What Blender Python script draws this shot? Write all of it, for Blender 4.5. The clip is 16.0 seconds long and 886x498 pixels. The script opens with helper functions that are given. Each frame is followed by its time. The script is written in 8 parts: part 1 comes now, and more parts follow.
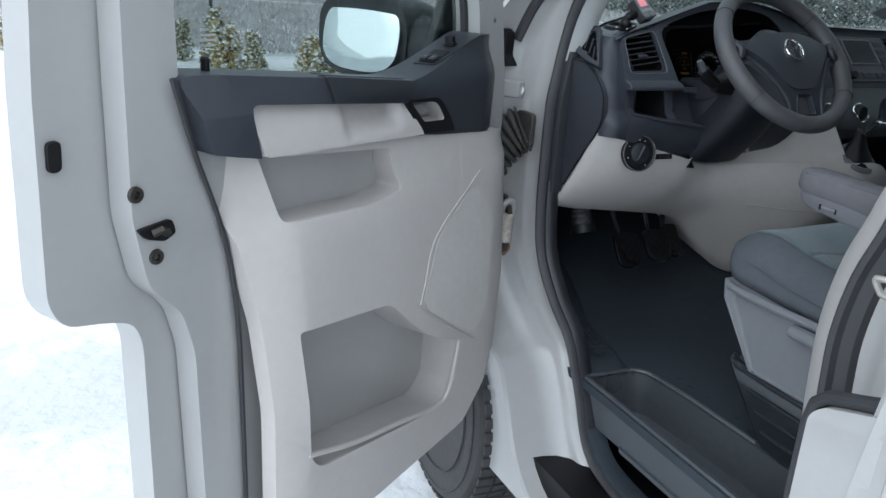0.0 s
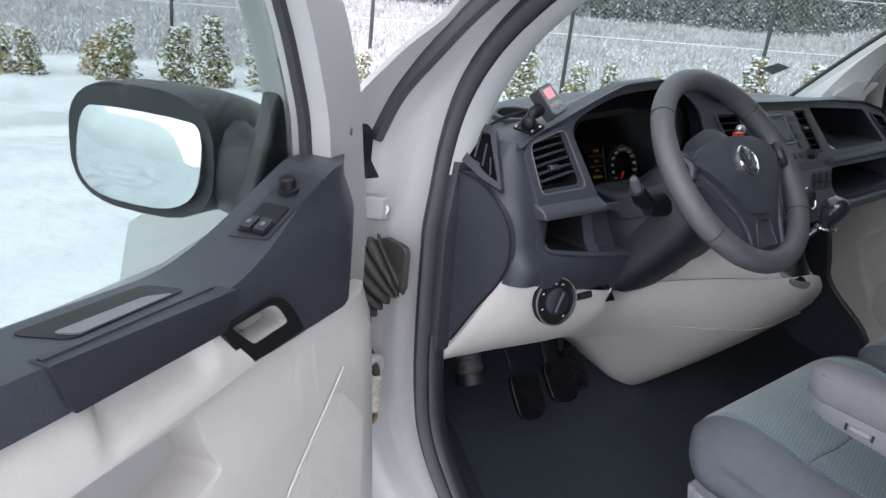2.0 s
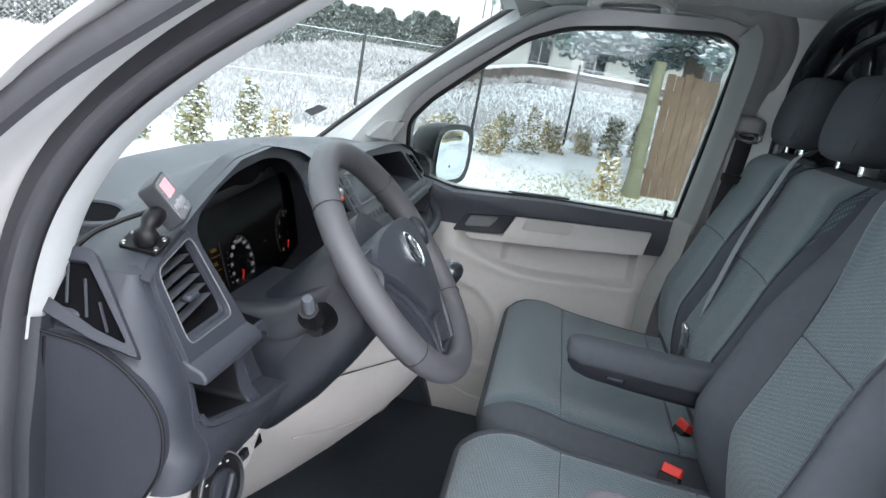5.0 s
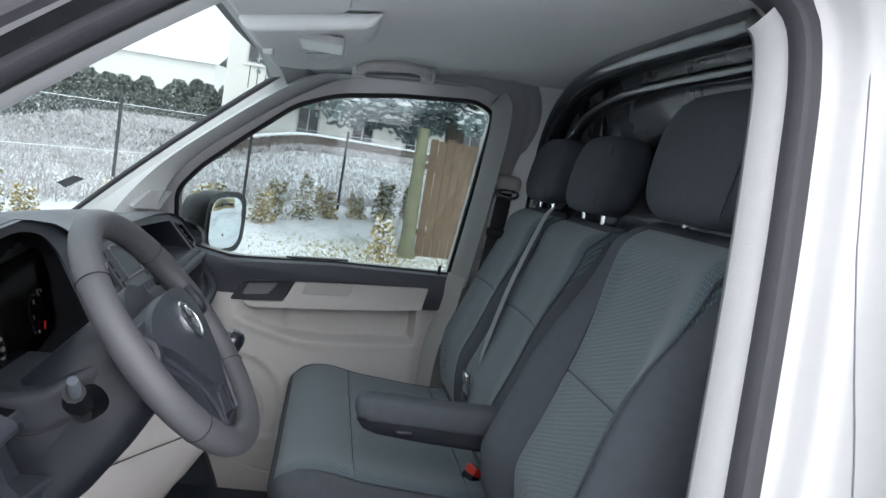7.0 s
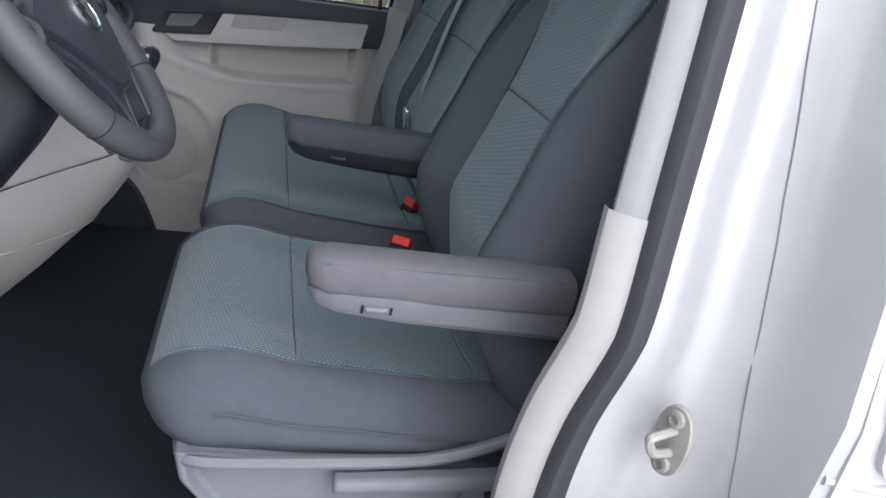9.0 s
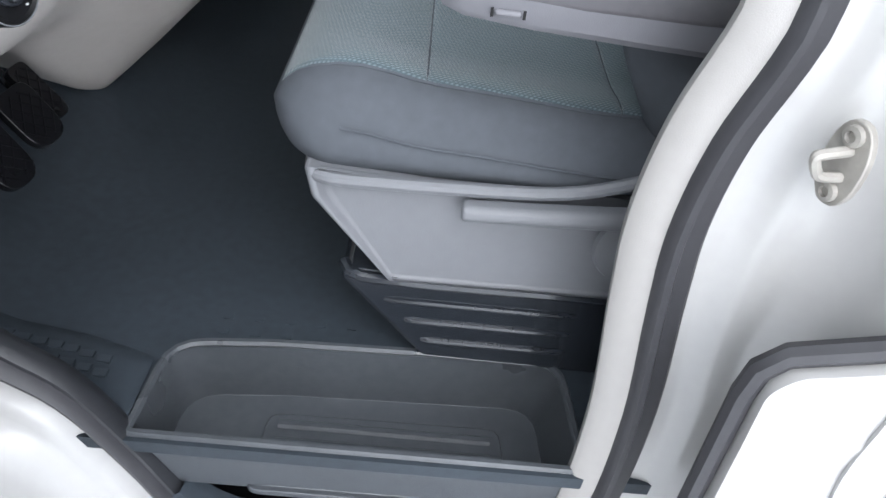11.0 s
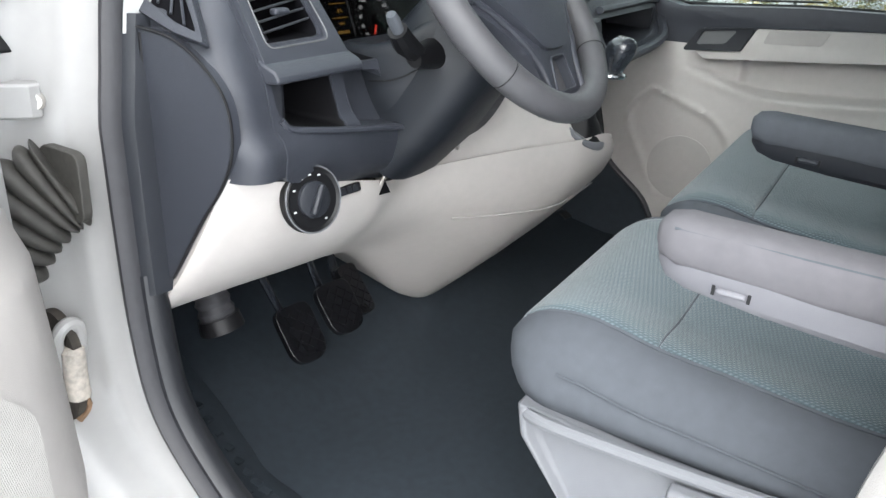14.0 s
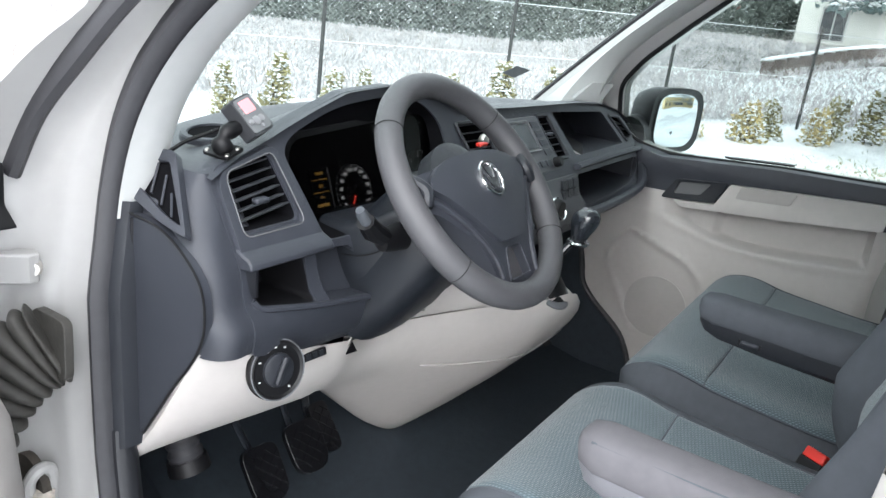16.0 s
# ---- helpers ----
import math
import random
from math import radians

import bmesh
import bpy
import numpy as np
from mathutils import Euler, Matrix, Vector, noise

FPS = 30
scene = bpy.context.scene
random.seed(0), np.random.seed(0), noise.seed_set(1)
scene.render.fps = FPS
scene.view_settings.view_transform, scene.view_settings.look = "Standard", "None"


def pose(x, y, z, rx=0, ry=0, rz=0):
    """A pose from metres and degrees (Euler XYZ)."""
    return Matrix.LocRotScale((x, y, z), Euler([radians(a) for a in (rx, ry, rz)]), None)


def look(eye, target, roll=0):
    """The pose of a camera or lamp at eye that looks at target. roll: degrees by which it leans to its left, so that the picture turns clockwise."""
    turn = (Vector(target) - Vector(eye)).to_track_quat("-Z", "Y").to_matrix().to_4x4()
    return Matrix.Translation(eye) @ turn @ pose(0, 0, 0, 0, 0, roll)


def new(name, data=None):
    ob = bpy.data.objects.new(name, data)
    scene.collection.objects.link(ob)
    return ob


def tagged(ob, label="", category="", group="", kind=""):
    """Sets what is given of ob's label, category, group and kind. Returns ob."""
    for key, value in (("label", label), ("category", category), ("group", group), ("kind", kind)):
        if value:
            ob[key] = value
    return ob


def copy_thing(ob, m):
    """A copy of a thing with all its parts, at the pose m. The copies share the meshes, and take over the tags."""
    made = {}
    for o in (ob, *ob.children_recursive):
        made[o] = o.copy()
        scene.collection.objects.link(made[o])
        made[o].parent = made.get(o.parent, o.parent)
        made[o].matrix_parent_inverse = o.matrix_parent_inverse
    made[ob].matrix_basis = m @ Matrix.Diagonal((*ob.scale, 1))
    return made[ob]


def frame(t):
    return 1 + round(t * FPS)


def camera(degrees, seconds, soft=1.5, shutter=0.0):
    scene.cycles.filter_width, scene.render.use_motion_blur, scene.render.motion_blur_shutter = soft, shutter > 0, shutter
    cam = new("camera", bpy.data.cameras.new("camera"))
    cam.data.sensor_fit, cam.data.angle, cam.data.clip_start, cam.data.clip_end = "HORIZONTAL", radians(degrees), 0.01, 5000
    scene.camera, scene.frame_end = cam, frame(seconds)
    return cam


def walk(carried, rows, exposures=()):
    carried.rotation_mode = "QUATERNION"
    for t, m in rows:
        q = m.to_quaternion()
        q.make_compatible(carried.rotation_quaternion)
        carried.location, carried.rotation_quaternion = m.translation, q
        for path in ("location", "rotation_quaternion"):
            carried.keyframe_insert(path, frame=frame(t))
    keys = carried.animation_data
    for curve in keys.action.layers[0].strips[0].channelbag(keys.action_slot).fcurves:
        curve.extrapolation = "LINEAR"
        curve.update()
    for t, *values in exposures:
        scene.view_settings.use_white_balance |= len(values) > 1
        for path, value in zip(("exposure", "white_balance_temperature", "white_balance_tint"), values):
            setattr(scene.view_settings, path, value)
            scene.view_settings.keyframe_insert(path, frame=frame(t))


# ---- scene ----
cam = camera(59.9, 16.0)
METRES, EYE, TILT, LEAN, TURN, SIDE, BACK = 1.82, 1.48, -20.5, -4.4, -26.3, -1.845, -2.08
ROWS = [
    (0.0, 0.0, 0.0, 0.0, 0.0, 0.0, -0.0),
    (0.5, 0.0202, 0.0887, 0.0462, -0.99, -0.62, 0.07),
    (1.0, 0.0084, 0.1625, 0.1003, -3.82, -1.02, 0.8),
    (1.5, -0.0293, 0.2353, 0.1521, -8.12, -1.24, 1.65),
    (2.0, -0.0115, 0.3024, 0.1862, -13.32, -1.29, 3.03),
    (2.5, 0.0144, 0.3669, 0.2109, -19.37, -1.5, 4.46),
    (3.0, 0.0241, 0.4378, 0.2383, -26.36, -2.29, 5.73),
    (3.5, 0.0039, 0.4862, 0.2657, -33.29, -3.56, 6.8),
    (4.0, -0.0125, 0.5111, 0.278, -40.68, -4.89, 7.65),
    (4.5, -0.0263, 0.5337, 0.2826, -47.54, -5.63, 8.44),
    (5.0, -0.0313, 0.5468, 0.2857, -53.96, -5.36, 9.08),
    (7.5, -0.0406, 0.5453, 0.2791, -73.48, -5.83, 11.5),
    (8.0, -0.0279, 0.548, 0.2634, -74.83, -10.37, 10.98),
    (8.5, -0.0199, 0.5513, 0.2465, -74.97, -15.46, 10.54),
    (9.0, -0.0137, 0.5498, 0.2273, -74.32, -21.03, 10.41),
    (9.5, -0.0078, 0.5465, 0.2054, -73.04, -26.26, 10.72),
    (10.0, -0.0033, 0.5435, 0.1839, -70.82, -30.9, 11.72),
    (12.5, 0.0325, 0.5118, 0.1369, -41.72, -22.59, 13.87),
    (13.0, 0.0509, 0.4921, 0.1269, -36.1, -16.92, 12.73),
    (13.5, 0.0598, 0.4808, 0.1325, -32.68, -12.05, 11.67),
    (14.0, 0.0635, 0.4755, 0.1419, -30.94, -8.28, 10.72),
    (14.5, 0.0672, 0.4632, 0.1501, -30.19, -5.48, 9.83),
    (15.0, 0.0741, 0.4487, 0.1667, -29.99, -3.78, 8.94),
    (15.5, 0.0831, 0.431, 0.1892, -29.92, -2.84, 8.04),
    (16.0, 0.0836, 0.4186, 0.2103, -30.15, -2.34, 7.18),
]
EXPOSURES = [(0.0, 0.28, 5800, 6), (1.0, 0.74, 5950, 9), (2.0, 1.0, 6150, 13), (3.5, 1.26, 6270, 15), (5.0, 1.70, 6180, 12), (7.5, 1.20, 6200, 13), (9.0, 1.20, 6120, 14), (10.0, 1.25, 6080, 12), (12.5, 1.78, 6330, 10), (14.0, 1.97, 6400, 9), (16.0, 1.78, 6330, 10)]
walk(cam, [(t, pose(SIDE, BACK, EYE, TILT, LEAN, TURN) @ pose(METRES * x, METRES * y, METRES * z, 90 + pitch, roll, yaw)) for t, x, y, z, yaw, pitch, roll in ROWS], EXPOSURES)

# ---- world and light ----
world = bpy.data.worlds.new("overcast_sky")
scene.world = world
world.use_nodes = True
wn = world.node_tree
sky = wn.nodes.new("ShaderNodeTexSky")
sky.sky_type = "NISHITA"
sky.sun_disc = False
sky.sun_elevation, sky.sun_rotation = radians(40), radians(252)
sky.dust_density, sky.air_density = 4.0, 1.0
flat = wn.nodes.new("ShaderNodeHueSaturation")
flat.inputs["Saturation"].default_value = 0.14
cloud = wn.nodes.new("ShaderNodeMixRGB")
cloud.inputs[0].default_value = 0.62
cloud.inputs[2].default_value = (9.0, 9.25, 9.6, 1)
wn.links.new(sky.outputs[0], flat.inputs["Color"])
wn.links.new(flat.outputs[0], cloud.inputs[1])
wn.links.new(cloud.outputs[0], wn.nodes["Background"].inputs["Color"])
wn.nodes["Background"].inputs["Strength"].default_value = 0.16
sun = new("sun", bpy.data.lights.new("sun", "SUN"))
sun.data.energy, sun.data.angle, sun.data.color = 1.05, radians(80), (1.0, 0.985, 0.97)
sun.matrix_world = look((-5.2, -1.7, 4.6), (0, 0, 0))


# ---- materials ----
def mat(name, color, rough=0.5, metal=0.0, var=0.12, scale=6.0, bump=0.0, bscale=300.0, spec=0.5, coat=0.0, fine=60.0, rvar=0.1):
    m = bpy.data.materials.new(name)
    m.use_nodes = True
    nt = m.node_tree
    p = nt.nodes["Principled BSDF"]
    p.inputs["Metallic"].default_value = metal
    p.inputs["Specular IOR Level"].default_value = spec
    p.inputs["Coat Weight"].default_value = coat
    p.inputs["Coat Roughness"].default_value = 0.06
    co = nt.nodes.new("ShaderNodeTexCoord")
    a = nt.nodes.new("ShaderNodeTexNoise")
    a.inputs["Scale"].default_value, a.inputs["Detail"].default_value = scale, 4
    b = nt.nodes.new("ShaderNodeTexNoise")
    b.inputs["Scale"].default_value, b.inputs["Detail"].default_value = fine, 3
    nt.links.new(co.outputs["Object"], a.inputs["Vector"])
    nt.links.new(co.outputs["Object"], b.inputs["Vector"])
    add = nt.nodes.new("ShaderNodeMath")
    add.operation = "ADD"
    nt.links.new(a.outputs["Fac"], add.inputs[0])
    nt.links.new(b.outputs["Fac"], add.inputs[1])
    ramp = nt.nodes.new("ShaderNodeMapRange")
    ramp.inputs["From Min"].default_value, ramp.inputs["From Max"].default_value = 0.6, 1.4
    nt.links.new(add.outputs[0], ramp.inputs["Value"])
    mix = nt.nodes.new("ShaderNodeMixRGB")
    mix.inputs[1].default_value = (*[c * (1 - var) for c in color], 1)
    mix.inputs[2].default_value = (*[min(1, c * (1 + var)) for c in color], 1)
    nt.links.new(ramp.outputs[0], mix.inputs[0])
    nt.links.new(mix.outputs[0], p.inputs["Base Color"])
    rr = nt.nodes.new("ShaderNodeMapRange")
    rr.inputs["To Min"].default_value, rr.inputs["To Max"].default_value = max(0.02, rough - rvar), min(1, rough + rvar)
    nt.links.new(a.outputs["Fac"], rr.inputs["Value"])
    nt.links.new(rr.outputs[0], p.inputs["Roughness"])
    if bump:
        n = nt.nodes.new("ShaderNodeTexNoise")
        n.inputs["Scale"].default_value, n.inputs["Detail"].default_value = bscale, 2
        nt.links.new(co.outputs["Object"], n.inputs["Vector"])
        bp = nt.nodes.new("ShaderNodeBump")
        bp.inputs["Strength"].default_value, bp.inputs["Distance"].default_value = bump, 0.002
        nt.links.new(n.outputs["Fac"], bp.inputs["Height"])
        nt.links.new(bp.outputs[0], p.inputs["Normal"])
    return m


def fabric(name, c1, c2, pitch, rough=0.95):
    """Woven cloth with a fine diagonal weave."""
    m = mat(name, c1, rough, var=0.12, scale=5, spec=0.2)
    nt = m.node_tree
    p = nt.nodes["Principled BSDF"]
    co = nt.nodes["Texture Coordinate"]
    base = p.inputs["Base Color"].links[0].from_socket
    waves = []
    for rot in (10, -38):
        mp = nt.nodes.new("ShaderNodeMapping")
        mp.inputs["Rotation"].default_value = (radians(20), radians(10), radians(rot))
        w = nt.nodes.new("ShaderNodeTexWave")
        w.inputs["Scale"].default_value = pitch
        nt.links.new(co.outputs["Object"], mp.inputs["Vector"])
        nt.links.new(mp.outputs[0], w.inputs["Vector"])
        waves.append(w)
    mul = nt.nodes.new("ShaderNodeMath")
    mul.operation = "MULTIPLY"
    nt.links.new(waves[0].outputs["Fac"], mul.inputs[0])
    nt.links.new(waves[1].outputs["Fac"], mul.inputs[1])
    mix = nt.nodes.new("ShaderNodeMixRGB")
    mix.inputs[2].default_value = (*c2, 1)
    nt.links.new(mul.outputs[0], mix.inputs[0])
    nt.links.new(base, mix.inputs[1])
    nt.links.new(mix.outputs[0], p.inputs["Base Color"])
    bp = nt.nodes.new("ShaderNodeBump")
    bp.inputs["Strength"].default_value, bp.inputs["Distance"].default_value = 0.5, 0.0015
    nt.links.new(mul.outputs[0], bp.inputs["Height"])
    nt.links.new(bp.outputs[0], p.inputs["Normal"])
    p.inputs["Sheen Weight"].default_value = 0.25
    return m


def glow(name, color, strength):
    m = bpy.data.materials.new(name)
    m.use_nodes = True
    p = m.node_tree.nodes["Principled BSDF"]
    p.inputs["Base Color"].default_value = (*color, 1)
    p.inputs["Emission Color"].default_value = (*color, 1)
    p.inputs["Emission Strength"].default_value = strength
    return m


def glass(name, tint=(1, 1, 1), gloss=0.08, haze=0.0):
    m = bpy.data.materials.new(name)
    m.use_nodes = True
    nt = m.node_tree
    nt.nodes.remove(nt.nodes["Principled BSDF"])
    tr = nt.nodes.new("ShaderNodeBsdfTransparent")
    tr.inputs["Color"].default_value = (*tint, 1)
    gl = nt.nodes.new("ShaderNodeBsdfGlossy")
    gl.inputs["Roughness"].default_value = 0.02
    mx = nt.nodes.new("ShaderNodeMixShader")
    mx.inputs[0].default_value = gloss
    nt.links.new(tr.outputs[0], mx.inputs[1])
    nt.links.new(gl.outputs[0], mx.inputs[2])
    out = mx.outputs[0]
    # diffuse share that imitates a bright veil of haze over the view
    if haze:
        df = nt.nodes.new("ShaderNodeBsdfDiffuse")
        df.inputs["Color"].default_value = (0.6, 0.62, 0.6, 1)
        film = nt.nodes.new("ShaderNodeMixShader")
        film.inputs[0].default_value = haze
        nt.links.new(out, film.inputs[1])
        nt.links.new(df.outputs[0], film.inputs[2])
        out = film.outputs[0]
    nt.links.new(out, nt.nodes["Material Output"].inputs["Surface"])
    return m


PAINT = mat("white_paint", (0.352, 0.349, 0.342), 0.32, var=0.03, coat=0.45, rvar=0.04)
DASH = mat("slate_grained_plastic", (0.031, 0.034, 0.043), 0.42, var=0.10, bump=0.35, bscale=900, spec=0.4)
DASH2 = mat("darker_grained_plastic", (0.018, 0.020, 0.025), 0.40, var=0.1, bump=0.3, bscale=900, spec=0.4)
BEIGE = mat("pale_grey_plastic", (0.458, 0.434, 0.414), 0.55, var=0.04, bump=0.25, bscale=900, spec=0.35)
# darker copy of the pale plastic, mostly for shade in pockets and creases
BEIGE2 = mat("darker_pale_grey_plastic", (0.40, 0.378, 0.36), 0.6, var=0.04, bump=0.2, bscale=700, spec=0.3)
LINER = mat("light_grey_headliner", (0.80, 0.81, 0.80), 0.9, var=0.03, bump=0.3, bscale=500, spec=0.1)
RUBBER = mat("black_rubber", (0.030, 0.030, 0.034), 0.5, var=0.15, bump=0.1, bscale=200, spec=0.45)
BLACK = mat("black_plastic", (0.005, 0.005, 0.006), 0.5, var=0.15, spec=0.3)
GLOSSBLACK = mat("gloss_black_steel", (0.016, 0.019, 0.024), 0.22, var=0.1, coat=0.4)
MATFLOOR = mat("charcoal_rubber_floor", (0.022, 0.029, 0.037), 0.62, var=0.25, scale=4, bump=0.3, bscale=700, spec=0.35)
WHEELSKIN = mat("grey_leatherette", (0.062, 0.062, 0.067), 0.46, var=0.08, bump=0.35, bscale=1100)
SEATSIDE = mat("plain_grey_seat_cloth", (0.071, 0.078, 0.089), 0.95, var=0.10, bump=0.3, bscale=1500, spec=0.15)
SEATMID = fabric("ribbed_slate_seat_cloth", (0.062, 0.086, 0.098), (0.148, 0.188, 0.204), 80)
SEATBASE = mat("mid_grey_seat_plastic", (0.128, 0.133, 0.144), 0.5, var=0.05, bump=0.25, bscale=800)
CHROME = mat("chrome", (0.75, 0.75, 0.76), 0.12, 1.0, var=0.05)
STEEL = mat("dull_steel", (0.55, 0.53, 0.50), 0.35, 1.0, var=0.15)
BELLOWS = mat("weathered_rubber", (0.040, 0.038, 0.034), 0.6, var=0.35, scale=9, bump=0.4, bscale=120)
STEPPLASTIC = mat("black_step_plastic", (0.058, 0.064, 0.072), 0.30, var=0.2, scale=5, bump=0.35, bscale=800)
DIRTYPAINT = mat("grimy_white_paint", (0.45, 0.41, 0.36), 0.5, var=0.4, scale=40, fine=150)
LOUVRE = mat("grey_vent_slat_plastic", (0.05, 0.053, 0.06), 0.35, var=0.08)
# near-black that puts the deep shade of recesses into the colour
SHADEBLACK = mat("recess_shade_black", (0.004, 0.004, 0.005), 0.9, var=0.1, spec=0.06)
DOORHANDLE = mat("mid_grey_handle_plastic", (0.11, 0.112, 0.115), 0.5, var=0.06)
BUTTONGREY = mat("grey_badge_plastic", (0.16, 0.16, 0.165), 0.4)
CASEGREY = mat("charcoal_case_plastic", (0.026, 0.027, 0.031), 0.5, var=0.1)
RADIOGREY = mat("mid_grey_panel_plastic", (0.058, 0.061, 0.068), 0.4, var=0.08)
COLUMNBLACK = mat("black_grained_plastic", (0.010, 0.012, 0.016), 0.42, var=0.1, bump=0.3, bscale=900, spec=0.35)
SEALBLACK = mat("satin_black_seal_rubber", (0.017, 0.018, 0.021), 0.34, var=0.15, bump=0.1, bscale=200, spec=0.5)
COVERGREY = mat("mid_grey_grained_plastic", (0.27, 0.275, 0.275), 0.7, var=0.06, bump=0.4, bscale=600)
DEVFACE = mat("dark_grey_handset_face", (0.13, 0.134, 0.14), 0.45, var=0.08)
# darker copy of the pale trim, toned down where the light is strong
LOWERTRIM = mat("toned_down_trim_plastic", (0.265, 0.255, 0.245), 0.6, var=0.04, bump=0.2, bscale=700)
# darker copy of the pillar plastic that offsets the sun on the door pillar
DOORPILLAR = mat("pillar_plastic_toned_for_sun", (0.21, 0.212, 0.21), 0.6, var=0.04, bump=0.2, bscale=700)
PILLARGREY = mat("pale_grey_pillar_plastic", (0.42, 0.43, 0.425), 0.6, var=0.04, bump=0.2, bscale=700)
RUST = mat("rusty_steel", (0.25, 0.16, 0.10), 0.7, 0.5, var=0.5, scale=60)
MIRROR = mat("mirror_silver", (0.66, 0.71, 0.72), 0.01, 1.0, var=0.0, rvar=0.0)
PANE = glass("window_glass", (0.64, 0.685, 0.675), 0.05)
# windscreen with a whitish veil mixed in to imitate reflected haze
SCREEN = glass("hazy_windscreen_glass", (0.56, 0.625, 0.605), 0.05, 0.03)
DIMPANE = glass("cluster_glass", (0.42, 0.42, 0.42), 0.007)
TYRE = mat("tyre_rubber", (0.035, 0.035, 0.036), 0.75, var=0.3, scale=20, bump=0.4, bscale=200)
RED = mat("red_plastic", (0.62, 0.03, 0.02), 0.4, var=0.05)
BELT = mat("grey_belt_webbing", (0.20, 0.21, 0.22), 0.6, var=0.1, bump=0.4, bscale=900)
BELTDARK = mat("black_belt_webbing", (0.02, 0.02, 0.023), 0.6, var=0.1, bump=0.4, bscale=900)
AMBER = glow("amber_display", (0.75, 0.45, 0.11), 0.05)
WHITEINK = glow("white_dial_print", (0.8, 0.8, 0.8), 0.15)
NEEDLE = glow("red_needle", (0.8, 0.06, 0.04), 0.45)
PINKLCD = glow("pink_screen", (0.75, 0.25, 0.27), 0.25)


# ---- building helpers ----
def part(name, bm, material, parent=None, label="", angle=35, bevel=0.0, segs=2, sub=0, shadow=True):
    bmesh.ops.remove_doubles(bm, verts=bm.verts, dist=1e-6)
    bmesh.ops.recalc_face_normals(bm, faces=bm.faces)
    me = bpy.data.meshes.new(name)
    bm.to_mesh(me)
    bm.free()
    me.materials.append(material)
    me.shade_smooth()
    me.set_sharp_from_angle(angle=radians(angle))
    ob = new(name, me)
    if parent:
        ob.parent = parent
    if bevel:
        b = ob.modifiers.new("bevel", "BEVEL")
        b.width, b.segments, b.limit_method, b.angle_limit, b.harden_normals = bevel, segs, "ANGLE", radians(40), False
    if sub:
        s = ob.modifiers.new("sub", "SUBSURF")
        s.levels = s.render_levels = sub
    if label:
        ob["label"] = label
    ob.visible_shadow = shadow
    return ob


def thing(name, label, category, group="", kind="", at=(0, 0, 0)):
    e = new(name)
    e.empty_display_size = 0.05
    return tagged(e, label, category, group, kind)


def spline(pts, n=8, closed=False):
    """Points of a smooth curve through pts."""
    pts = [Vector(p) for p in pts]
    k = len(pts)
    out = []
    for i in range(k if closed else k - 1):
        if closed:
            a, b, c, d = pts[i - 1], pts[i], pts[(i + 1) % k], pts[(i + 2) % k]
        else:
            a, b, c, d = pts[max(i - 1, 0)], pts[i], pts[i + 1], pts[min(i + 2, k - 1)]
        for j in range(n):
            t = j / n
            out.append(0.5 * ((2 * b) + (c - a) * t + (2 * a - 5 * b + 4 * c - d) * t * t + (3 * b - a - 3 * c + d) * t ** 3))
    if not closed:
        out.append(pts[-1])
    return out


def rounded(poly, r, n=4):
    """A polygon with rounded corners; r is one radius or one for each corner."""
    out = []
    k = len(poly)
    rs = r if isinstance(r, (list, tuple)) else [r] * k
    for i in range(k):
        p, a, b = (Vector(poly[j][:2]) for j in (i, i - 1, (i + 1) % k))
        da, db = a - p, b - p
        rr = min(rs[i], da.length * 0.45, db.length * 0.45)
        if rr < 1e-5:
            out.append(p)
            continue
        s, e = p + da.normalized() * rr, p + db.normalized() * rr
        for j in range(n + 1):
            t = j / n
            out.append((1 - t) ** 2 * s + 2 * t * (1 - t) * p + t * t * e)
    return [tuple(v) for v in out]


def box(x0, x1, y0, y1, z0, z1, bm=None, m=None):
    bm = bm or bmesh.new()
    vs = [bm.verts.new((x, y, z)) for x in (x0, x1) for y in (y0, y1) for z in (z0, z1)]
    for f in ((0, 1, 3, 2), (4, 6, 7, 5), (0, 4, 5, 1), (2, 3, 7, 6), (0, 2, 6, 4), (1, 5, 7, 3)):
        bm.faces.new([vs[i] for i in f])
    if m:
        bmesh.ops.transform(bm, matrix=m, verts=vs)
    return bm


def loft(rings, closed=True, caps=True, bm=None):
    bm = bm or bmesh.new()
    rows = [[bm.verts.new(p) for p in r] for r in rings]
    for a, b in zip(rows, rows[1:]):
        k = len(a)
        for i in range(k if closed else k - 1):
            j = (i + 1) % k
            bm.faces.new((a[i], a[j], b[j], b[i]))
    if caps and closed:
        bm.faces.new(rows[0][::-1])
        bm.faces.new(rows[-1])
    return bm


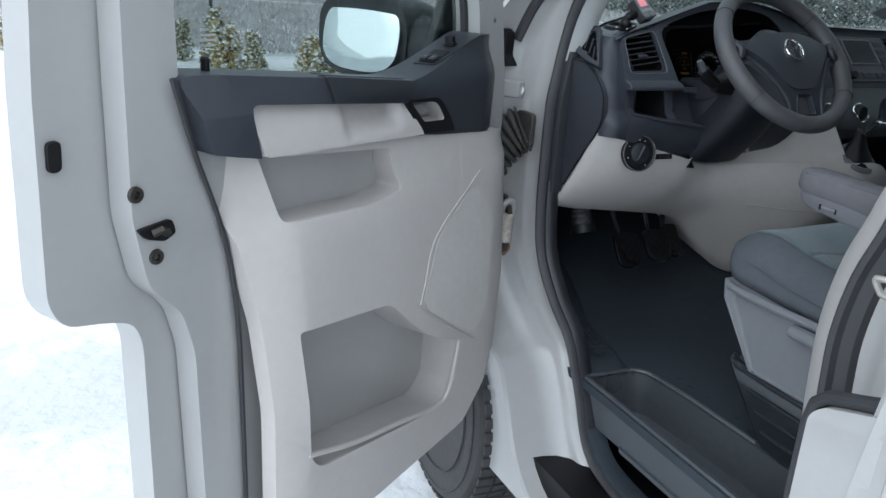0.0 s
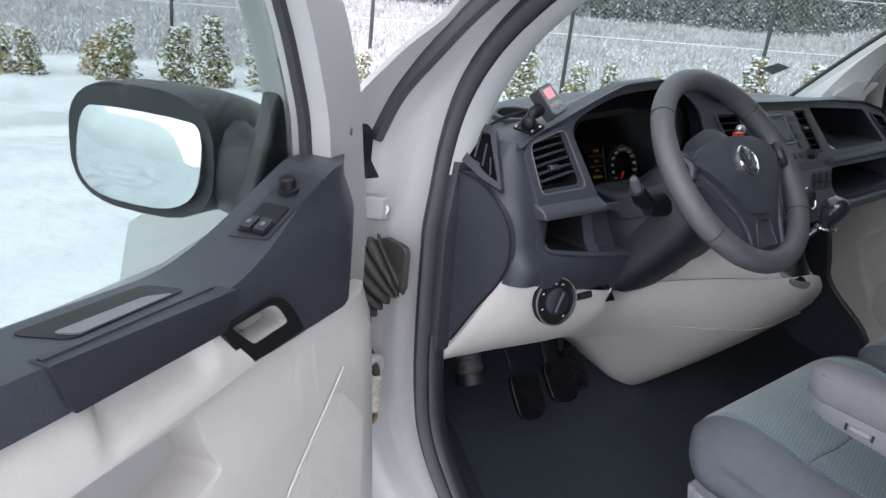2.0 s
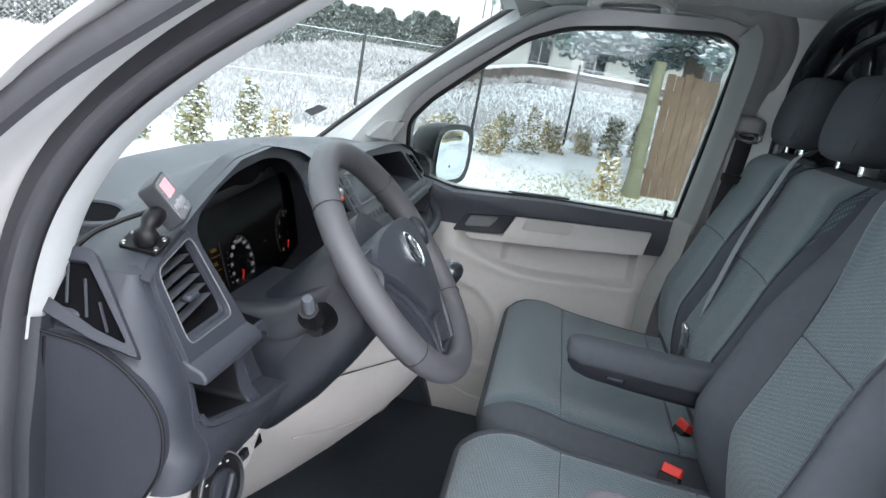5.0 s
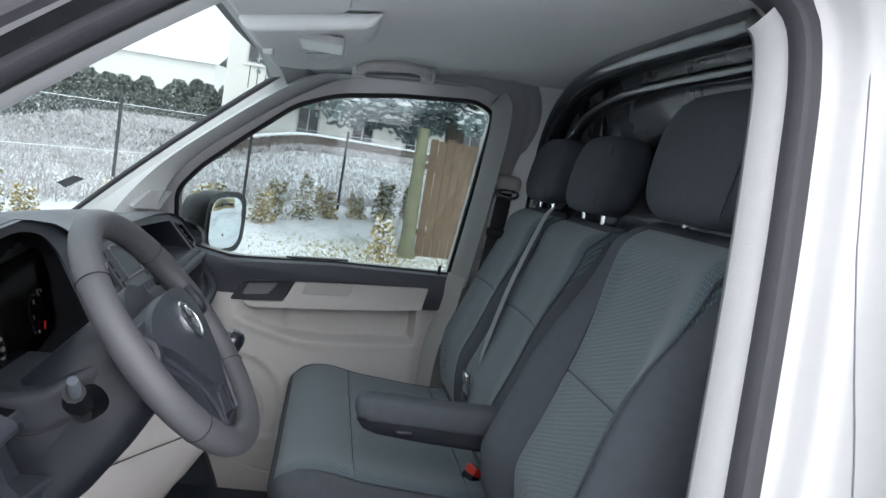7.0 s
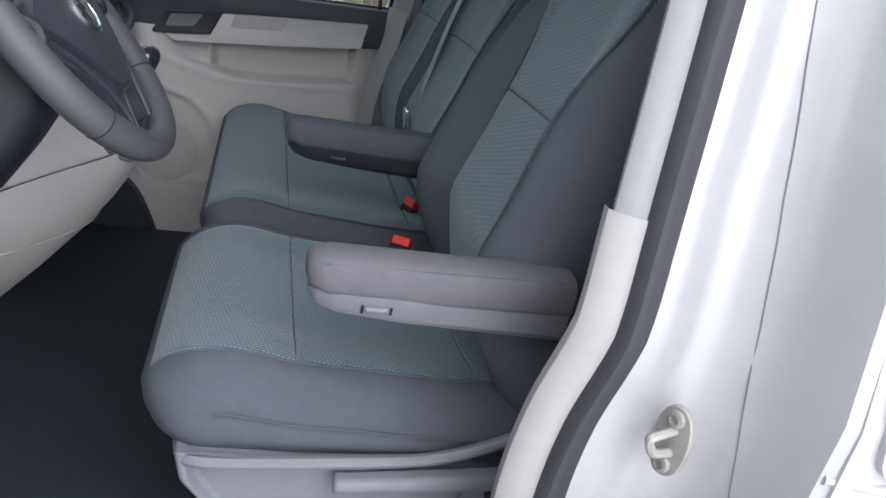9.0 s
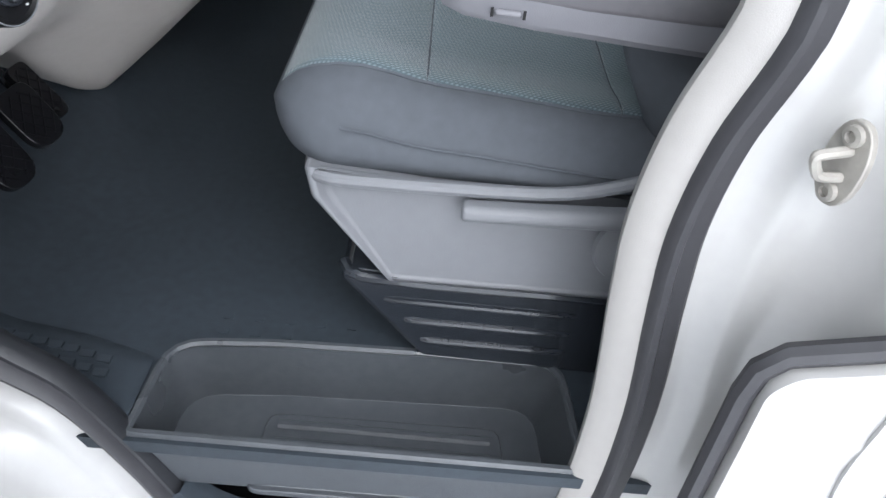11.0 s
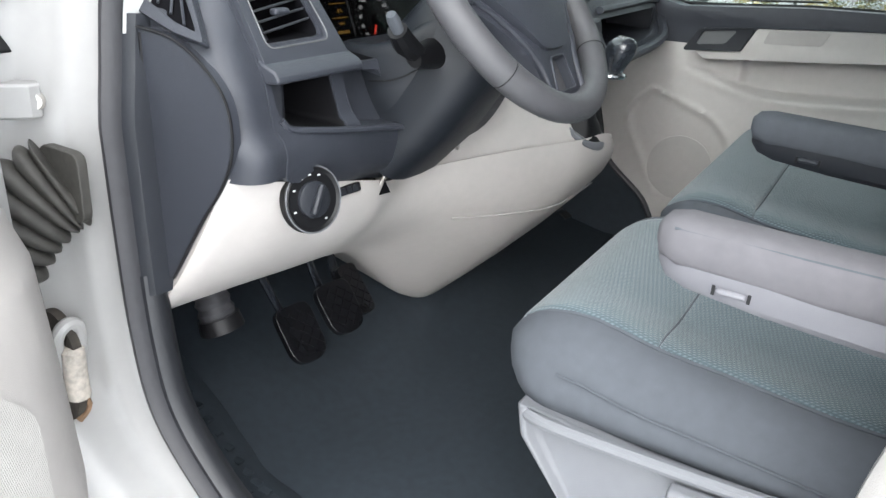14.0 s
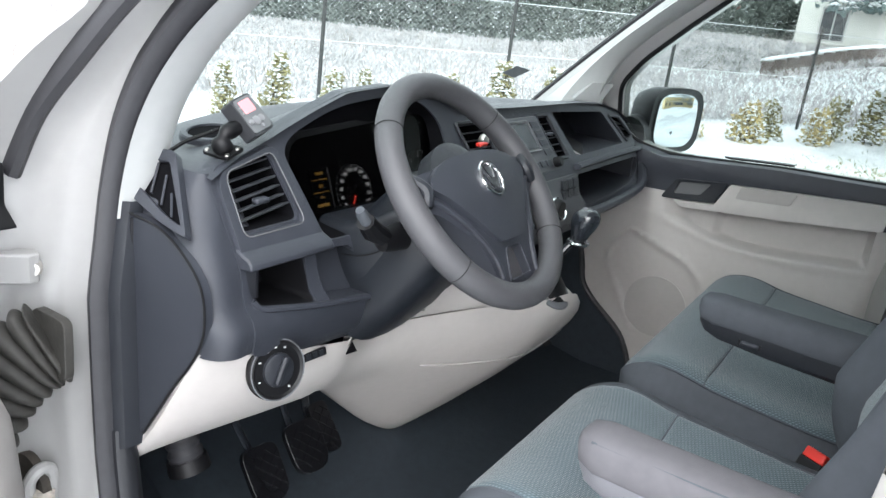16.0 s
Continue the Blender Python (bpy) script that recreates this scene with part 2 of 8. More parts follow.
def tube(pts, r, n=8, closed=False, bm=None, flat=1.0, up=None):
    """A round or flattened bar along pts; r is one radius or one for each point."""
    pts = [Vector(p) for p in pts]
    k = len(pts)
    rs = r if isinstance(r, (list, tuple)) else [r] * k
    bm = bm or bmesh.new()
    rows = []
    ref = Vector(up) if up else None
    for i, p in enumerate(pts):
        d = (pts[(i + 1) % k] - pts[i - 1]) if closed else (pts[min(i + 1, k - 1)] - pts[max(i - 1, 0)])
        d.normalize()
        if ref is None:
            ref = Vector((0, 0, 1)) if abs(d.z) < 0.9 else Vector((1, 0, 0))
        s = d.cross(ref).normalized()
        t = s.cross(d).normalized()
        if up is None:
            ref = t
        rows.append([bm.verts.new(p + s * math.cos(q) * rs[i] + t * math.sin(q) * rs[i] * flat) for q in (2 * math.pi * j / n for j in range(n))])
    for i in range(k if closed else k - 1):
        a, b = rows[i], rows[(i + 1) % k]
        for j in range(n):
            bm.faces.new((a[j], a[(j + 1) % n], b[(j + 1) % n], b[j]))
    if not closed:
        bm.faces.new(rows[0][::-1])
        bm.faces.new(rows[-1])
    return bm


def lathe(profile, m=None, n=24, bm=None):
    """A turned body: (radius, height) rows about z, then placed by m."""
    bm = bm or bmesh.new()
    rings = [[(r * math.cos(2 * math.pi * j / n), r * math.sin(2 * math.pi * j / n), h) for j in range(n)] for r, h in profile]
    vs0 = set(bm.verts)
    loft(rings, True, True, bm)
    if m:
        bmesh.ops.transform(bm, matrix=m, verts=[v for v in bm.verts if v not in vs0])
    return bm


def plate(outer, holes, fn, thick, cuts_u=(), cuts_v=()):
    """A flat outline with holes, cut by lines, laid on a surface: fn(u, v, d) gives the place, d from 0 to -thick."""
    bm = bmesh.new()
    edges = []
    for loop in (outer, *holes):
        vs = [bm.verts.new((p[0], p[1], 0)) for p in loop]
        edges += [bm.edges.new((vs[i], vs[(i + 1) % len(vs)])) for i in range(len(vs))]
    bmesh.ops.triangle_fill(bm, use_beauty=True, use_dissolve=False, edges=edges)
    for axis, cuts in (((1, 0, 0), cuts_u), ((0, 1, 0), cuts_v)):
        for c in cuts:
            bmesh.ops.bisect_plane(bm, geom=bm.verts[:] + bm.edges[:] + bm.faces[:], dist=1e-6, plane_co=(axis[0] * c, axis[1] * c, 0), plane_no=axis)
    faces = [[(v.co.x, v.co.y) for v in f.verts] for f in bm.faces]
    rim = [[(v.co.x, v.co.y) for v in e.verts] for e in bm.edges if len(e.link_faces) == 1]
    bm.free()
    out = bmesh.new()
    made = {}

    def vert(p, d):
        key = (round(p[0], 6), round(p[1], 6), d)
        if key not in made:
            made[key] = out.verts.new(fn(p[0], p[1], d))
        return made[key]
    for f in faces:
        for d in (0, -thick):
            try:
                out.faces.new([vert(p, d) for p in (f if d == 0 else f[::-1])])
            except ValueError:
                pass
    for a, b in rim:
        out.faces.new((vert(a, 0), vert(b, 0), vert(b, -thick), vert(a, -thick)))
    return out


def steps(a, b, n):
    return [a + (b - a) * i / n for i in range(1, n)]


def basin(loop, fn, depth, shrink=0.0, wall=0.004):
    """An open pocket behind an outline: side walls and a floor, with thickness."""
    bm = bmesh.new()
    c = Vector((sum(p[0] for p in loop) / len(loop), sum(p[1] for p in loop) / len(loop)))
    ins = [tuple(c + (Vector(p) - c) * (1 - shrink)) for p in loop]
    rim = [bm.verts.new(fn(p[0], p[1], -0.001)) for p in loop]
    bot = [bm.verts.new(fn(p[0], p[1], -depth)) for p in ins]
    for i in range(len(loop)):
        j = (i + 1) % len(loop)
        bm.faces.new((rim[i], rim[j], bot[j], bot[i]))
    edges = [bm.edges.get((bot[i], bot[(i + 1) % len(bot)])) for i in range(len(bot))]
    bmesh.ops.triangle_fill(bm, use_beauty=True, use_dissolve=False, edges=edges)
    return bm


def lerp(rows, x):
    """Straight-line reading of a table of (x, value)."""
    if x <= rows[0][0]:
        return rows[0][1]
    for (a, p), (b, q) in zip(rows, rows[1:]):
        if x <= b:
            return p + (q - p) * (x - a) / (b - a)
    return rows[-1][1]


def words(name, text, size, m, material, parent, align="CENTER", depth=0.0004):
    cu = bpy.data.curves.new(name, "FONT")
    cu.body, cu.size, cu.align_x, cu.align_y, cu.extrude = text, size, align, "CENTER", depth
    cu.materials.append(material)
    ob = new(name, cu)
    ob.parent = parent
    ob.matrix_basis = m
    return ob

# ---- van body ----
def xa(z):
    """Half width of the door openings at the height z."""
    return 0.79 if z < 1.2 else 0.79 - (z - 1.2) * 0.2


APERTURE = [(-1.20, 0.415), (-1.03, 0.42), (-0.93, 0.455), (-0.865, 0.575), (-0.80, 0.685), (-0.722, 0.752), (-0.657, 0.835), (-0.632, 0.938),
            (-0.622, 1.066), (-0.615, 1.22), (-0.606, 1.33), (-0.616, 1.41), (-0.652, 1.484), (-0.71, 1.55), (-0.79, 1.618), (-0.888, 1.695),
            (-0.98, 1.757), (-1.08, 1.80), (-1.22, 1.82), (-1.38, 1.825), (-1.455, 1.81), (-1.472, 1.76), (-1.470, 1.66), (-1.462, 1.53), (-1.443, 1.31),
            (-1.432, 1.2), (-1.405, 1.10), (-1.395, 1.0), (-1.402, 0.90), (-1.42, 0.73), (-1.42, 0.56), (-1.40, 0.45), (-1.33, 0.418)]


def ring_of(off, dx, side, body=False, per=5):
    """The door opening's outline, moved outwards by off and out to the side by dx."""
    base = [Vector((p[0], p[1])) for p in spline([(a, b, 0) for a, b in APERTURE], per, True)]
    k = len(base)
    out = []
    for i, p in enumerate(base):
        d = (base[(i + 2) % k] - base[i - 2]).normalized()
        nrm = Vector((d.y, -d.x))
        low = max(0, min(1, (0.85 - p.y) / 0.2)) * max(0, min(1, (p.x + 1.15) / 0.15))
        ka = 1.0
        if body and p.y > 1.25 and p.x > -1.45:
            ka = lerp([(1.25, 1.0), (1.33, 1.0), (1.41, 0.70), (1.48, 0.50), (1.6, 0.47), (1.75, 0.50), (1.83, 0.75)], p.y) * (1 if side < 0 else lerp([(1.25, 1.0), (1.41, 0.45), (1.75, 0.45), (1.83, 0.8)], p.y))
        q = p + nrm * off * (1 - 0.35 * low) * ka
        if body and p.x < -1.36 and p.y > 0.75:
            w = max(0, min(1, (off - 0.05) / 0.08)) * max(0, min(1, (p.y - 0.75) / 0.15)) * max(0, min(1, (1.78 - p.y) / 0.06))
            q = q * (1 - w) + Vector((-1.436 - 0.072 * (p.y - 1.325) - off, p.y)) * w
        out.append((side * (xa(p.y) + dx * (ka if dx > 0 else 1)), q.x, q.y))
    return out


def sweep(sections, side, bm=None, body=False):
    """A band round the door opening through (outwards, sideways) sections."""
    bm = bm or bmesh.new()
    rows = [[bm.verts.new(v) for v in ring_of(o, d, side, body)] for o, d in sections]
    for a, b in zip(rows, rows[1:]):
        for i in range(len(a)):
            j = (i + 1) % len(a)
            bm.faces.new((a[i], a[j], b[j], b[i]))
    return bm


def sq(k, j, n=28):
    """A rounded square of unit half width."""
    q = 2 * math.pi * j / n
    return math.copysign(abs(math.cos(q)) ** k, math.cos(q)), math.copysign(abs(math.sin(q)) ** k, math.sin(q))


van = thing("van", "white panel van with grey cab interior standing on snow", "van")
SEAL = [(0.013, -0.01), (0.013, 0.010), (0.016, 0.022), (0.022, 0.028), (0.030, 0.026), (0.035, 0.016), (0.040, 0.014), (0.052, 0.010), (0.058, 0.0), (0.058, -0.01)]
FLANGE = [(0.020, -0.03), (0.022, -0.006), (0.055, 0.0), (0.068, 0.002), (0.080, 0.006), (0.090, 0.016), (0.100, 0.022), (0.112, 0.0235), (0.125, 0.030), (0.148, 0.052), (0.160, 0.085), (0.166, 0.125), (0.172, 0.150), (0.185, 0.156)]
for side, nm in ((-1, "driver"), (1, "passenger")):
    part("door_frame", sweep(FLANGE, side, None, True), PAINT, van, "white painted steel door frame")
    if side < 0:
        part("door_seal", sweep(SEAL, side), RUBBER, van, "thick black rubber door seal")


def skin(side, off=0.15):
    return lambda y, z, d: (side * (xa(z) + off + d * 1.0 + 0.012 * math.sin(max(0, min(1, (z - 0.5) / 0.9)) * math.pi)), y, z)


def screen(s, t):
    """s from -1 to 1 across, t from 0 at the foot to 1 at the roof."""
    w = 0.775 - 0.095 * t
    y = -0.215 - 0.615 * t + 0.015 * math.sin(t * math.pi) - 0.115 * abs(s) ** 2.2 * (1 - 0.45 * t)
    z = 1.285 + 0.53 * t - 0.02 * abs(s) ** 2 * t
    return Vector((s * w, y, z))


ARCH = [(-0.345 + 0.355 * math.cos(a), 0.335 + 0.355 * math.sin(a)) for a in (math.pi * i / 14 for i in range(15))]
edge = [(p[1], p[2]) for p in ring_of(0.183, 0, 1, True)]
rear = [edge[i % 165] for i in range(96, 168) if edge[i % 165][1] < 1.915] + [(-1.25, 0.30), (-4.1, 0.32), (-4.1, 1.9), (-3.0, 1.93), (-1.7, 1.93), (-1.42, 1.925)]
fore = [edge[i] for i in range(6, 47)] + [(-0.30, 1.22), (0.10, 1.08), (0.42, 0.90), (0.52, 0.7), (0.50, 0.30), (0.015, 0.30), (0.01, 0.335)] + ARCH[1:-1] + [(-0.70, 0.335), (-0.705, 0.30)]
for side in (-1, 1):
    part("side_panel", plate(rear, [], skin(side), 0.004, steps(-4, -1.3, 8), steps(0.3, 1.9, 16)), PAINT, van, "white painted cargo side panel")
    part("front_wing", plate(fore, [], skin(side), 0.004, steps(-0.8, 0.5, 6), steps(0.3, 1.25, 10)), PAINT, van, "white painted front wing")
    r = ring_of(0.185, 0.156, side, True)
    rows = []
    for i in range(46, 101):
        p = Vector(r[i])
        t = max(0.0, min(1, (p.z - 1.285) / 0.53))
        lift = 1 if side < 0 else 0
        q = screen(side * 1.0, t) + Vector((0, 0.004, 0.003)) * lift
        if i > 84:
            q = Vector((side * 0.76, p.y, p.z + 0.075))
        rows.append([p, p.lerp(q, 0.25) + Vector((side * 0.003, 0.003, 0.003)) * lift, p.lerp(q, 0.6) + Vector((0, 0.003, 0.003)) * lift, q])
    bm = loft(rows, False, False)
    bmesh.ops.solidify(bm, geom=bm.faces[:], thickness=0.004)
    part("outer_pillar", bm, PAINT, van, "white outer windscreen pillar")
# lips and pressed ribs of the cargo side behind the door
for side in (-1, 1):
    for z0, z1 in ((1.155, 1.283), (0.70, 1.13), (1.31, 1.80)):
        poly = rounded([(-1.635, z0), (-2.75, z0), (-2.75, z1), (-1.625, z1)], 0.03)
        f = skin(side, 0.158)
        part("pressed_panel", plate(poly, [], lambda u, v, d: f(u, v, d), 0.012, (), steps(z0, z1, 4)), PAINT, van, bevel=0.006)
# fuel and sill corner behind the driver's door
f = lambda y, z, d: skin(-1, 0.130 + 0.22 * max(0, -1.52 - y))(y, z, d)
poly = rounded([(-1.505, 0.56), (-1.492, 0.925), (-1.508, 0.945), (-1.660, 1.014), (-1.682, 1.0), (-1.71, 0.56)], [0.01, 0.02, 0.03, 0.012, 0.012, 0.01])
part("sill_corner_panel", plate(poly, [], f, 0.02, (), steps(0.56, 1.0, 6)), PAINT, van, "white corner panel with black rubber edge", bevel=0.005)
part("rubber_edge", tube([f(y, z, -0.020) for y, z in ((-1.494, 0.56), (-1.483, 0.905), (-1.487, 0.936), (-1.506, 0.956), (-1.655, 1.023))], 0.011, 8, flat=1.1), RUBBER, van)
# door gutter rubber on the windscreen pillar
STRIP = [(-0.452, 1.32), (-0.485, 1.40), (-0.545, 1.472), (-0.612, 1.545), (-0.69, 1.612), (-0.79, 1.692), (-0.90, 1.770), (-1.02, 1.825), (-1.2, 1.86), (-1.4, 1.865)]
part("pillar_weatherstrip", tube(spline([(-(xa(z) + 0.062), y, z) for y, z in STRIP], 6), 0.0165, 8, flat=0.7), RUBBER, van, "black weatherstrip along the windscreen pillar")
part("weatherstrip_end", plate(rounded([(-0.498, 1.262), (-0.42, 1.248), (-0.425, 1.30), (-0.448, 1.345), (-0.472, 1.335), (-0.470, 1.285)], 0.006), [], lambda y, z, d: (-0.868 + d * -1, y, z), 0.022), BLACK, van, "black rubber gutter end", bevel=0.004)

# roof
rows = []
for y, z, w in ((-0.86, 1.815, 0.66), (-1.0, 1.885, 0.70), (-1.2, 1.945, 0.735), (-1.6, 1.975, 0.75), (-2.6, 1.985, 0.75), (-4.1, 1.975, 0.75)):
    row = []
    for i in range(13):
        s = i / 6 - 1
        row.append((s * (w + 0.05), y + 0.05 * s * s * (-1 if y > -1.1 else 0), z - 0.055 * abs(s) ** 4 - 0.02 * s * s))
    rows.append(row)
bm = loft(rows, False, False)
bmesh.ops.solidify(bm, geom=bm.faces[:], thickness=0.012)
part("roof", bm, PAINT, van, "white roof panel")

# windscreen
bm = loft([[screen(i / 8 - 1, j / 8) for i in range(17)] for j in range(9)], False, False)
bmesh.ops.solidify(bm, geom=bm.faces[:], thickness=0.005)
part("windscreen", bm, SCREEN, van, "clear laminated windscreen", shadow=False)
part("windscreen_gasket", tube([screen(s, t) for s, t in [(-1, j / 10) for j in range(11)] + [(i / 8 - 1, 1) for i in range(1, 17)] + [(1, 1 - j / 10) for j in range(1, 11)]], 0.008, 6), RUBBER, van)
bm = loft([[screen(i / 8 - 1, 0) + Vector((0, 0.30 * j, -0.10 * j * j + (0.0 if j == 0 else -0.02))) for i in range(17)] for j in range(4)], False, False)
bmesh.ops.solidify(bm, geom=bm.faces[:], thickness=0.01)
for v in bm.verts:
    v.co.x *= 1.0 + 0.20 * min(1, max(0, (v.co.y + 0.33) / 0.15))
part("bonnet", bm, PAINT, van, "white bonnet")
def on_cover(a, b, d):
    """The cover at the foot of the passenger's windscreen pillar: a along it, b up, d towards the cab."""
    return Vector((0.684, -0.543, 1.376)) + Vector((0.050, -0.060, 0.0)) * a + Vector((0.014, -0.027, 0.054)) * b + Vector((-0.775, -0.62, -0.125)) * (d + 0.006)
part("pillar_cover", plate(rounded([(0.0, 0.0), (0.24, 0.96), (1.0, 1.0), (1.0, 0.0)], 0.08, 3), [], on_cover, 0.022), COVERGREY, van, "grey grained cover in the windscreen pillar lining", bevel=0.002)
bm = bmesh.new()
bm.faces.new([bm.verts.new(screen(a, b) + Vector((0, -0.008, -0.004))) for a, b in ((0.63, 0.29), (0.67, 0.33), (0.77, 0.31), (0.73, 0.26))])
bmesh.ops.solidify(bm, geom=bm.faces[:], thickness=0.001)
part("windscreen_sticker", bm, mat("sticker_grey", (0.30, 0.33, 0.34), 0.5), van, "small grey sticker on the windscreen")

# cab inside: pillar trims, headliner, bulkhead
def trim_strip(sections, i0, i1, side):
    rows = []
    for o, d in sections:
        rows.append(ring_of(o, d, side)[i0:i1])
    bm = loft(rows, False, False)
    bmesh.ops.solidify(bm, geom=bm.faces[:], thickness=0.003)
    return bm
for side in (-1, 1):
    # windscreen pillar lining reaches from the opening to the glass
    r = ring_of(0.008, 0.0, side)
    rows = []
    for i in range(48, 96):
        p = Vector(r[i])
        t = max(0.02, min(1, (p.z - 1.285) / 0.53))
        q = screen(side * 0.985, t) + Vector((-side * 0.004, -0.012, -0.008))
        q2 = screen(side * 0.975, t) + Vector((0, -0.010, -0.008))
        m1 = p + Vector((-side * 0.032, -0.004, 0)) if side < 0 else p.lerp(q, 0.15) + Vector((-side * 0.028, 0, 0))
        m2 = p + Vector((-side * 0.054, 0.006, 0)) if side < 0 else p.lerp(q, 0.55) + Vector((-side * 0.045, 0, 0))
        rows.append([p + Vector((side * 0.012, 0, 0)), p + Vector((-side * 0.008, -0.002, 0)), m1, m2, q2 + Vector((0, -0.012, -0.01)), q2])
    bm = loft(rows, False, False)
    bmesh.ops.solidify(bm, geom=bm.faces[:], thickness=0.003)
    part("pillar_lining", bm, PILLARGREY, van, "light grey windscreen pillar lining")
    # B pillar linings, upper and lower piece, in greys darkened to offset direct light
    S1 = [(0.018, 0.012), (0.004, 0.010), (-0.010, 0.004), (-0.015, -0.002), (-0.012, -0.012), (0.006, -0.03), (0.03, -0.05)]
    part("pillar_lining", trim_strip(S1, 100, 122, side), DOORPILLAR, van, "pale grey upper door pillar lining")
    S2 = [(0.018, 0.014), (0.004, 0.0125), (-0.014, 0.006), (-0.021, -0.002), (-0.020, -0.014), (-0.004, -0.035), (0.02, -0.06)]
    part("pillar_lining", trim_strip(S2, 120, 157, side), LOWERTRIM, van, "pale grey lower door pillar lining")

rows = []
for y, z, w in ((-0.85, 1.80, 0.66), (-0.95, 1.822, 0.675), (-1.15, 1.86, 0.69), (-1.4, 1.895, 0.70), (-1.66, 1.91, 0.70)):
    row = []
    for i in range(15):
        s = i / 7 - 1
        row.append((s * w, y, z - 0.032 * abs(s) ** 5))
    rows.append(row)
bm = loft(rows, False, False)
bmesh.ops.solidify(bm, geom=bm.faces[:], thickness=0.006)
part("headliner", bm, LINER, van, "light grey cloth headliner")

def bulk(x, z):
    """Steel wall behind the seats, pressed with ribs and dished at its middle."""
    dish = max(0, 1 - (x / 0.72) ** 4) * max(0, min(1, (1.93 - z) / 0.30)) ** 0.8
    rib = 0.0
    for cx in (-0.42, -0.02, 0.40):
        rib += math.exp(-((x - cx) / 0.012) ** 2) * (0.6 < z < 1.78)
    rib += math.exp(-((z - 1.80) / 0.012) ** 2) * (abs(x) < 0.5)
    return -1.665 - 0.085 * dish + 0.012 * rib
BULKBLACK = mat("dark_grey_enamelled_steel", (0.060, 0.065, 0.072), 0.26, var=0.12, coat=0.5)
bm = loft([[(x, bulk(x, z), z) for x in [i * 0.02 - 0.78 for i in range(79)]] for z in [0.55 + 0.03 * j for j in range(47)]], False, False)
bmesh.ops.solidify(bm, geom=bm.faces[:], thickness=0.01)
part("bulkhead", bm, BULKBLACK, van, "dark painted pressed steel bulkhead behind the seats")
for pts in (((0.46, 1.60), (0.455, 1.78), (0.44, 1.85), (0.40, 1.885), (0.30, 1.90)), ((0.22, 1.885), (0.0, 1.895), (-0.20, 1.90), (-0.40, 1.905)), ((0.60, 1.55), (0.595, 1.80), (0.56, 1.87), (0.50, 1.90)), ((-0.44, 1.2), (-0.445, 1.6), (-0.44, 1.82), (-0.40, 1.87))):
    part("pressed_rib", tube(spline([(x, bulk(x, z) + 0.006, z) for x, z in pts], 6), 0.007, 8, flat=0.7), GLOSSBLACK, van)
for off, r in ((0.0, 0.034), (0.075, 0.016)):
    part("bulkhead_hoop", tube(spline([(x - off * 0.9, -1.632 - off * 0.3, z - off * 0.75) for x, z in ((0.700, 1.40), (0.690, 1.62), (0.655, 1.74), (0.560, 1.825), (0.40, 1.870), (0.10, 1.888), (-0.55, 1.885))], 6), r, 12, flat=0.8), GLOSSBLACK, van, "glossy black hoop round the bulkhead")
part("corner_lining", box(0.715, 0.80, -1.70, -1.505, 0.55, 1.94), LINER, van, "pale grey lining beside the bulkhead", bevel=0.012)
part("cargo_end", box(-0.9, 0.9, -4.12, -4.1, 0.4, 1.93), PAINT, van)

# cab floor with the entry step let into it
STEPHOLE = rounded([(-0.788, -0.845), (-0.63, -0.855), (-0.615, -1.0), (-0.60, -1.405), (-0.788, -1.42)], [0.01, 0.05, 0.02, 0.05, 0.01])
def floor_z(x, y, d):
    z = 0.60
    if y > -0.62:
        z += (y + 0.62) * 0.55
    z += 0.06 * max(0, min(1, (x + 0.16) / 0.10)) * max(0, min(1, (-x + 0.34) / 0.10)) * max(0, min(1, (-0.75 - y) * -4))
    return (x, y, z + d)
part("cab_floor", plate([(-0.80, -1.66), (0.79, -1.66), (0.79, -0.10), (-0.70, -0.10), (-0.80, -0.62)], [STEPHOLE], floor_z, 0.02, steps(-0.79, 0.79, 14), steps(-1.66, -0.1, 16)), MATFLOOR, van, "charcoal rubber cab floor")
part("entry_step", basin(STEPHOLE, floor_z, 0.104, 0.07), STEPPLASTIC, van, "black moulded plastic entry step", bevel=0.012, segs=3)
# raised rim round the step, tread pad with ribs
part("step_rim", tube([(p[0], p[1], 0.601) for p in STEPHOLE], 0.006, 6, True), STEPPLASTIC, van)
part("tread_pad", plate(rounded([(-0.79, -0.985), (-0.660, -0.995), (-0.655, -1.33), (-0.79, -1.34)], 0.02), [], lambda u, v, d: (u, v, 0.503 + d), 0.01), STEPPLASTIC, van, bevel=0.003)
for i in range(4):
    x = -0.775 + 0.032 * i
    part("tread_rib", tube([(x, -1.01, 0.504), (x, -1.315, 0.504)], 0.008, 6, flat=0.6), STEPPLASTIC, van)
# studs in the floor along the step and the door side
stud = bmesh.new()
rng = random.Random(3)
for gx, gy in [(-0.735 + 0.022 * i, -0.86 + 0.034 * j) for i in range(3) for j in range(9)] + [(-0.60 + 0.03 * i, -0.92 - 0.045 * j) for i in range(2) for j in range(7)]:
    if gy > -0.84 or gx > -0.61:
        z = floor_z(gx, gy, 0)[2]
        box(gx - 0.005, gx + 0.005, gy - 0.007, gy + 0.007, z, z + 0.0015, stud)
LEDGE = spline([(-0.668, -0.842, 0.602), (-0.640, -0.74, 0.602), (-0.612, -0.62, 0.602), (-0.596, -0.50, 0.668), (-0.585, -0.38, 0.734)], 5)
rows = []
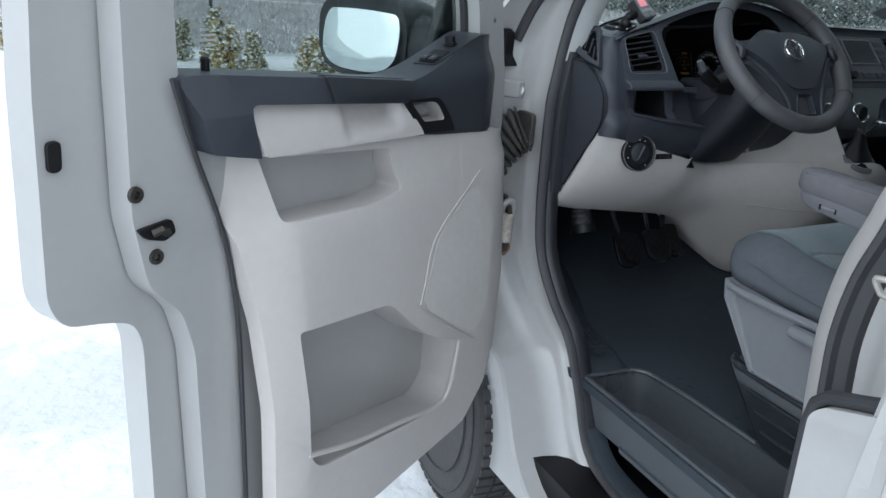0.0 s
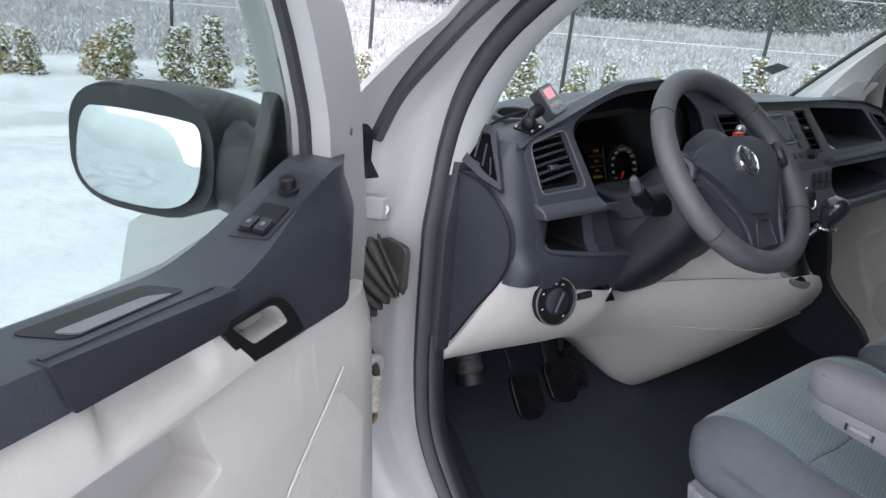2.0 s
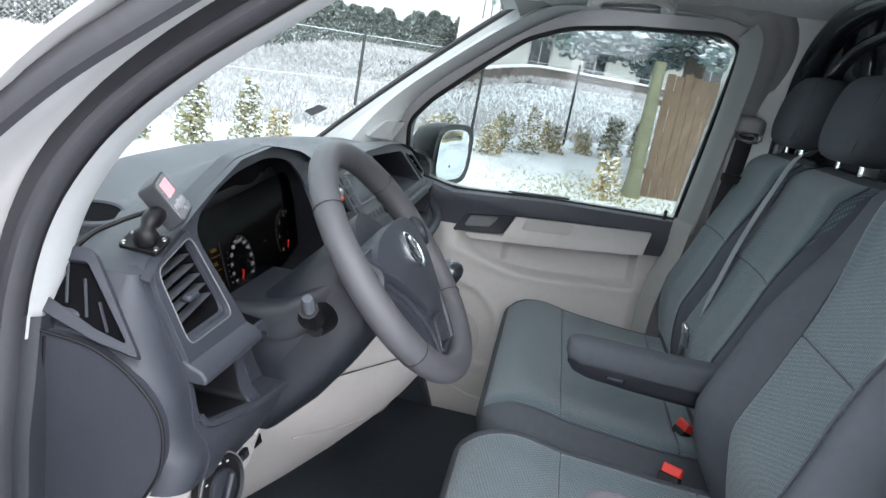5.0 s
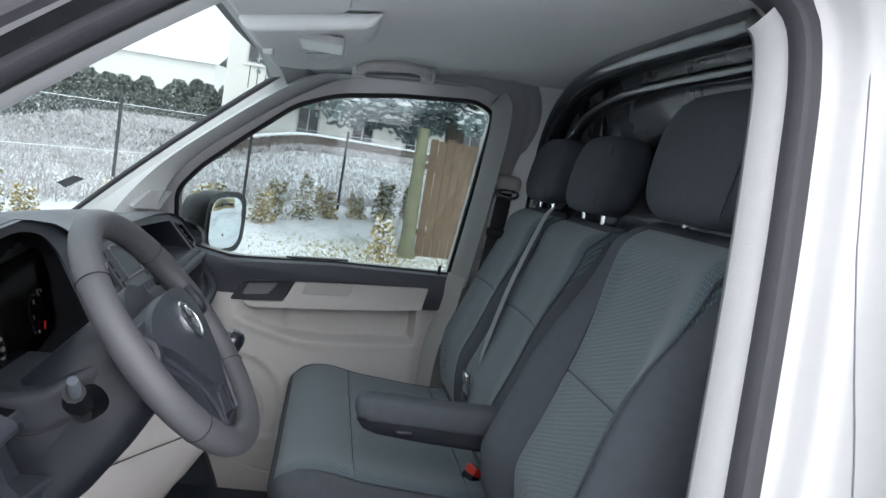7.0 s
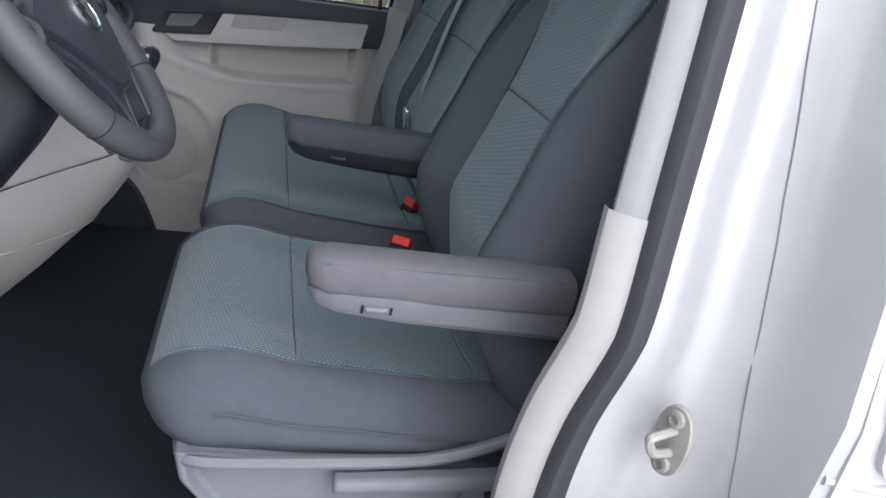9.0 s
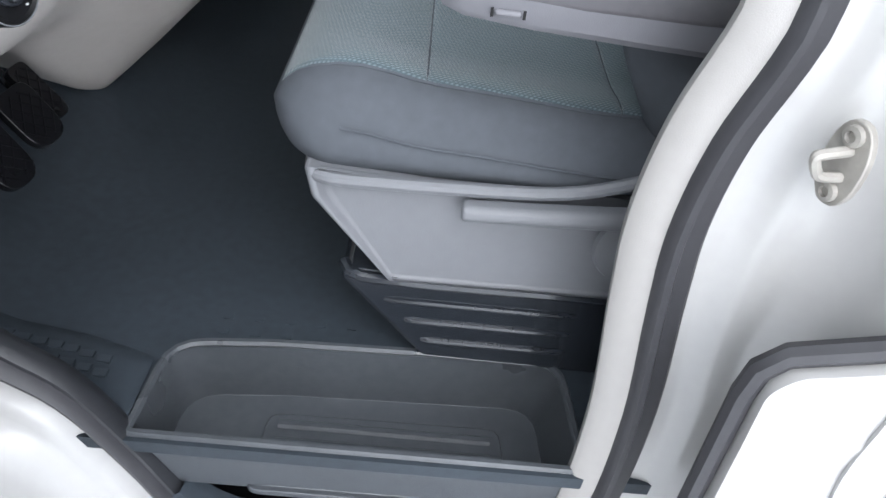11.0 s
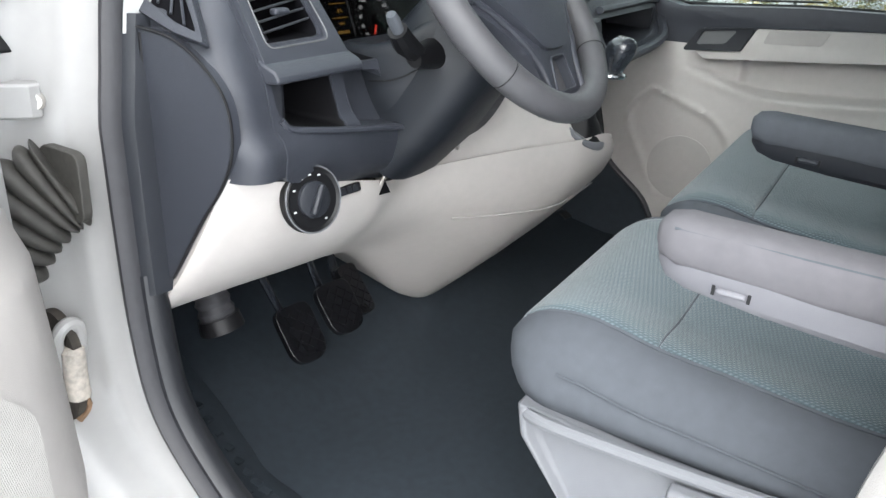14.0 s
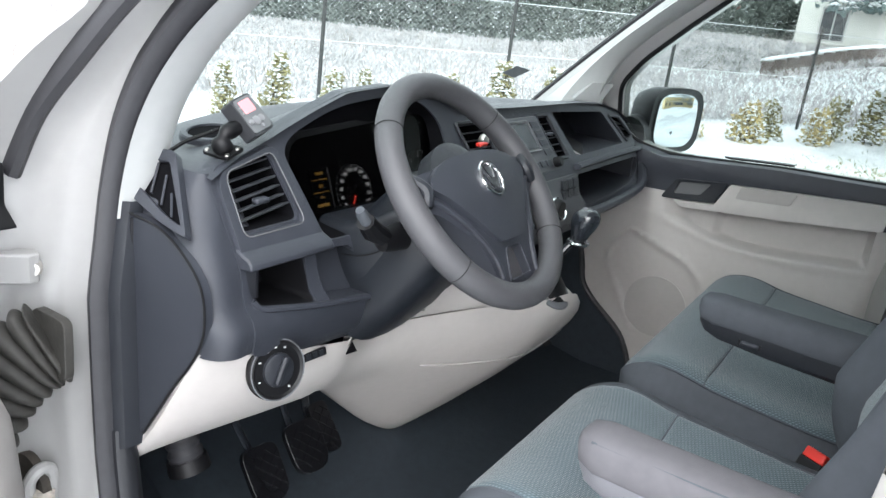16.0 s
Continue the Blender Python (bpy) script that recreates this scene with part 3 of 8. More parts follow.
for p in LEDGE:
    k = max(0.0, min(1.0, (p.y + 0.845) / 0.06))
    rows.append([(p.x + 0.012, p.y, p.z - 0.004), (p.x - 0.004, p.y, p.z + 0.010 * k), (p.x - 0.020, p.y, p.z + 0.015 * k), (p.x - 0.085, p.y, p.z + 0.026 * k), (p.x - 0.130, p.y, p.z + 0.060 * k)])
    for i in range(2):
        c = Vector((p.x - 0.038 - 0.028 * i, p.y - 0.006 * i, p.z + 0.0185 + 0.0048 * i))
        if k > 0.9:
            box(c.x - 0.006, c.x + 0.006, c.y - 0.009, c.y + 0.009, c.z - 0.002, c.z + 0.0022, stud)
part("floor_ledge", loft(rows, False, False), MATFLOOR, van, "raised studded ledge along the door side of the floor", angle=30)
part("floor_studs", stud, MATFLOOR, van)["kind"] = "stuff"
def edge_strip(sections, idx):
    rows = [[ring_of(o, d, -1)[i % 165] for i in idx] for o, d in sections]
    bm = loft(rows, False, False)
    bmesh.ops.solidify(bm, geom=bm.faces[:], thickness=0.003)
    return bm
part("footwell_edge", edge_strip([(0.018, 0.012), (0.008, 0.010), (0.002, 0.0), (0.001, -0.010), (0.004, -0.017), (0.012, -0.026)], range(8, 39)), SEALBLACK, van, "black footwell side lining")
part("end_trim", edge_strip([(0.018, 0.010), (0.008, 0.008), (0.0, 0.002), (-0.003, -0.010), (-0.003, -0.030)], range(37, 50)), DASH2, van, "slate trim between the door seal and the dashboard")
part("sill_cover", edge_strip([(0.018, 0.012), (-0.004, 0.010), (-0.010, -0.004), (-0.010, -0.03)], range(153, 178)), MATFLOOR, van, "black entry sill cover")
part("footwell_wall", loft([[(x, -0.12, 0.60), (x, -0.22, 0.82), (x, -0.42, 1.0), (x, -0.50, 1.15)] for x in (-0.79, -0.3, 0.2, 0.79)], False, False), MATFLOOR, van)
# front wheel and its housing
def wheel(at, steer):
    w = part("front_wheel", lathe([(0.20, -0.09), (0.225, -0.10), (0.29, -0.108), (0.325, -0.10), (0.343, -0.075), (0.343, 0.075), (0.325, 0.10), (0.29, 0.108), (0.225, 0.10), (0.20, 0.09)], None, 64), TYRE, van, "black winter tyre")
    w.matrix_basis = pose(*at, 0, 90, 0) if not steer else pose(*at, 0, 0, steer) @ pose(0, 0, 0, 0, 90, 0)
    rim = part("rim", lathe([(0.02, -0.06), (0.09, -0.062), (0.15, -0.05), (0.19, -0.085), (0.215, -0.095), (0.215, 0.09), (0.02, 0.09)], None, 40), STEEL, w, "grey steel rim")
    blocks = bmesh.new()
    for k in range(60):
        a = 2 * math.pi * k / 60
        for lane, hw in ((-0.073, 0.020), (-0.026, 0.019), (0.026, 0.019), (0.073, 0.020)):
            t = a + (0.02 if lane > 0 else -0.01) * 1.5
            box(0.342, 0.350, -0.0125, 0.0125, lane - hw, lane + hw, blocks, pose(0, 0, 0, 0, 0, math.degrees(t)))
    part("tread", blocks, TYRE, w)
    ringb = bmesh.new()
    for rr in (0.245, 0.30):
        tube([(rr * math.cos(2 * math.pi * j / 48), rr * math.sin(2 * math.pi * j / 48), -0.107) for j in range(48)], 0.003, 5, True, ringb)
    part("sidewall_ring", ringb, TYRE, w)
    return w
wheel((-0.83, -0.38, 0.345), -6)
wheel((0.83, -0.38, 0.345), -6)
part("wheel_housing", loft([[(x, -0.38 + 0.36 * math.cos(a), 0.345 + 0.36 * math.sin(a)) for a in (math.pi * i / 12 for i in range(13))] for x in (-0.93, -0.805)], False, False), BLACK, van)
KICK = [(p.x, p.y) for p in spline([(-0.60, 1.02, 0), (-0.632, 0.91, 0), (-0.646, 0.85, 0), (-0.69, 0.80, 0), (-0.784, 0.727, 0), (-0.826, 0.649, 0), (-0.86, 0.56, 0)], 4)]
part("kick_panel", loft([[(0.775 - 0.02 * k, y, z) for y, z in [(-0.10, 0.56), (-0.10, 1.17), (-0.57, 1.17)] + KICK] for k in (0, 1)]), MATFLOOR, van, "dark footwell side lining", bevel=0.006)
part("kick_seal", tube([(0.756, y, z) for y, z in KICK], 0.009, 8), RUBBER, van)
part("sill_trim", plate([(y, z) for y, z in KICK if z < 0.74] + [(-1.42, 0.56), (-1.42, 0.655), (-1.05, 0.655), (-0.95, 0.665), (-0.86, 0.70)], [], lambda y, z, d: (0.768 - d * -1, y, z), 0.012), BEIGE, van, "pale grey sill trim", bevel=0.005)
part("under_sill", box(-0.93, 0.93, -4.1, -0.79, 0.28, 0.33), BLACK, van)
part("under_floor", box(-0.90, 0.90, -4.1, 0.4, 0.33, 0.40), BLACK, van)
part("front_end", box(-0.85, 0.85, 0.45, 0.52, 0.3, 1.0), PAINT, van)
# hinges, check strap, bellows and striker on the driver's side
GRIME = mat("brown_black_grime", (0.045, 0.038, 0.031), 0.75, var=0.55, scale=45, bump=0.4, bscale=120)
STRIKER = mat("dull_painted_steel", (0.30, 0.285, 0.26), 0.45, 0.25, var=0.25, scale=40)
DARKSTEEL = mat("dirty_dark_steel", (0.055, 0.050, 0.045), 0.5, 0.7, var=0.45, scale=50)
def bolt(at, r, h, m, parent, rot=(0, -90, 0), label=""):
    return part("bolt", lathe([(r, 0), (r, h * 0.6), (r * 0.7, h), (r * 0.35, h), (r * 0.3, h * 0.5)], pose(*at, *rot), 12), m, parent, label)
up = part("upper_hinge", loft([[(-0.808, -0.465, z), (-0.822, -0.50, z), (-0.836, -0.50, z), (-0.885, -0.46, z), (-0.90, -0.47, z), (-0.895, -0.445, z), (-0.84, -0.47, z), (-0.82, -0.455, z)] for z in (1.186, 1.226)]), PAINT, van, "white painted door hinge", bevel=0.003)
bolt((-0.826, -0.488, 1.205), 0.013, 0.012, STEEL, up, (90, 0, -30))
lo = part("lower_hinge", loft([[(-0.808, -0.475, z), (-0.83, -0.505, z), (-0.84, -0.505, z), (-0.885, -0.465, z), (-0.90, -0.475, z), (-0.895, -0.445, z), (-0.84, -0.475, z), (-0.82, -0.46, z)] for z in (0.80, 0.90)]), STEEL, van, "worn door hinge with rust stains", bevel=0.004)
bolt((-0.835, -0.515, 0.83), 0.013, 0.014, STEEL, lo, (90, 0, -30))
part("hinge_cavity", plate(rounded([(-0.440, 0.930), (-0.505, 0.948), (-0.536, 0.915), (-0.541, 0.843), (-0.522, 0.792), (-0.477, 0.772), (-0.440, 0.800)], 0.018), [], lambda y, z, d: (-0.850 + d * -1, y, z), 0.012, steps(-0.54, -0.44, 3), ()), GRIME, lo, "grimy dark hinge recess", bevel=0.003)
part("hinge_pin", lathe([(0.010, 0.0), (0.0145, 0.003), (0.0145, 0.072), (0.010, 0.076)], pose(-0.846, -0.528, 0.828), 16), DIRTYPAINT, lo, "grimy white hinge pin sleeve with rust")
part("hinge_arm", loft([[(x, y, z) for y, z in ((-0.505, 0.815), (-0.430, 0.790), (-0.415, 0.850), (-0.430, 0.905), (-0.505, 0.900))] for x in (-0.925, -0.836)]), DARKSTEEL, lo, "dirty steel hinge arm", bevel=0.006)
for by, bz, br in ((-0.468, 0.842, 0.016), (-0.452, 0.800, 0.013)):
    part("bolt", lathe([(br, 0), (br, 0.010), (br * 0.72, 0.014), (br * 0.5, 0.014), (br * 0.45, 0.006)], pose(-0.884 - (by + 0.468) * 1.5, -0.504, bz, 90, 0, 0), 14), STEEL, lo)
part("spring", tube([(-0.866 + 0.008 * math.cos(q), -0.475 + 0.006 * q / 3.0 * 0.5, 0.772 + 0.010 * math.sin(q) + 0.0012 * q) for q in (0.5 * i for i in range(38))], 0.0035, 6), RUST, lo)
part("rust_run", tube(spline([(-0.852, -0.500, 0.83), (-0.850, -0.505, 0.79), (-0.846, -0.492, 0.765), (-0.85, -0.475, 0.76)], 5), [0.009 - 0.0003 * i for i in range(16)], 7, flat=0.5), RUST, lo)
part("spring_hook", tube(spline([(-0.855, -0.515, 0.87), (-0.86, -0.520, 0.915), (-0.848, -0.525, 0.935), (-0.832, -0.525, 0.925), (-0.832, -0.52, 0.87)], 6), 0.0085, 9), PAINT, lo)
part("rust_stain", tube(spline([(-0.842, -0.517, 0.835), (-0.832, -0.525, 0.81), (-0.845, -0.52, 0.79)], 5), 0.005, 6), RUST, lo)
rings = []
path = spline([(-0.835, -0.540, 1.122), (-0.858, -0.525, 1.105), (-0.888, -0.505, 1.065), (-0.915, -0.492, 1.005), (-0.945, -0.482, 0.925)], 30)
for i, p in enumerate(path):
    fat = 0.0235 + 0.0105 * abs(math.sin(math.pi * i / 12)) ** 0.55
    d = (path[min(i + 1, len(path) - 1)] - path[max(i - 1, 0)]).normalized()
    s = d.cross(Vector((0, 0, 1))).normalized()
    t = s.cross(d)
    rings.append([p + s * math.copysign(abs(math.cos(a)) ** 0.6, math.cos(a)) * fat * 0.8 + t * math.copysign(abs(math.sin(a)) ** 0.6, math.sin(a)) * fat * 1.7 for a in (2 * math.pi * j / 24 for j in range(24))])
bel = part("cable_bellows", loft(rings), BELLOWS, van, "black ribbed rubber cable bellows")
part("bellows_flange", plate(rounded([(-0.577, 1.078), (-0.508, 1.078), (-0.508, 1.162), (-0.577, 1.162)], 0.015), [], lambda u, v, d: (-0.828 + d, u, v), 0.012), BELLOWS, bel, bevel=0.003)
SO = Vector((-0.838, -1.522, 1.108))
SNRM = Vector((-0.42, 0.907, 0)).normalized()
SSD = Vector((-0.907, -0.42, 0)).normalized()
def on_striker(a, b, d):
    return SO + SSD * a + Vector((0, 0, b)) + SNRM * d
st = part("door_striker", plate([(0.021 * sq(0.9, j, 24)[0], 0.039 * sq(0.9, j, 24)[1]) for j in range(24)], [], lambda a, b, d: on_striker(a, b, d + 0.010), 0.008), STRIKER, van, "steel door striker plate with loop", bevel=0.002)
part("loop", tube(spline([on_striker(0.002, 0.013, 0.006), on_striker(0, 0.013, 0.033), on_striker(-0.002, 0.010, 0.042), on_striker(-0.002, -0.004, 0.034), on_striker(0.0, -0.009, 0.028), on_striker(0.004, -0.011, 0.006)], 5), 0.0048, 8), STRIKER, st)
for z in (-0.026, 0.026):
    part("bolt", lathe([(0.0095, 0), (0.009, 0.005), (0.005, 0.006), (0.0045, 0.002)], Matrix.Translation(on_striker(0, z, 0.010)) @ SNRM.to_track_quat("Z", "Y").to_matrix().to_4x4(), 14), STRIKER, st)

# creases and panel edges behind the driver's door
def frame_line(rows, lift=0.0):
    """Points on the painted door frame at (height, outwards) rows behind the door."""
    out = []
    for z, off in rows:
        ring = ring_of(off, lerp(FLANGE, off) + lift, -1, True)[100:158]
        out.append(min(((Vector(a).lerp(Vector(b), (z - a[2]) / (b[2] - a[2])) if (a[2] - z) * (b[2] - z) <= 0 and a[2] != b[2] else Vector((0, 9, 0))) for a, b in zip(ring, ring[1:])), key=lambda v: v.y))
    out = [p for p in out if p.y < 0]
    if out[0].z > out[-1].z:
        return [out[0] + (out[0] - out[1]).normalized() * 0.22] + out
    return out + [out[-1] + (out[-1] - out[-2]).normalized() * 0.22]
GAP = [(z, lerp([(0.95, 0.170), (1.03, 0.162), (1.11, 0.155), (1.19, 0.147), (1.35, 0.137), (1.43, 0.130), (1.51, 0.121), (1.59, 0.112), (1.75, 0.100)], z)) for z in [0.95 + 0.04 * k for k in range(20)]]
part("joint_line", tube(frame_line(GAP), 0.0009, 6), SEATBASE, van)
EDGE = frame_line([(1.72, 0.135), (1.6, 0.145), (1.51, 0.153), (1.43, 0.160), (1.35, 0.1635), (1.305, 0.1645), (1.285, 0.1675), (1.25, 0.1675), (1.205, 0.169), (1.147, 0.175)])
part("panel_edge", tube([EDGE[-1], EDGE[-1] + Vector((-0.008, -0.05, -0.004)), EDGE[-1] + Vector((-0.010, -0.3, -0.004))], 0.005, 8), PAINT, van)

# ---- doors ----
SWING, PIVOT = radians(58), Vector((-0.88, -0.50, 0))
AFT = Vector((-math.sin(SWING), -math.cos(SWING), 0))
INW = Vector((math.cos(SWING), -math.sin(SWING), 0))


def D(u, n, z):
    """A place on the open driver's door: u back from the hinge, n inwards, z up."""
    return PIVOT + AFT * u + INW * n + Vector((0, 0, z))




driver_door = thing("driver_door", "open white van door with pale grey and slate trim", "van door")
SHELL = [(0.30, 0.44), (0.97, 0.43), (1.02, 0.46), (1.035, 0.60), (1.037, 0.95), (1.05, 0.985), (1.09, 1.0), (1.15, 1.015), (1.168, 1.05), (1.165, 1.15), (1.157, 1.30), (1.145, 1.41), (1.13, 1.6), (1.11, 1.75), (1.05, 1.87), (0.9, 1.90), (0.7, 1.895),
         (0.52, 1.86), (0.38, 1.79), (0.24, 1.67), (0.13, 1.545), (0.075, 1.43), (0.06, 1.33), (0.05, 1.25), (0.045, 1.0), (0.06, 0.9), (0.12, 0.75), (0.22, 0.6), (0.26, 0.5)]
WIN = rounded([(0.99, 1.295), (0.985, 1.55), (0.985, 1.77), (0.94, 1.81), (0.75, 1.82), (0.58, 1.795), (0.45, 1.735), (0.33, 1.64), (0.255, 1.50), (0.215, 1.40), (0.205, 1.30), (0.30, 1.27), (0.45, 1.255), (0.60, 1.262), (0.80, 1.28)], [0.01, 0.03, 0.03, 0.03, 0.03, 0.03, 0.03, 0.03, 0.03, 0.03, 0.02, 0, 0, 0, 0], 3)
sh = part("door_skin", plate(rounded(SHELL, 0.02, 3), [WIN], lambda u, z, d: D(u, 0.0 + d - 0.05 * max(0, z - 1.2), z), 0.05, steps(0, 1.2, 4), steps(0.43, 1.9, 6)), PAINT, driver_door, "white painted outer door skin", bevel=0.012, segs=3)
INNER = [(0.32, 0.47), (0.93, 0.47), (0.965, 0.50), (0.975, 0.62), (0.985, 0.93), (1.005, 1.0), (1.055, 1.05), (1.075, 1.15), (1.07, 1.30), (1.062, 1.45), (1.05, 1.75), (1.0, 1.845), (0.88, 1.865), (0.7, 1.86),
         (0.53, 1.83), (0.40, 1.76), (0.26, 1.64), (0.165, 1.53), (0.115, 1.43), (0.10, 1.33), (0.085, 1.25), (0.075, 1.0), (0.09, 0.9), (0.15, 0.75), (0.25, 0.6)]
part("inner_shell", plate(rounded(INNER, 0.02, 3), [WIN], lambda u, z, d: D(u, 0.045 + (d if d < 0 else 0) - 0.05 * max(0, z - 1.2), z), 0.042, steps(0, 1.2, 4), steps(0.43, 1.9, 6)), PAINT, driver_door, "white pressed inner door shell", bevel=0.034, segs=5)
part("trim_gap_bead", tube(spline([D(u, 0.052, z) for u, z in ((1.010, 1.32), (0.978, 1.22), (0.934, 1.10), (0.910, 0.97), (0.902, 0.8), (0.895, 0.5))], 6), 0.004, 6), RUBBER, driver_door)


def trim_n(u, z):
    """How far the trim stands in from the hinge plane."""
    n = lerp([(0.44, 0.115), (0.60, 0.128), (0.80, 0.132), (0.95, 0.120), (1.08, 0.108), (1.12, 0.092), (1.20, 0.080), (1.4, 0.075)], z)
    n -= 0.055 * max(0, min(1, (u - 0.83) / 0.12)) ** 1.3
    n -= 0.06 * max(0, min(1, (0.20 - u) / 0.14)) ** 1.3
    return n


def on_trim(off=0.0):
    return lambda u, z, d: D(u, trim_n(u, z) + off + d, z)


GRIP = rounded([(0.878, 1.203), (0.578, 1.172), (0.572, 1.135), (0.556, 1.098), (0.635, 1.088), (0.855, 1.104)], [0.006, 0.004, 0.02, 0.012, 0.04, 0.01], 4)
POCKET = rounded([(0.845, 0.93), (0.604, 0.897), (0.556, 0.848), (0.467, 0.776), (0.347, 0.725), (0.350, 0.61), (0.40, 0.58), (0.80, 0.66), (0.825, 0.69)], [0.01, 0.03, 0.05, 0.06, 0.012, 0.05, 0.05, 0.03, 0.03], 5)
CARD = [(0.970, 1.222), (0.89, 1.206), (0.70, 1.195), (0.484, 1.180), (0.351, 1.167), (0.108, 1.140), (0.085, 1.05), (0.065, 0.92), (0.075, 0.82), (0.12, 0.68), (0.20, 0.55), (0.27, 0.475), (0.85, 0.475), (0.883, 0.52), (0.890, 0.79), (0.900, 0.95), (0.922, 1.08)]
part("trim_card", plate(rounded(CARD, 0.02, 4), [GRIP, POCKET], on_trim(), 0.03, steps(0.05, 1.0, 22), steps(0.47, 1.23, 16)), BEIGE, driver_door, "pale grey moulded door card", bevel=0.006, segs=3)
# pocket walls in the darker copy, which adds shade to the recesses
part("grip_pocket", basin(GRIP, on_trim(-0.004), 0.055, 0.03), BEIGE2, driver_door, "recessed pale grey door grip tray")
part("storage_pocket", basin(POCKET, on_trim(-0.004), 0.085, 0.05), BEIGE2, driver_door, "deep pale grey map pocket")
part("pocket_lip", tube(spline([on_trim(-0.003)(u, z, 0) for u, z in ((0.83, 0.70), (0.70, 0.655), (0.55, 0.62), (0.42, 0.588), (0.365, 0.61), (0.345, 0.72))], 6), 0.005, 8), BEIGE, driver_door)
SPK = rounded([(0.303, 1.062), (0.445, 0.985), (0.50, 0.87), (0.49, 0.845), (0.30, 0.715), (0.245, 0.75), (0.225, 0.98)], 0.025, 4)
part("speaker_grille", plate(SPK, [], on_trim(0.002), 0.006, steps(0.2, 0.5, 8), steps(0.7, 1.07, 8)), fabric("perforated_grey_plastic", (0.47, 0.45, 0.42), (0.40, 0.385, 0.36), 160, 0.6), driver_door, "perforated pale grey speaker grille")
part("speaker_ridge", tube(spline([on_trim(0.003)(u, z, 0) for u, z in ((0.285, 1.085), (0.33, 1.062), (0.46, 0.985), (0.50, 0.90), (0.515, 0.865))], 6), 0.0017, 8), BEIGE, driver_door)
part("speaker_ridge", tube(spline([on_trim(0.002)(u, z, 0) for u, z in ((0.515, 0.855), (0.40, 0.775), (0.28, 0.70))], 6), 0.0013, 8), BEIGE, driver_door)
BAND = rounded([(0.912, 1.280), (0.545, 1.246), (0.485, 1.184), (0.70, 1.197), (0.888, 1.207)], 0.008, 3)
part("band", plate(BAND, [], lambda u, z, d: D(u, 0.072 + d + 0.022 * math.sin(max(0, min(1, (1.275 - z) / 0.08)) * math.pi / 2) - 0.017 * max(0, min(1, (0.715 - u) / 0.02)) * max(0, min(1, (u - 0.555) / 0.02)) * max(0, min(1, (z - 1.205) / 0.02)), z), 0.02, steps(0.48, 0.91, 40), steps(1.18, 1.28, 10)), BEIGE, driver_door, "pale grey armrest band", bevel=0.004)
HO = rounded([(0.552, 1.252), (0.440, 1.248), (0.402, 1.216), (0.372, 1.176), (0.500, 1.187)], [0.003, 0.02, 0.02, 0.008, 0.008], 4)
HI = rounded([(0.532, 1.246), (0.446, 1.240), (0.412, 1.202), (0.487, 1.207)], [0.006, 0.02, 0.010, 0.008], 4)
TOP = [(1.005, 1.322), (0.95, 1.322), (0.75, 1.304), (0.52, 1.280), (0.437, 1.295), (0.30, 1.338), (0.262, 1.350), (0.130, 1.342), (0.108, 1.30), (0.105, 1.145), (0.25, 1.156), (0.351, 1.167), (0.43, 1.175), (0.485, 1.183), (0.545, 1.246), (0.742, 1.266), (0.912, 1.282), (0.892, 1.206), (0.970, 1.222), (0.982, 1.27)]
def top_n(u, z):
    return 0.088 - 0.055 * max(0, min(1, (0.24 - u) / 0.12)) ** 1.2 - 0.03 * max(0, min(1, (u - 0.93) / 0.10)) ** 1.2 - 0.020 * max(0, min(1, (z - 1.27) / 0.05))
part("upper_trim", plate(rounded(TOP, [0.03, 0.01, 0.01, 0.05, 0.05, 0.01, 0.02, 0.02, 0.01, 0.01, 0, 0, 0, 0.004, 0.01, 0, 0.02, 0.003, 0.003, 0.02], 4), [HI], lambda u, z, d: D(u, (top_n(u, z) if d == 0 else -0.002), z), 0.085, steps(0.13, 1.03, 20), steps(1.14, 1.35, 8)), DASH, driver_door, "slate grained plastic upper door trim", bevel=0.010, segs=3)
part("pull_strip", plate(rounded([(0.748, 1.306), (0.515, 1.282), (0.545, 1.248), (0.742, 1.267)], 0.004), [], lambda u, z, d: D(u, top_n(u, z) + 0.006 + d, z), 0.02, steps(0.5, 0.75, 6), steps(1.25, 1.31, 4)), DASH2, driver_door, "smooth dark pull strip", bevel=0.005)
# flat black plate for the slot's shadow, with a paler floor plate on it
part("sill_slot_shade", plate(rounded([(0.72, 0.012), (0.56, 0.012), (0.545, 0.05), (0.70, 0.055)], 0.012), [], lambda u, n, d: D(u, n, 1.302 - (0.75 - u) * 0.104 + 0.003 + d), 0.004), BLACK, driver_door)
part("slot_floor", plate(rounded([(0.70, 0.036), (0.59, 0.036), (0.565, 0.050), (0.69, 0.053)], 0.006), [], lambda u, n, d: D(u, n, 1.302 - (0.75 - u) * 0.104 + 0.0045 + d), 0.004), SEATBASE, driver_door)
part("pull_lip", tube(spline([D(u, 0.068 - 0.0 * u, 1.3045 - (0.75 - u) * 0.104) for u in (0.745, 0.70, 0.64, 0.58, 0.53)], 4), 0.004, 6), DASH2, driver_door)
part("handle_bezel", plate(HO, [HI], lambda u, z, d: D(u, 0.092 + d, z), 0.02), BLACK, driver_door, "black inside door handle surround", bevel=0.004)
# cup takes the darker copy too, deepening its shade
part("handle_cup", basin(HI, lambda u, z, d: D(u, 0.0915 + d, z), 0.034, 0.05), BEIGE2, driver_door, "pale grey inside handle cup")
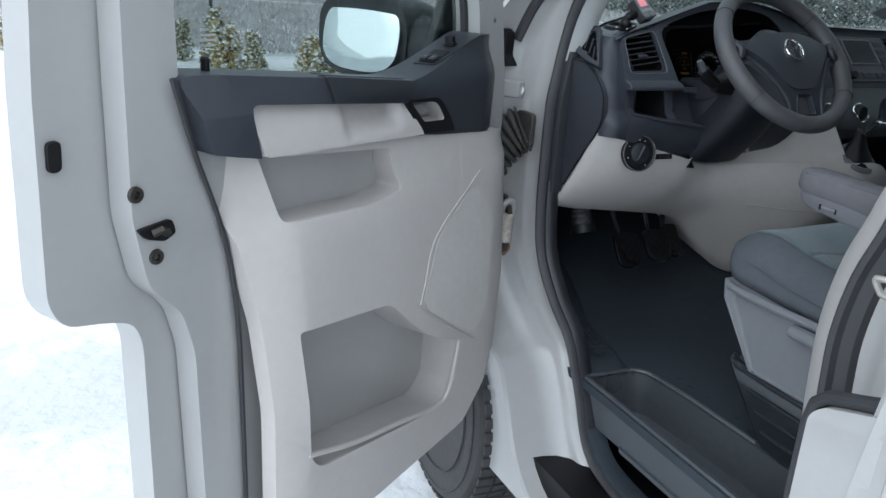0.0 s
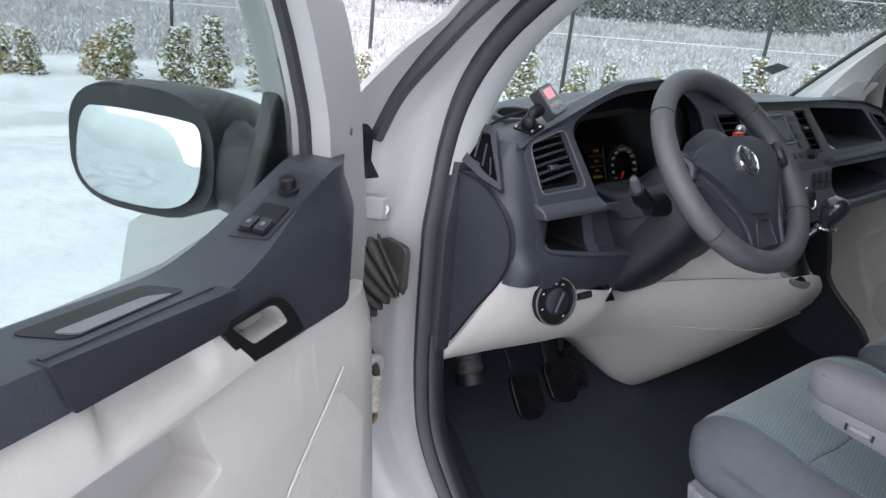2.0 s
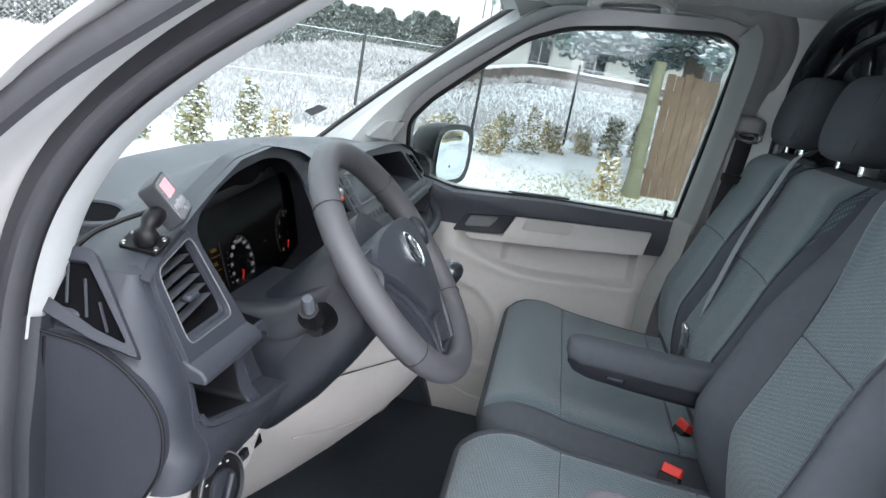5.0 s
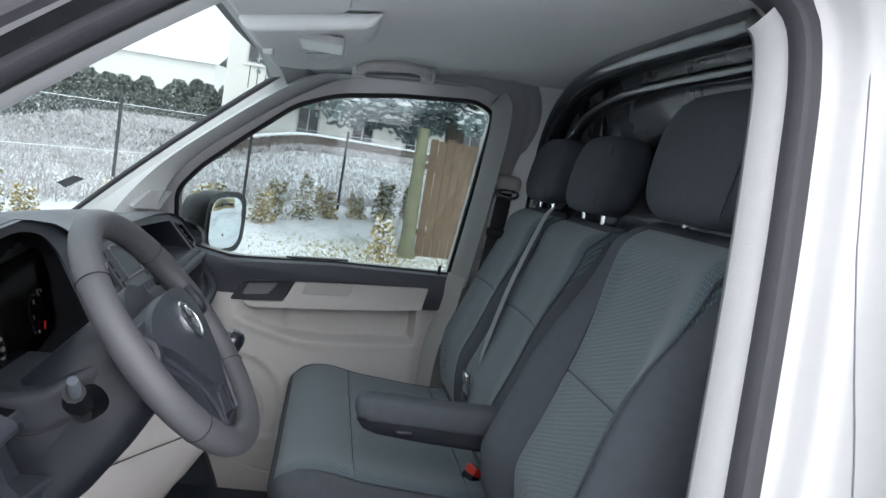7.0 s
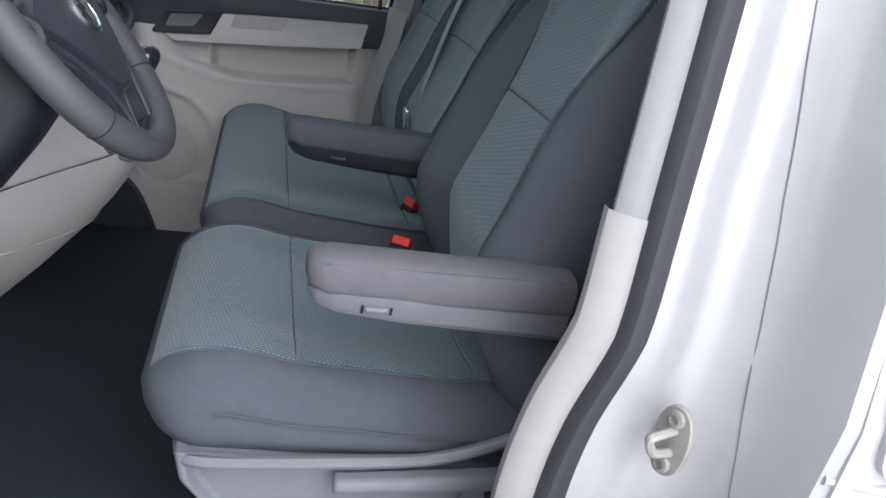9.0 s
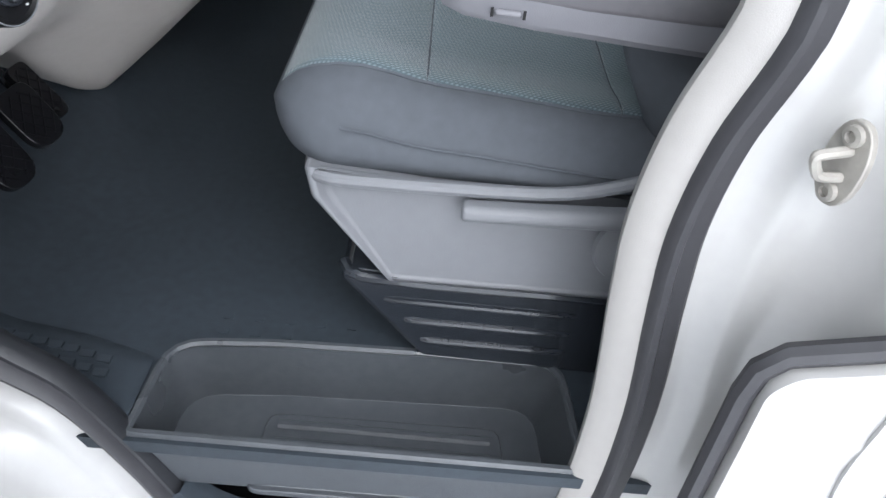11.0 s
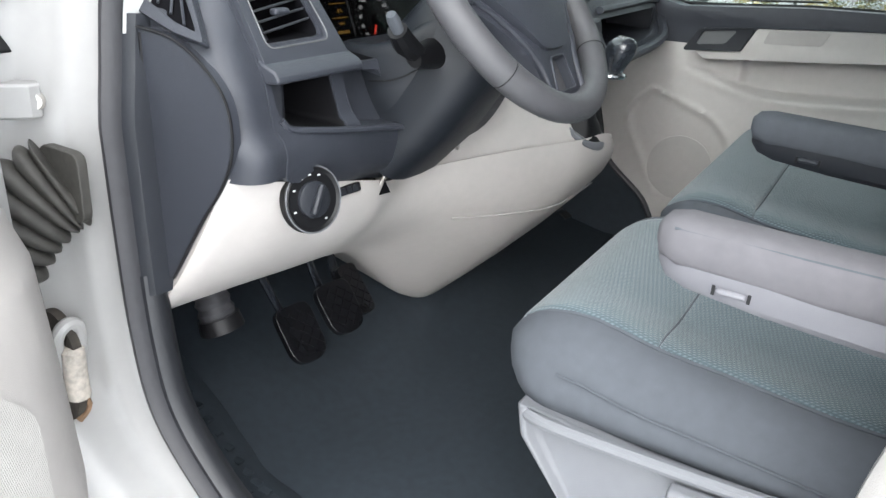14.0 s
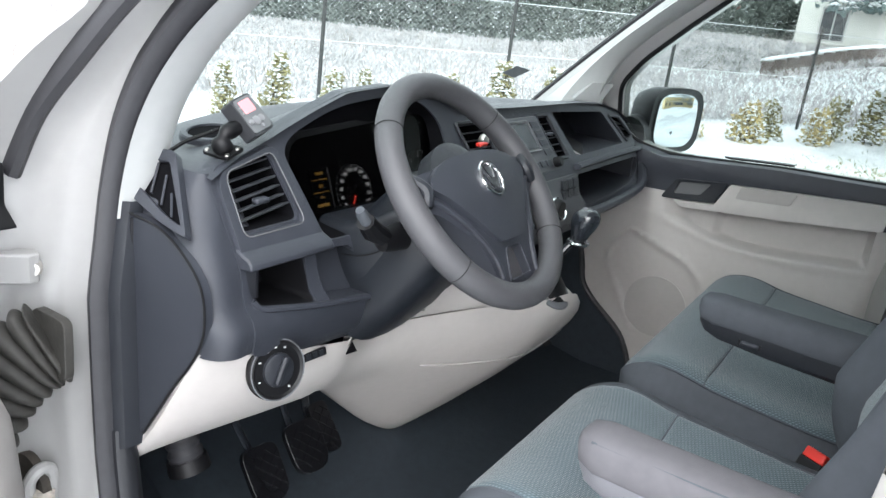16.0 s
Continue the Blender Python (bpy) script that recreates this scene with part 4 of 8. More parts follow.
part("handle_lever", plate(rounded([(0.505, 1.236), (0.455, 1.233), (0.432, 1.212), (0.478, 1.214)], 0.008, 3), [], lambda u, z, d: D(u, 0.070 + d, z), 0.008), LOWERTRIM, driver_door, "grey inside door handle", bevel=0.003)
part("door_glass", plate(WIN, [], lambda u, z, d: D(u, -0.012 + d - 0.05 * max(0, z - 1.2), z), 0.004), PANE, driver_door, "clear door window glass", shadow=False)
part("window_channel", tube([D(u, 0.008 - 0.05 * max(0, z - 1.2), z) for u, z in WIN], 0.010, 6, True), RUBBER, driver_door)
etch = mat("etched_glass_print", (0.34, 0.36, 0.37), 0.7)
for i, w in enumerate((0.022, 0.030, 0.026, 0.014)):
    part("mark_bar", plate([(0.90, 1.345 + 0.007 * i), (0.90 - w, 1.345 + 0.007 * i), (0.90 - w, 1.348 + 0.007 * i), (0.90, 1.348 + 0.007 * i)], [], lambda u, z, d: D(u, -0.009 + d - 0.05 * max(0, z - 1.2), z), 0.001), etch, driver_door)
part("lock_pin", lathe([(0.006, -0.02), (0.006, 0.012), (0.0065, 0.018), (0.004, 0.021)], Matrix.Translation(D(0.93, 0.022, 1.318)), 10), BLACK, driver_door, "black lock pin")


def swtop(a, b, d):
    """Sloping top of the trim ahead of the armrest: a forwards, b inwards."""
    u = 0.445 - 0.185 * a
    return D(u + d * 0.3, 0.012 + 0.058 * b, 1.292 + 0.056 * a + d)


part("switch_panel", plate(rounded([(0.08, 0.15), (0.86, 0.12), (0.86, 0.95), (0.12, 0.95)], 0.05), [], lambda a, b, d: swtop(a, b, d + 0.003), 0.006), DASH2, driver_door, "mirror and window switch panel", bevel=0.0015)
part("switch_recess", plate(rounded([(0.14, 0.25), (0.45, 0.25), (0.45, 0.85), (0.14, 0.85)], 0.03), [], lambda a, b, d: swtop(a, b, d + 0.0045), 0.003), BLACK, driver_door)
for b0 in (0.28, 0.58):
    part("window_switch", plate(rounded([(0.15, b0), (0.27, b0), (0.27, b0 + 0.24), (0.15, b0 + 0.24)], 0.02), [], lambda a, b, d: swtop(a, b, d + 0.009), 0.008), DASH2, driver_door, bevel=0.001)
    part("switch_symbol", plate([(0.19, b0 + 0.08), (0.225, b0 + 0.08), (0.225, b0 + 0.16), (0.19, b0 + 0.16)], [], lambda a, b, d: swtop(a, b, d + 0.0098), 0.0006), SEATBASE, driver_door)
part("mirror_knob", lathe([(0.013, 0), (0.013, 0.004), (0.0105, 0.005), (0.0105, 0.016), (0.009, 0.018), (0.004, 0.018)], Matrix.Translation(swtop(0.62, 0.5, 0.003)) @ pose(0, 0, 0, 0, -8, 0), 20), BLACK, driver_door, "black round mirror adjuster knob")
# latch, screws and edge plug on the end face
part("latch", plate(rounded([(1.072, 1.137), (1.018, 1.140), (1.012, 1.120), (1.03, 1.112), (1.060, 1.122)], 0.006), [], lambda u, z, d: D(u, 0.050 + d, z), 0.03), BLACK, driver_door, "black door latch opening", bevel=0.002)
part("latch_claw", tube([D(1.05, 0.05, 1.128), D(1.04, 0.056, 1.132), D(1.028, 0.052, 1.124)], 0.006, 6), DARKSTEEL, driver_door)
for u, z in ((1.068, 1.182), (1.043, 1.093)):
    part("screw", lathe([(0.011, 0), (0.010, 0.005), (0.005, 0.005), (0.004, 0.001)], Matrix.Translation(D(u, 0.044, z)) @ INW.to_track_quat("Z", "Y").to_matrix().to_4x4(), 14), DARKSTEEL, driver_door)
part("edge_plug", plate(rounded([(1.150, 1.252), (1.132, 1.252), (1.134, 1.215), (1.151, 1.215)], 0.008), [], lambda u, z, d: D(u, 0.004 + d, z), 0.006), BLACK, driver_door, "black rubber edge plug", bevel=0.002)
# door mirror
mir = part("mirror_housing", loft([[D(0.225 - s, -0.250 + 0.124 * k * cx + shift * 0.7, 1.311 + 0.094 * k * cz) for cx, cz in [(math.copysign(abs(math.cos(q)) ** 0.68, math.cos(q)), math.copysign(abs(math.sin(q)) ** 0.68, math.sin(q))) for q in (2 * math.pi * j / 28 for j in range(28))]]
                                for s, k, shift in ((-0.006, 0.93, 0), (-0.008, 0.99, 0), (0.005, 1.0, 0), (0.045, 1.0, 0.018), (0.09, 0.93, 0.042), (0.135, 0.78, 0.066), (0.165, 0.5, 0.08), (0.175, 0.2, 0.085))]), mat("black_mirror_shell", (0.02, 0.022, 0.024), 0.45, bump=0.2, bscale=800), driver_door, "black plastic door mirror housing")
part("mirror_glass", loft([[D(0.228 + s - 0.012 * cz * k, -0.249 + 0.105 * k * cx, 1.311 + 0.075 * k * cz) for cx, cz in [(math.copysign(abs(math.cos(q)) ** 0.68, math.cos(q)), math.copysign(abs(math.sin(q)) ** 0.68, math.sin(q))) for q in (2 * math.pi * j / 28 for j in range(28))]]
                           for s, k in ((0.0, 1.0), (0.0105, 1.0), (0.0115, 0.98), (0.0125, 0.6), (0.013, 0.2))]), MIRROR, mir, "clear mirror glass")
part("mirror_arm", loft([[D(u0 + 0.05 * math.cos(q) * k, n0, z0 + 0.065 * math.sin(q) * k) for q in (2 * math.pi * j / 14 for j in range(14))] for u0, n0, z0, k in ((0.205, -0.035, 1.272, 1.0), (0.195, -0.07, 1.280, 1.0), (0.18, -0.11, 1.292, 1.08), (0.165, -0.15, 1.303, 1.2), (0.15, -0.19, 1.308, 1.25))]), mir.data.materials[0], mir)
part("mirror_sail", plate([(0.30, 1.285), (0.20, 1.47), (0.12, 1.36), (0.12, 1.25)], [], lambda u, z, d: D(u, -0.02 + d - 0.05 * max(0, z - 1.2), z), 0.03), mir.data.materials[0], driver_door, bevel=0.008)
part("pillar_bolt", lathe([(0.009, 0), (0.008, 0.006), (0.003, 0.007)], Matrix.Translation(D(0.145, 0.03, 1.37)) @ INW.to_track_quat("Z", "Y").to_matrix().to_4x4(), 12), STEEL, driver_door)

# passenger door, closed: f back from the hinge line, n inwards
passenger_door = thing("passenger_door", "closed white van door with pale grey trim", "van door")


def E(y, n, z):
    return Vector((xa(z) + 0.09 - n, y, z))


FWIN = rounded([(-0.640, 1.315), (-0.632, 1.43), (-0.69, 1.505), (-0.80, 1.605), (-0.926, 1.712), (-1.03, 1.757), (-1.20, 1.785), (-1.42, 1.805), (-1.472, 1.78), (-1.455, 1.55), (-1.434, 1.295), (-1.1, 1.282), (-0.80, 1.258), (-0.70, 1.275)], [0.03, 0.03, 0.03, 0, 0.03, 0.04, 0, 0.03, 0.04, 0, 0.01, 0, 0.04, 0.04], 4)
FOUT = [(-0.55, 0.60), (-0.53, 1.0), (-0.535, 1.33), (-0.56, 1.42), (-0.60, 1.50), (-0.70, 1.605), (-0.86, 1.745), (-1.0, 1.82), (-1.2, 1.86), (-1.48, 1.87), (-1.535, 1.80), (-1.52, 1.5), (-1.49, 1.2), (-1.46, 0.9), (-1.48, 0.44), (-1.0, 0.43), (-0.80, 0.62)]
part("door_skin", plate(FOUT, [FWIN], lambda y, z, d: E(y, 0.03 + d, z), 0.08, steps(-1.5, -0.55, 6), steps(0.5, 1.85, 10)), PAINT, passenger_door, bevel=0.006)
part("door_glass", plate(FWIN, [], lambda y, z, d: E(y, 0.0 + d, z), 0.004, (), steps(1.3, 1.8, 5)), PANE, passenger_door, "clear passenger window glass", shadow=False)
part("window_seal", tube([E(y, 0.030, z) for y, z in FWIN], 0.007, 6, True), BLACK, passenger_door, "black window seal")
FCARD = [(-0.60, 1.16), (-0.85, 1.168), (-0.985, 1.170), (-1.20, 1.195), (-1.378, 1.205), (-1.43, 1.20), (-1.415, 1.05), (-1.40, 0.95), (-1.385, 0.70), (-1.38, 0.45), (-0.88, 0.45), (-0.826, 0.649), (-0.784, 0.727), (-0.688, 0.806), (-0.640, 0.846), (-0.628, 0.90)]
FLIP = [(-1.36, 1.085), (-1.347, 1.083), (-1.214, 1.069), (-1.085, 1.058), (-1.027, 1.058), (-0.956, 1.070), (-0.838, 1.100), (-0.82, 1.130)]
SPEAKER = [(-0.81, 0.76), (-0.784, 0.805), (-0.718, 0.918), (-0.707, 0.958), (-0.727, 1.006), (-0.761, 1.040), (-0.833, 1.014), (-0.919, 0.988), (-0.957, 0.960), (-0.986, 0.919), (-1.0, 0.86), (-0.99, 0.77)]
def to_line(y, z, line):
    """How far a spot on the card lies from a chain of straight pieces."""
    p, best = Vector((y, z)), 9.0
    for a, b in zip(line, line[1:]):
        a, b = Vector(a), Vector(b)
        k = max(0.0, min(1.0, (p - a).dot(b - a) / (b - a).length_squared))
        best = min(best, (p - a - (b - a) * k).length)
    return best
def ramp(v):
    v = max(0.0, min(1.0, v))
    return v * v * (3 - 2 * v)
def far_n(y, z):
    n = lerp([(0.44, 0.10), (0.70, 0.125), (0.95, 0.122), (1.10, 0.116), (1.2, 0.100)], z) - 0.05 * max(0, min(1, (-1.35 - y) / 0.08)) ** 1.3
    if z > 1.03 and -1.375 < y < -0.80:
        lip = lerp(FLIP, y)
        hold = ramp((z - lip) / 0.016) * ramp((y + 1.352) / 0.016) * ramp((-0.825 - y) / 0.07)
        n += 0.003 * math.exp(-((z - lip + 0.006) / 0.012) ** 2) * ramp((-0.82 - y) / 0.03) - hold * (0.032 + 0.018 * ramp((-0.968 - y) / 0.014))
    if z < 1.06 and y > -1.02:
        inside = False
        for (a, p), (b, q) in zip(SPEAKER, SPEAKER[1:] + SPEAKER[:1]):
            if (p > z) != (q > z) and y < (b - a) * (z - p) / (q - p) + a:
                inside = not inside
        n += 0.007 * math.exp(-(to_line(y, z, SPEAKER) / 0.0075) ** 2) - (0.006 if inside else 0)
    return n
def on_far(off=0.0):
    return lambda y, z, d: E(y, far_n(y, z) + off + d, z)
part("trim_card", plate(FCARD, [], on_far(), 0.03, steps(-1.43, -0.62, 92), [0.5, 0.55, 0.6, 0.65, 0.7] + steps(0.73, 1.04, 36) + steps(1.036, 1.205, 40)), BEIGE, passenger_door, "pale grey moulded door card", angle=60)
part("speaker_grille", plate([(-0.868 + 0.088 * math.cos(a), 0.838 + 0.088 * math.sin(a)) for a in (2 * math.pi * i / 32 for i in range(32))], [], on_far(0.003), 0.006), BEIGE2, passenger_door, "round perforated speaker grille")
FTOP = [(-0.56, 1.30), (-0.64, 1.315), (-0.70, 1.277), (-0.80, 1.259), (-1.1, 1.284), (-1.45, 1.297), (-1.435, 1.196), (-1.362, 1.188), (-1.372, 1.257), (-1.20, 1.243), (-0.990, 1.224), (-0.962, 1.164), (-0.818, 1.148), (-0.58, 1.150)]
part("upper_trim", plate(FTOP, [], lambda y, z, d: E(y, (0.105 - 0.02 * max(0, min(1, (z - 1.25) / 0.05)) if d == 0 else 0.02), z), 0.08, steps(-1.45, -0.56, 10), steps(1.16, 1.31, 5)), DASH, passenger_door, "slate upper door trim", bevel=0.008)
part("band", plate(rounded([(-0.992, 1.223), (-1.20, 1.242), (-1.371, 1.256), (-1.360, 1.189), (-1.15, 1.164), (-0.875, 1.136), (-0.85, 1.150), (-0.964, 1.163)], 0.004), [], lambda y, z, d: E(y, 0.112 + d + 0.010 * max(0, min(1, (1.23 - z) / 0.05)) - 0.012 * max(0, (-0.9 - y) / -0.05 if y > -0.9 else 0), z), 0.02, steps(-1.36, -0.86, 12), steps(1.14, 1.25, 8)), BEIGE, passenger_door, "pale grey armrest band", bevel=0.004)
part("band_scoop", plate(rounded([(-1.022, 1.226), (-1.158, 1.236), (-1.145, 1.202), (-1.012, 1.190)], 0.006), [], lambda y, z, d: E(y, 0.1195 + d, z), 0.008, (), ()), BEIGE2, passenger_door, bevel=0.003)
FLEVER = rounded([(-0.862, 1.203), (-0.945, 1.214), (-0.920, 1.178), (-0.848, 1.168)], 0.008)
part("handle_bezel", plate(rounded([(-0.850, 1.209), (-0.988, 1.226), (-0.960, 1.164), (-0.815, 1.149)], 0.012), [FLEVER], lambda y, z, d: E(y, 0.112 + d, z), 0.012), DASH2, passenger_door, "dark inside door handle surround", bevel=0.003)
part("handle_lever", plate(FLEVER, [], lambda y, z, d: E(y, 0.108 + d + 0.05 * (1.19 - z), z), 0.006), DOORHANDLE, passenger_door, "mid grey handle lever", bevel=0.002)
part("lock_pin", lathe([(0.005, 0), (0.005, 0.03), (0.003, 0.033)], Matrix.Translation(E(-1.40, 0.06, 1.29)), 8), BLACK, passenger_door)
# flat black plate painted for the shade in the passenger door's slot
part("sill_slot_shade", plate(rounded([(-0.95, 0.055), (-1.13, 0.055), (-1.13, 0.085), (-0.97, 0.085)], 0.01), [], lambda y, n, d: E(y, n, 1.2705 + (-0.8 - y) * 0.083 + 0.006 + d), 0.004), BLACK, passenger_door)
FC, FN = Vector((1.01, -0.745, 1.335)), Vector((-0.39, -0.92, 0)).normalized()
FS = Vector((0.92, -0.39, 0)).normalized()
fm = part("mirror_housing", loft([[FC - FN * s + FS * (0.118 * k * sq(0.55, j)[0]) + Vector((0, 0, 0.098 * k * sq(0.55, j)[1])) for j in range(28)] for s, k in ((-0.004, 0.93), (-0.006, 0.99), (0.01, 1.0), (0.05, 0.95), (0.09, 0.8), (0.12, 0.5))]), mir.data.materials[0], passenger_door, "black plastic door mirror housing")
part("mirror_glass", loft([[FC + FN * s + FS * (-0.004 + 0.092 * k * sq(0.6, j)[0]) + Vector((0, 0, 0.080 * k * sq(0.55, j)[1])) for j in range(28)] for s, k in ((0.0, 1.0), (0.0085, 1.0), (0.0095, 0.97), (0.011, 0.5), (0.0115, 0.1))]), MIRROR, fm, "clear mirror glass")
part("mirror_arm", loft([[Vector((x, y + 0.05 * math.cos(q), z + 0.05 * math.sin(q))) for q in (2 * math.pi * j / 12 for j in range(12))] for x, y, z in ((0.86, -0.66, 1.29), (0.92, -0.66, 1.295), (0.99, -0.70, 1.30))]), mir.data.materials[0], fm)

# ---- dashboard ----
YF = [(0.93, -0.60), (1.0, -0.66), (1.08, -0.72), (1.11, -0.752), (1.16, -0.767), (1.185, -0.764), (1.20, -0.748), (1.25, -0.735), (1.30, -0.705), (1.36, -0.665), (1.40, -0.645), (1.46, -0.63)]


YF = [(p.x, p.y) for p in spline([(a, b, 0) for a, b in YF], 6)]


def end_curve(x):
    """How the face rounds off towards the passenger's end."""
    return 2.0 * max(0, x - 0.71) ** 2


def fascia(off=0.0):
    """The dashboard's face: x across, z up, d into it."""
    def fn(x, z, d):
        y = lerp(YF, z)
        y += end_curve(x)
        return Vector((x, y - off - d, z))
    return fn


def quad(x0, x1, z0, z1, r=0.008):
    return rounded([(x0, z0), (x1, z0), (x1, z1), (x0, z1)], r, 3)


dash = thing("dashboard", "slate and pale grey van dashboard", "dashboard")
VENT = rounded([(-0.684, 1.349), (-0.600, 1.366), (-0.588, 1.286), (-0.690, 1.284)], 0.012, 4)
CLUSTER = rounded([(-0.573, 1.366), (-0.545, 1.385), (-0.44, 1.418), (-0.30, 1.430), (-0.21, 1.415), (-0.165, 1.38), (-0.185, 1.27), (-0.30, 1.25), (-0.552, 1.252)], [0.02, 0.02, 0.05, 0.05, 0.03, 0.02, 0.02, 0.02, 0.02], 4)
KNEE = rounded([(-0.706, 1.252), (-0.600, 1.248), (-0.597, 1.183), (-0.690, 1.197), (-0.701, 1.212)], 0.010, 4)
KNEE2 = rounded([(-0.579, 1.246), (-0.506, 1.240), (-0.466, 1.166), (-0.575, 1.181)], 0.006, 4)
CVENT, RVENT, FVENT = rounded([(-0.120, 1.376), (-0.030, 1.376), (-0.004, 1.306), (-0.100, 1.305)], 0.006, 3), rounded([(0.214, 1.375), (0.272, 1.373), (0.304, 1.286), (0.242, 1.286)], 0.006, 3), rounded([(0.640, 1.356), (0.705, 1.350), (0.768, 1.298), (0.700, 1.291)], 0.006, 3)
SHELF = rounded([(0.306, 1.378), (0.606, 1.366), (0.672, 1.287), (0.352, 1.283)], [0.008, 0.012, 0.010, 0.008], 4)
LSHELF = rounded([(0.328, 1.246), (0.735, 1.250), (0.745, 1.212), (0.68, 1.192), (0.50, 1.180), (0.335, 1.178)], [0.008, 0.01, 0.02, 0.03, 0.03, 0.01], 4)
FACE = [(-0.712, 1.285), (-0.712, 1.342), (-0.695, 1.358), (-0.60, 1.384), (-0.50, 1.415), (-0.42, 1.438), (-0.30, 1.446), (-0.18, 1.428), (-0.10, 1.398), (0.10, 1.394), (0.45, 1.392), (0.62, 1.382), (0.72, 1.362), (0.80, 1.30), (0.812, 1.25), (0.80, 1.20), (0.755, 1.168), (0.60, 1.145), (0.34, 1.125), (-0.16, 1.12), (-0.40, 1.065), (-0.445, 1.070), (-0.545, 1.098), (-0.712, 1.140)]
part("fascia", plate(rounded(FACE, 0.012, 3), [VENT, CLUSTER, KNEE, KNEE2, CVENT, RVENT, FVENT, SHELF, LSHELF], fascia(), 0.02, steps(-0.712, 0.81, 30), steps(1.07, 1.45, 26)), DASH, dash, "slate grained dashboard face", bevel=0.006, segs=3)
# top pad from the windscreen to the face, with the cowl over the dials
TOPZ = [(-0.713, 1.351), (-0.66, 1.372), (-0.60, 1.388), (-0.50, 1.420), (-0.42, 1.443), (-0.30, 1.451), (-0.18, 1.433), (-0.10, 1.405), (0.1, 1.400), (0.45, 1.398), (0.62, 1.388), (0.72, 1.368), (0.79, 1.33)]
rows = []
for t in [i / 12 for i in range(13)]:
    row = []
    for i in range(53):
        x = -0.713 + 1.503 * i / 52
        z0 = lerp(TOPZ, x)
        y0 = lerp(YF, z0) + end_curve(x) - (0.012 if t < 0.05 else 0.018 * (1 - t))
        yb = -0.26 - 0.16 * abs(x / 0.775) ** 2.2
        flat_z = 1.370 - 0.018 * abs(x / 0.78) ** 2 - 0.014 * max(0, -x - 0.45) / 0.26
        blend = min(1, t / 0.42)
        z = z0 * (1 - blend ** 1.4) + flat_z * blend ** 1.4 - 0.055 * max(0, (t - 0.75) / 0.25)
        z -= 0.004 * (t < 0.05)
        row.append((x, y0 + (yb - y0) * t, z))
    rows.append(row)
bm = loft(rows, False, False)
bmesh.ops.solidify(bm, geom=bm.faces[:], thickness=0.012)
part("top_pad", bm, DASH, dash, "slate soft dashboard top")
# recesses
# hood lining coloured near-black for the shade inside it
part("cluster_hood", basin(CLUSTER, lambda x, z, d: fascia(-0.004)(x, z, d * lerp([(1.25, 1.0), (1.33, 0.6), (1.42, 0.32)], z)), 0.09, 0.10), SHADEBLACK, dash, "black instrument hood")
part("knee_cubby", basin(KNEE, fascia(-0.004), 0.09, 0.05), BLACK, dash, "open storage cubby")
part("side_recess", basin(KNEE2, fascia(-0.004), 0.026, 0.02), DASH, dash, "shallow recess beside the cubby")
VPANEL = rounded([(-0.703, 1.352), (-0.590, 1.378), (-0.560, 1.262), (-0.709, 1.260)], [0.024, 0.016, 0.010, 0.006], 5)
VHOLE = rounded([(-0.688, 1.352), (-0.597, 1.370), (-0.584, 1.283), (-0.694, 1.281)], 0.013, 4)
part("vent_panel", plate(VPANEL, [VHOLE], fascia(0.007), 0.012, (), steps(1.26, 1.38, 6)), DASH, dash, "slate panel round the side air vent", bevel=0.003, segs=3)
part("vent_ledge", loft([[fascia(o)(x, z, 0) for o, z in ((0.0, 1.272), (0.008, 1.267), (0.019, 1.262), (0.022, 1.254), (0.018, 1.248), (-0.01, 1.246))] for x in (-0.711, -0.66, -0.60, -0.558)]), DASH, dash, bevel=0.003)
part("cubby_lip", tube(spline([fascia(0.002)(x, z, 0) for x, z in ((-0.700, 1.207), (-0.690, 1.196), (-0.660, 1.1905), (-0.597, 1.181), (-0.530, 1.172), (-0.458, 1.160))], 5), 0.0055, 8, flat=0.8), DASH, dash)
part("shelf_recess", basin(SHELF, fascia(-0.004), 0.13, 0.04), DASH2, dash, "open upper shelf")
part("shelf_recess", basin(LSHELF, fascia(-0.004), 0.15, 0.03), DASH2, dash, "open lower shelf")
part("shelf_lip", tube(spline([fascia(0.008)(x, z, 0) for x, z in ((0.318, 1.265), (0.45, 1.267), (0.60, 1.270), (0.70, 1.270), (0.778, 1.266))], 6), 0.010, 8, flat=0.8), DASH, dash)
part("shelf_lip", tube(spline([fascia(0.008)(x, z, 0) for x, z in ((0.30, 1.160), (0.45, 1.160), (0.62, 1.168), (0.72, 1.186), (0.775, 1.222), (0.783, 1.268))], 6), 0.014, 8, flat=0.8), DASH, dash)
part("shelf_divider", box(0.70, 0.708, -0.74, -0.62, 1.18, 1.252), DASH2, dash)


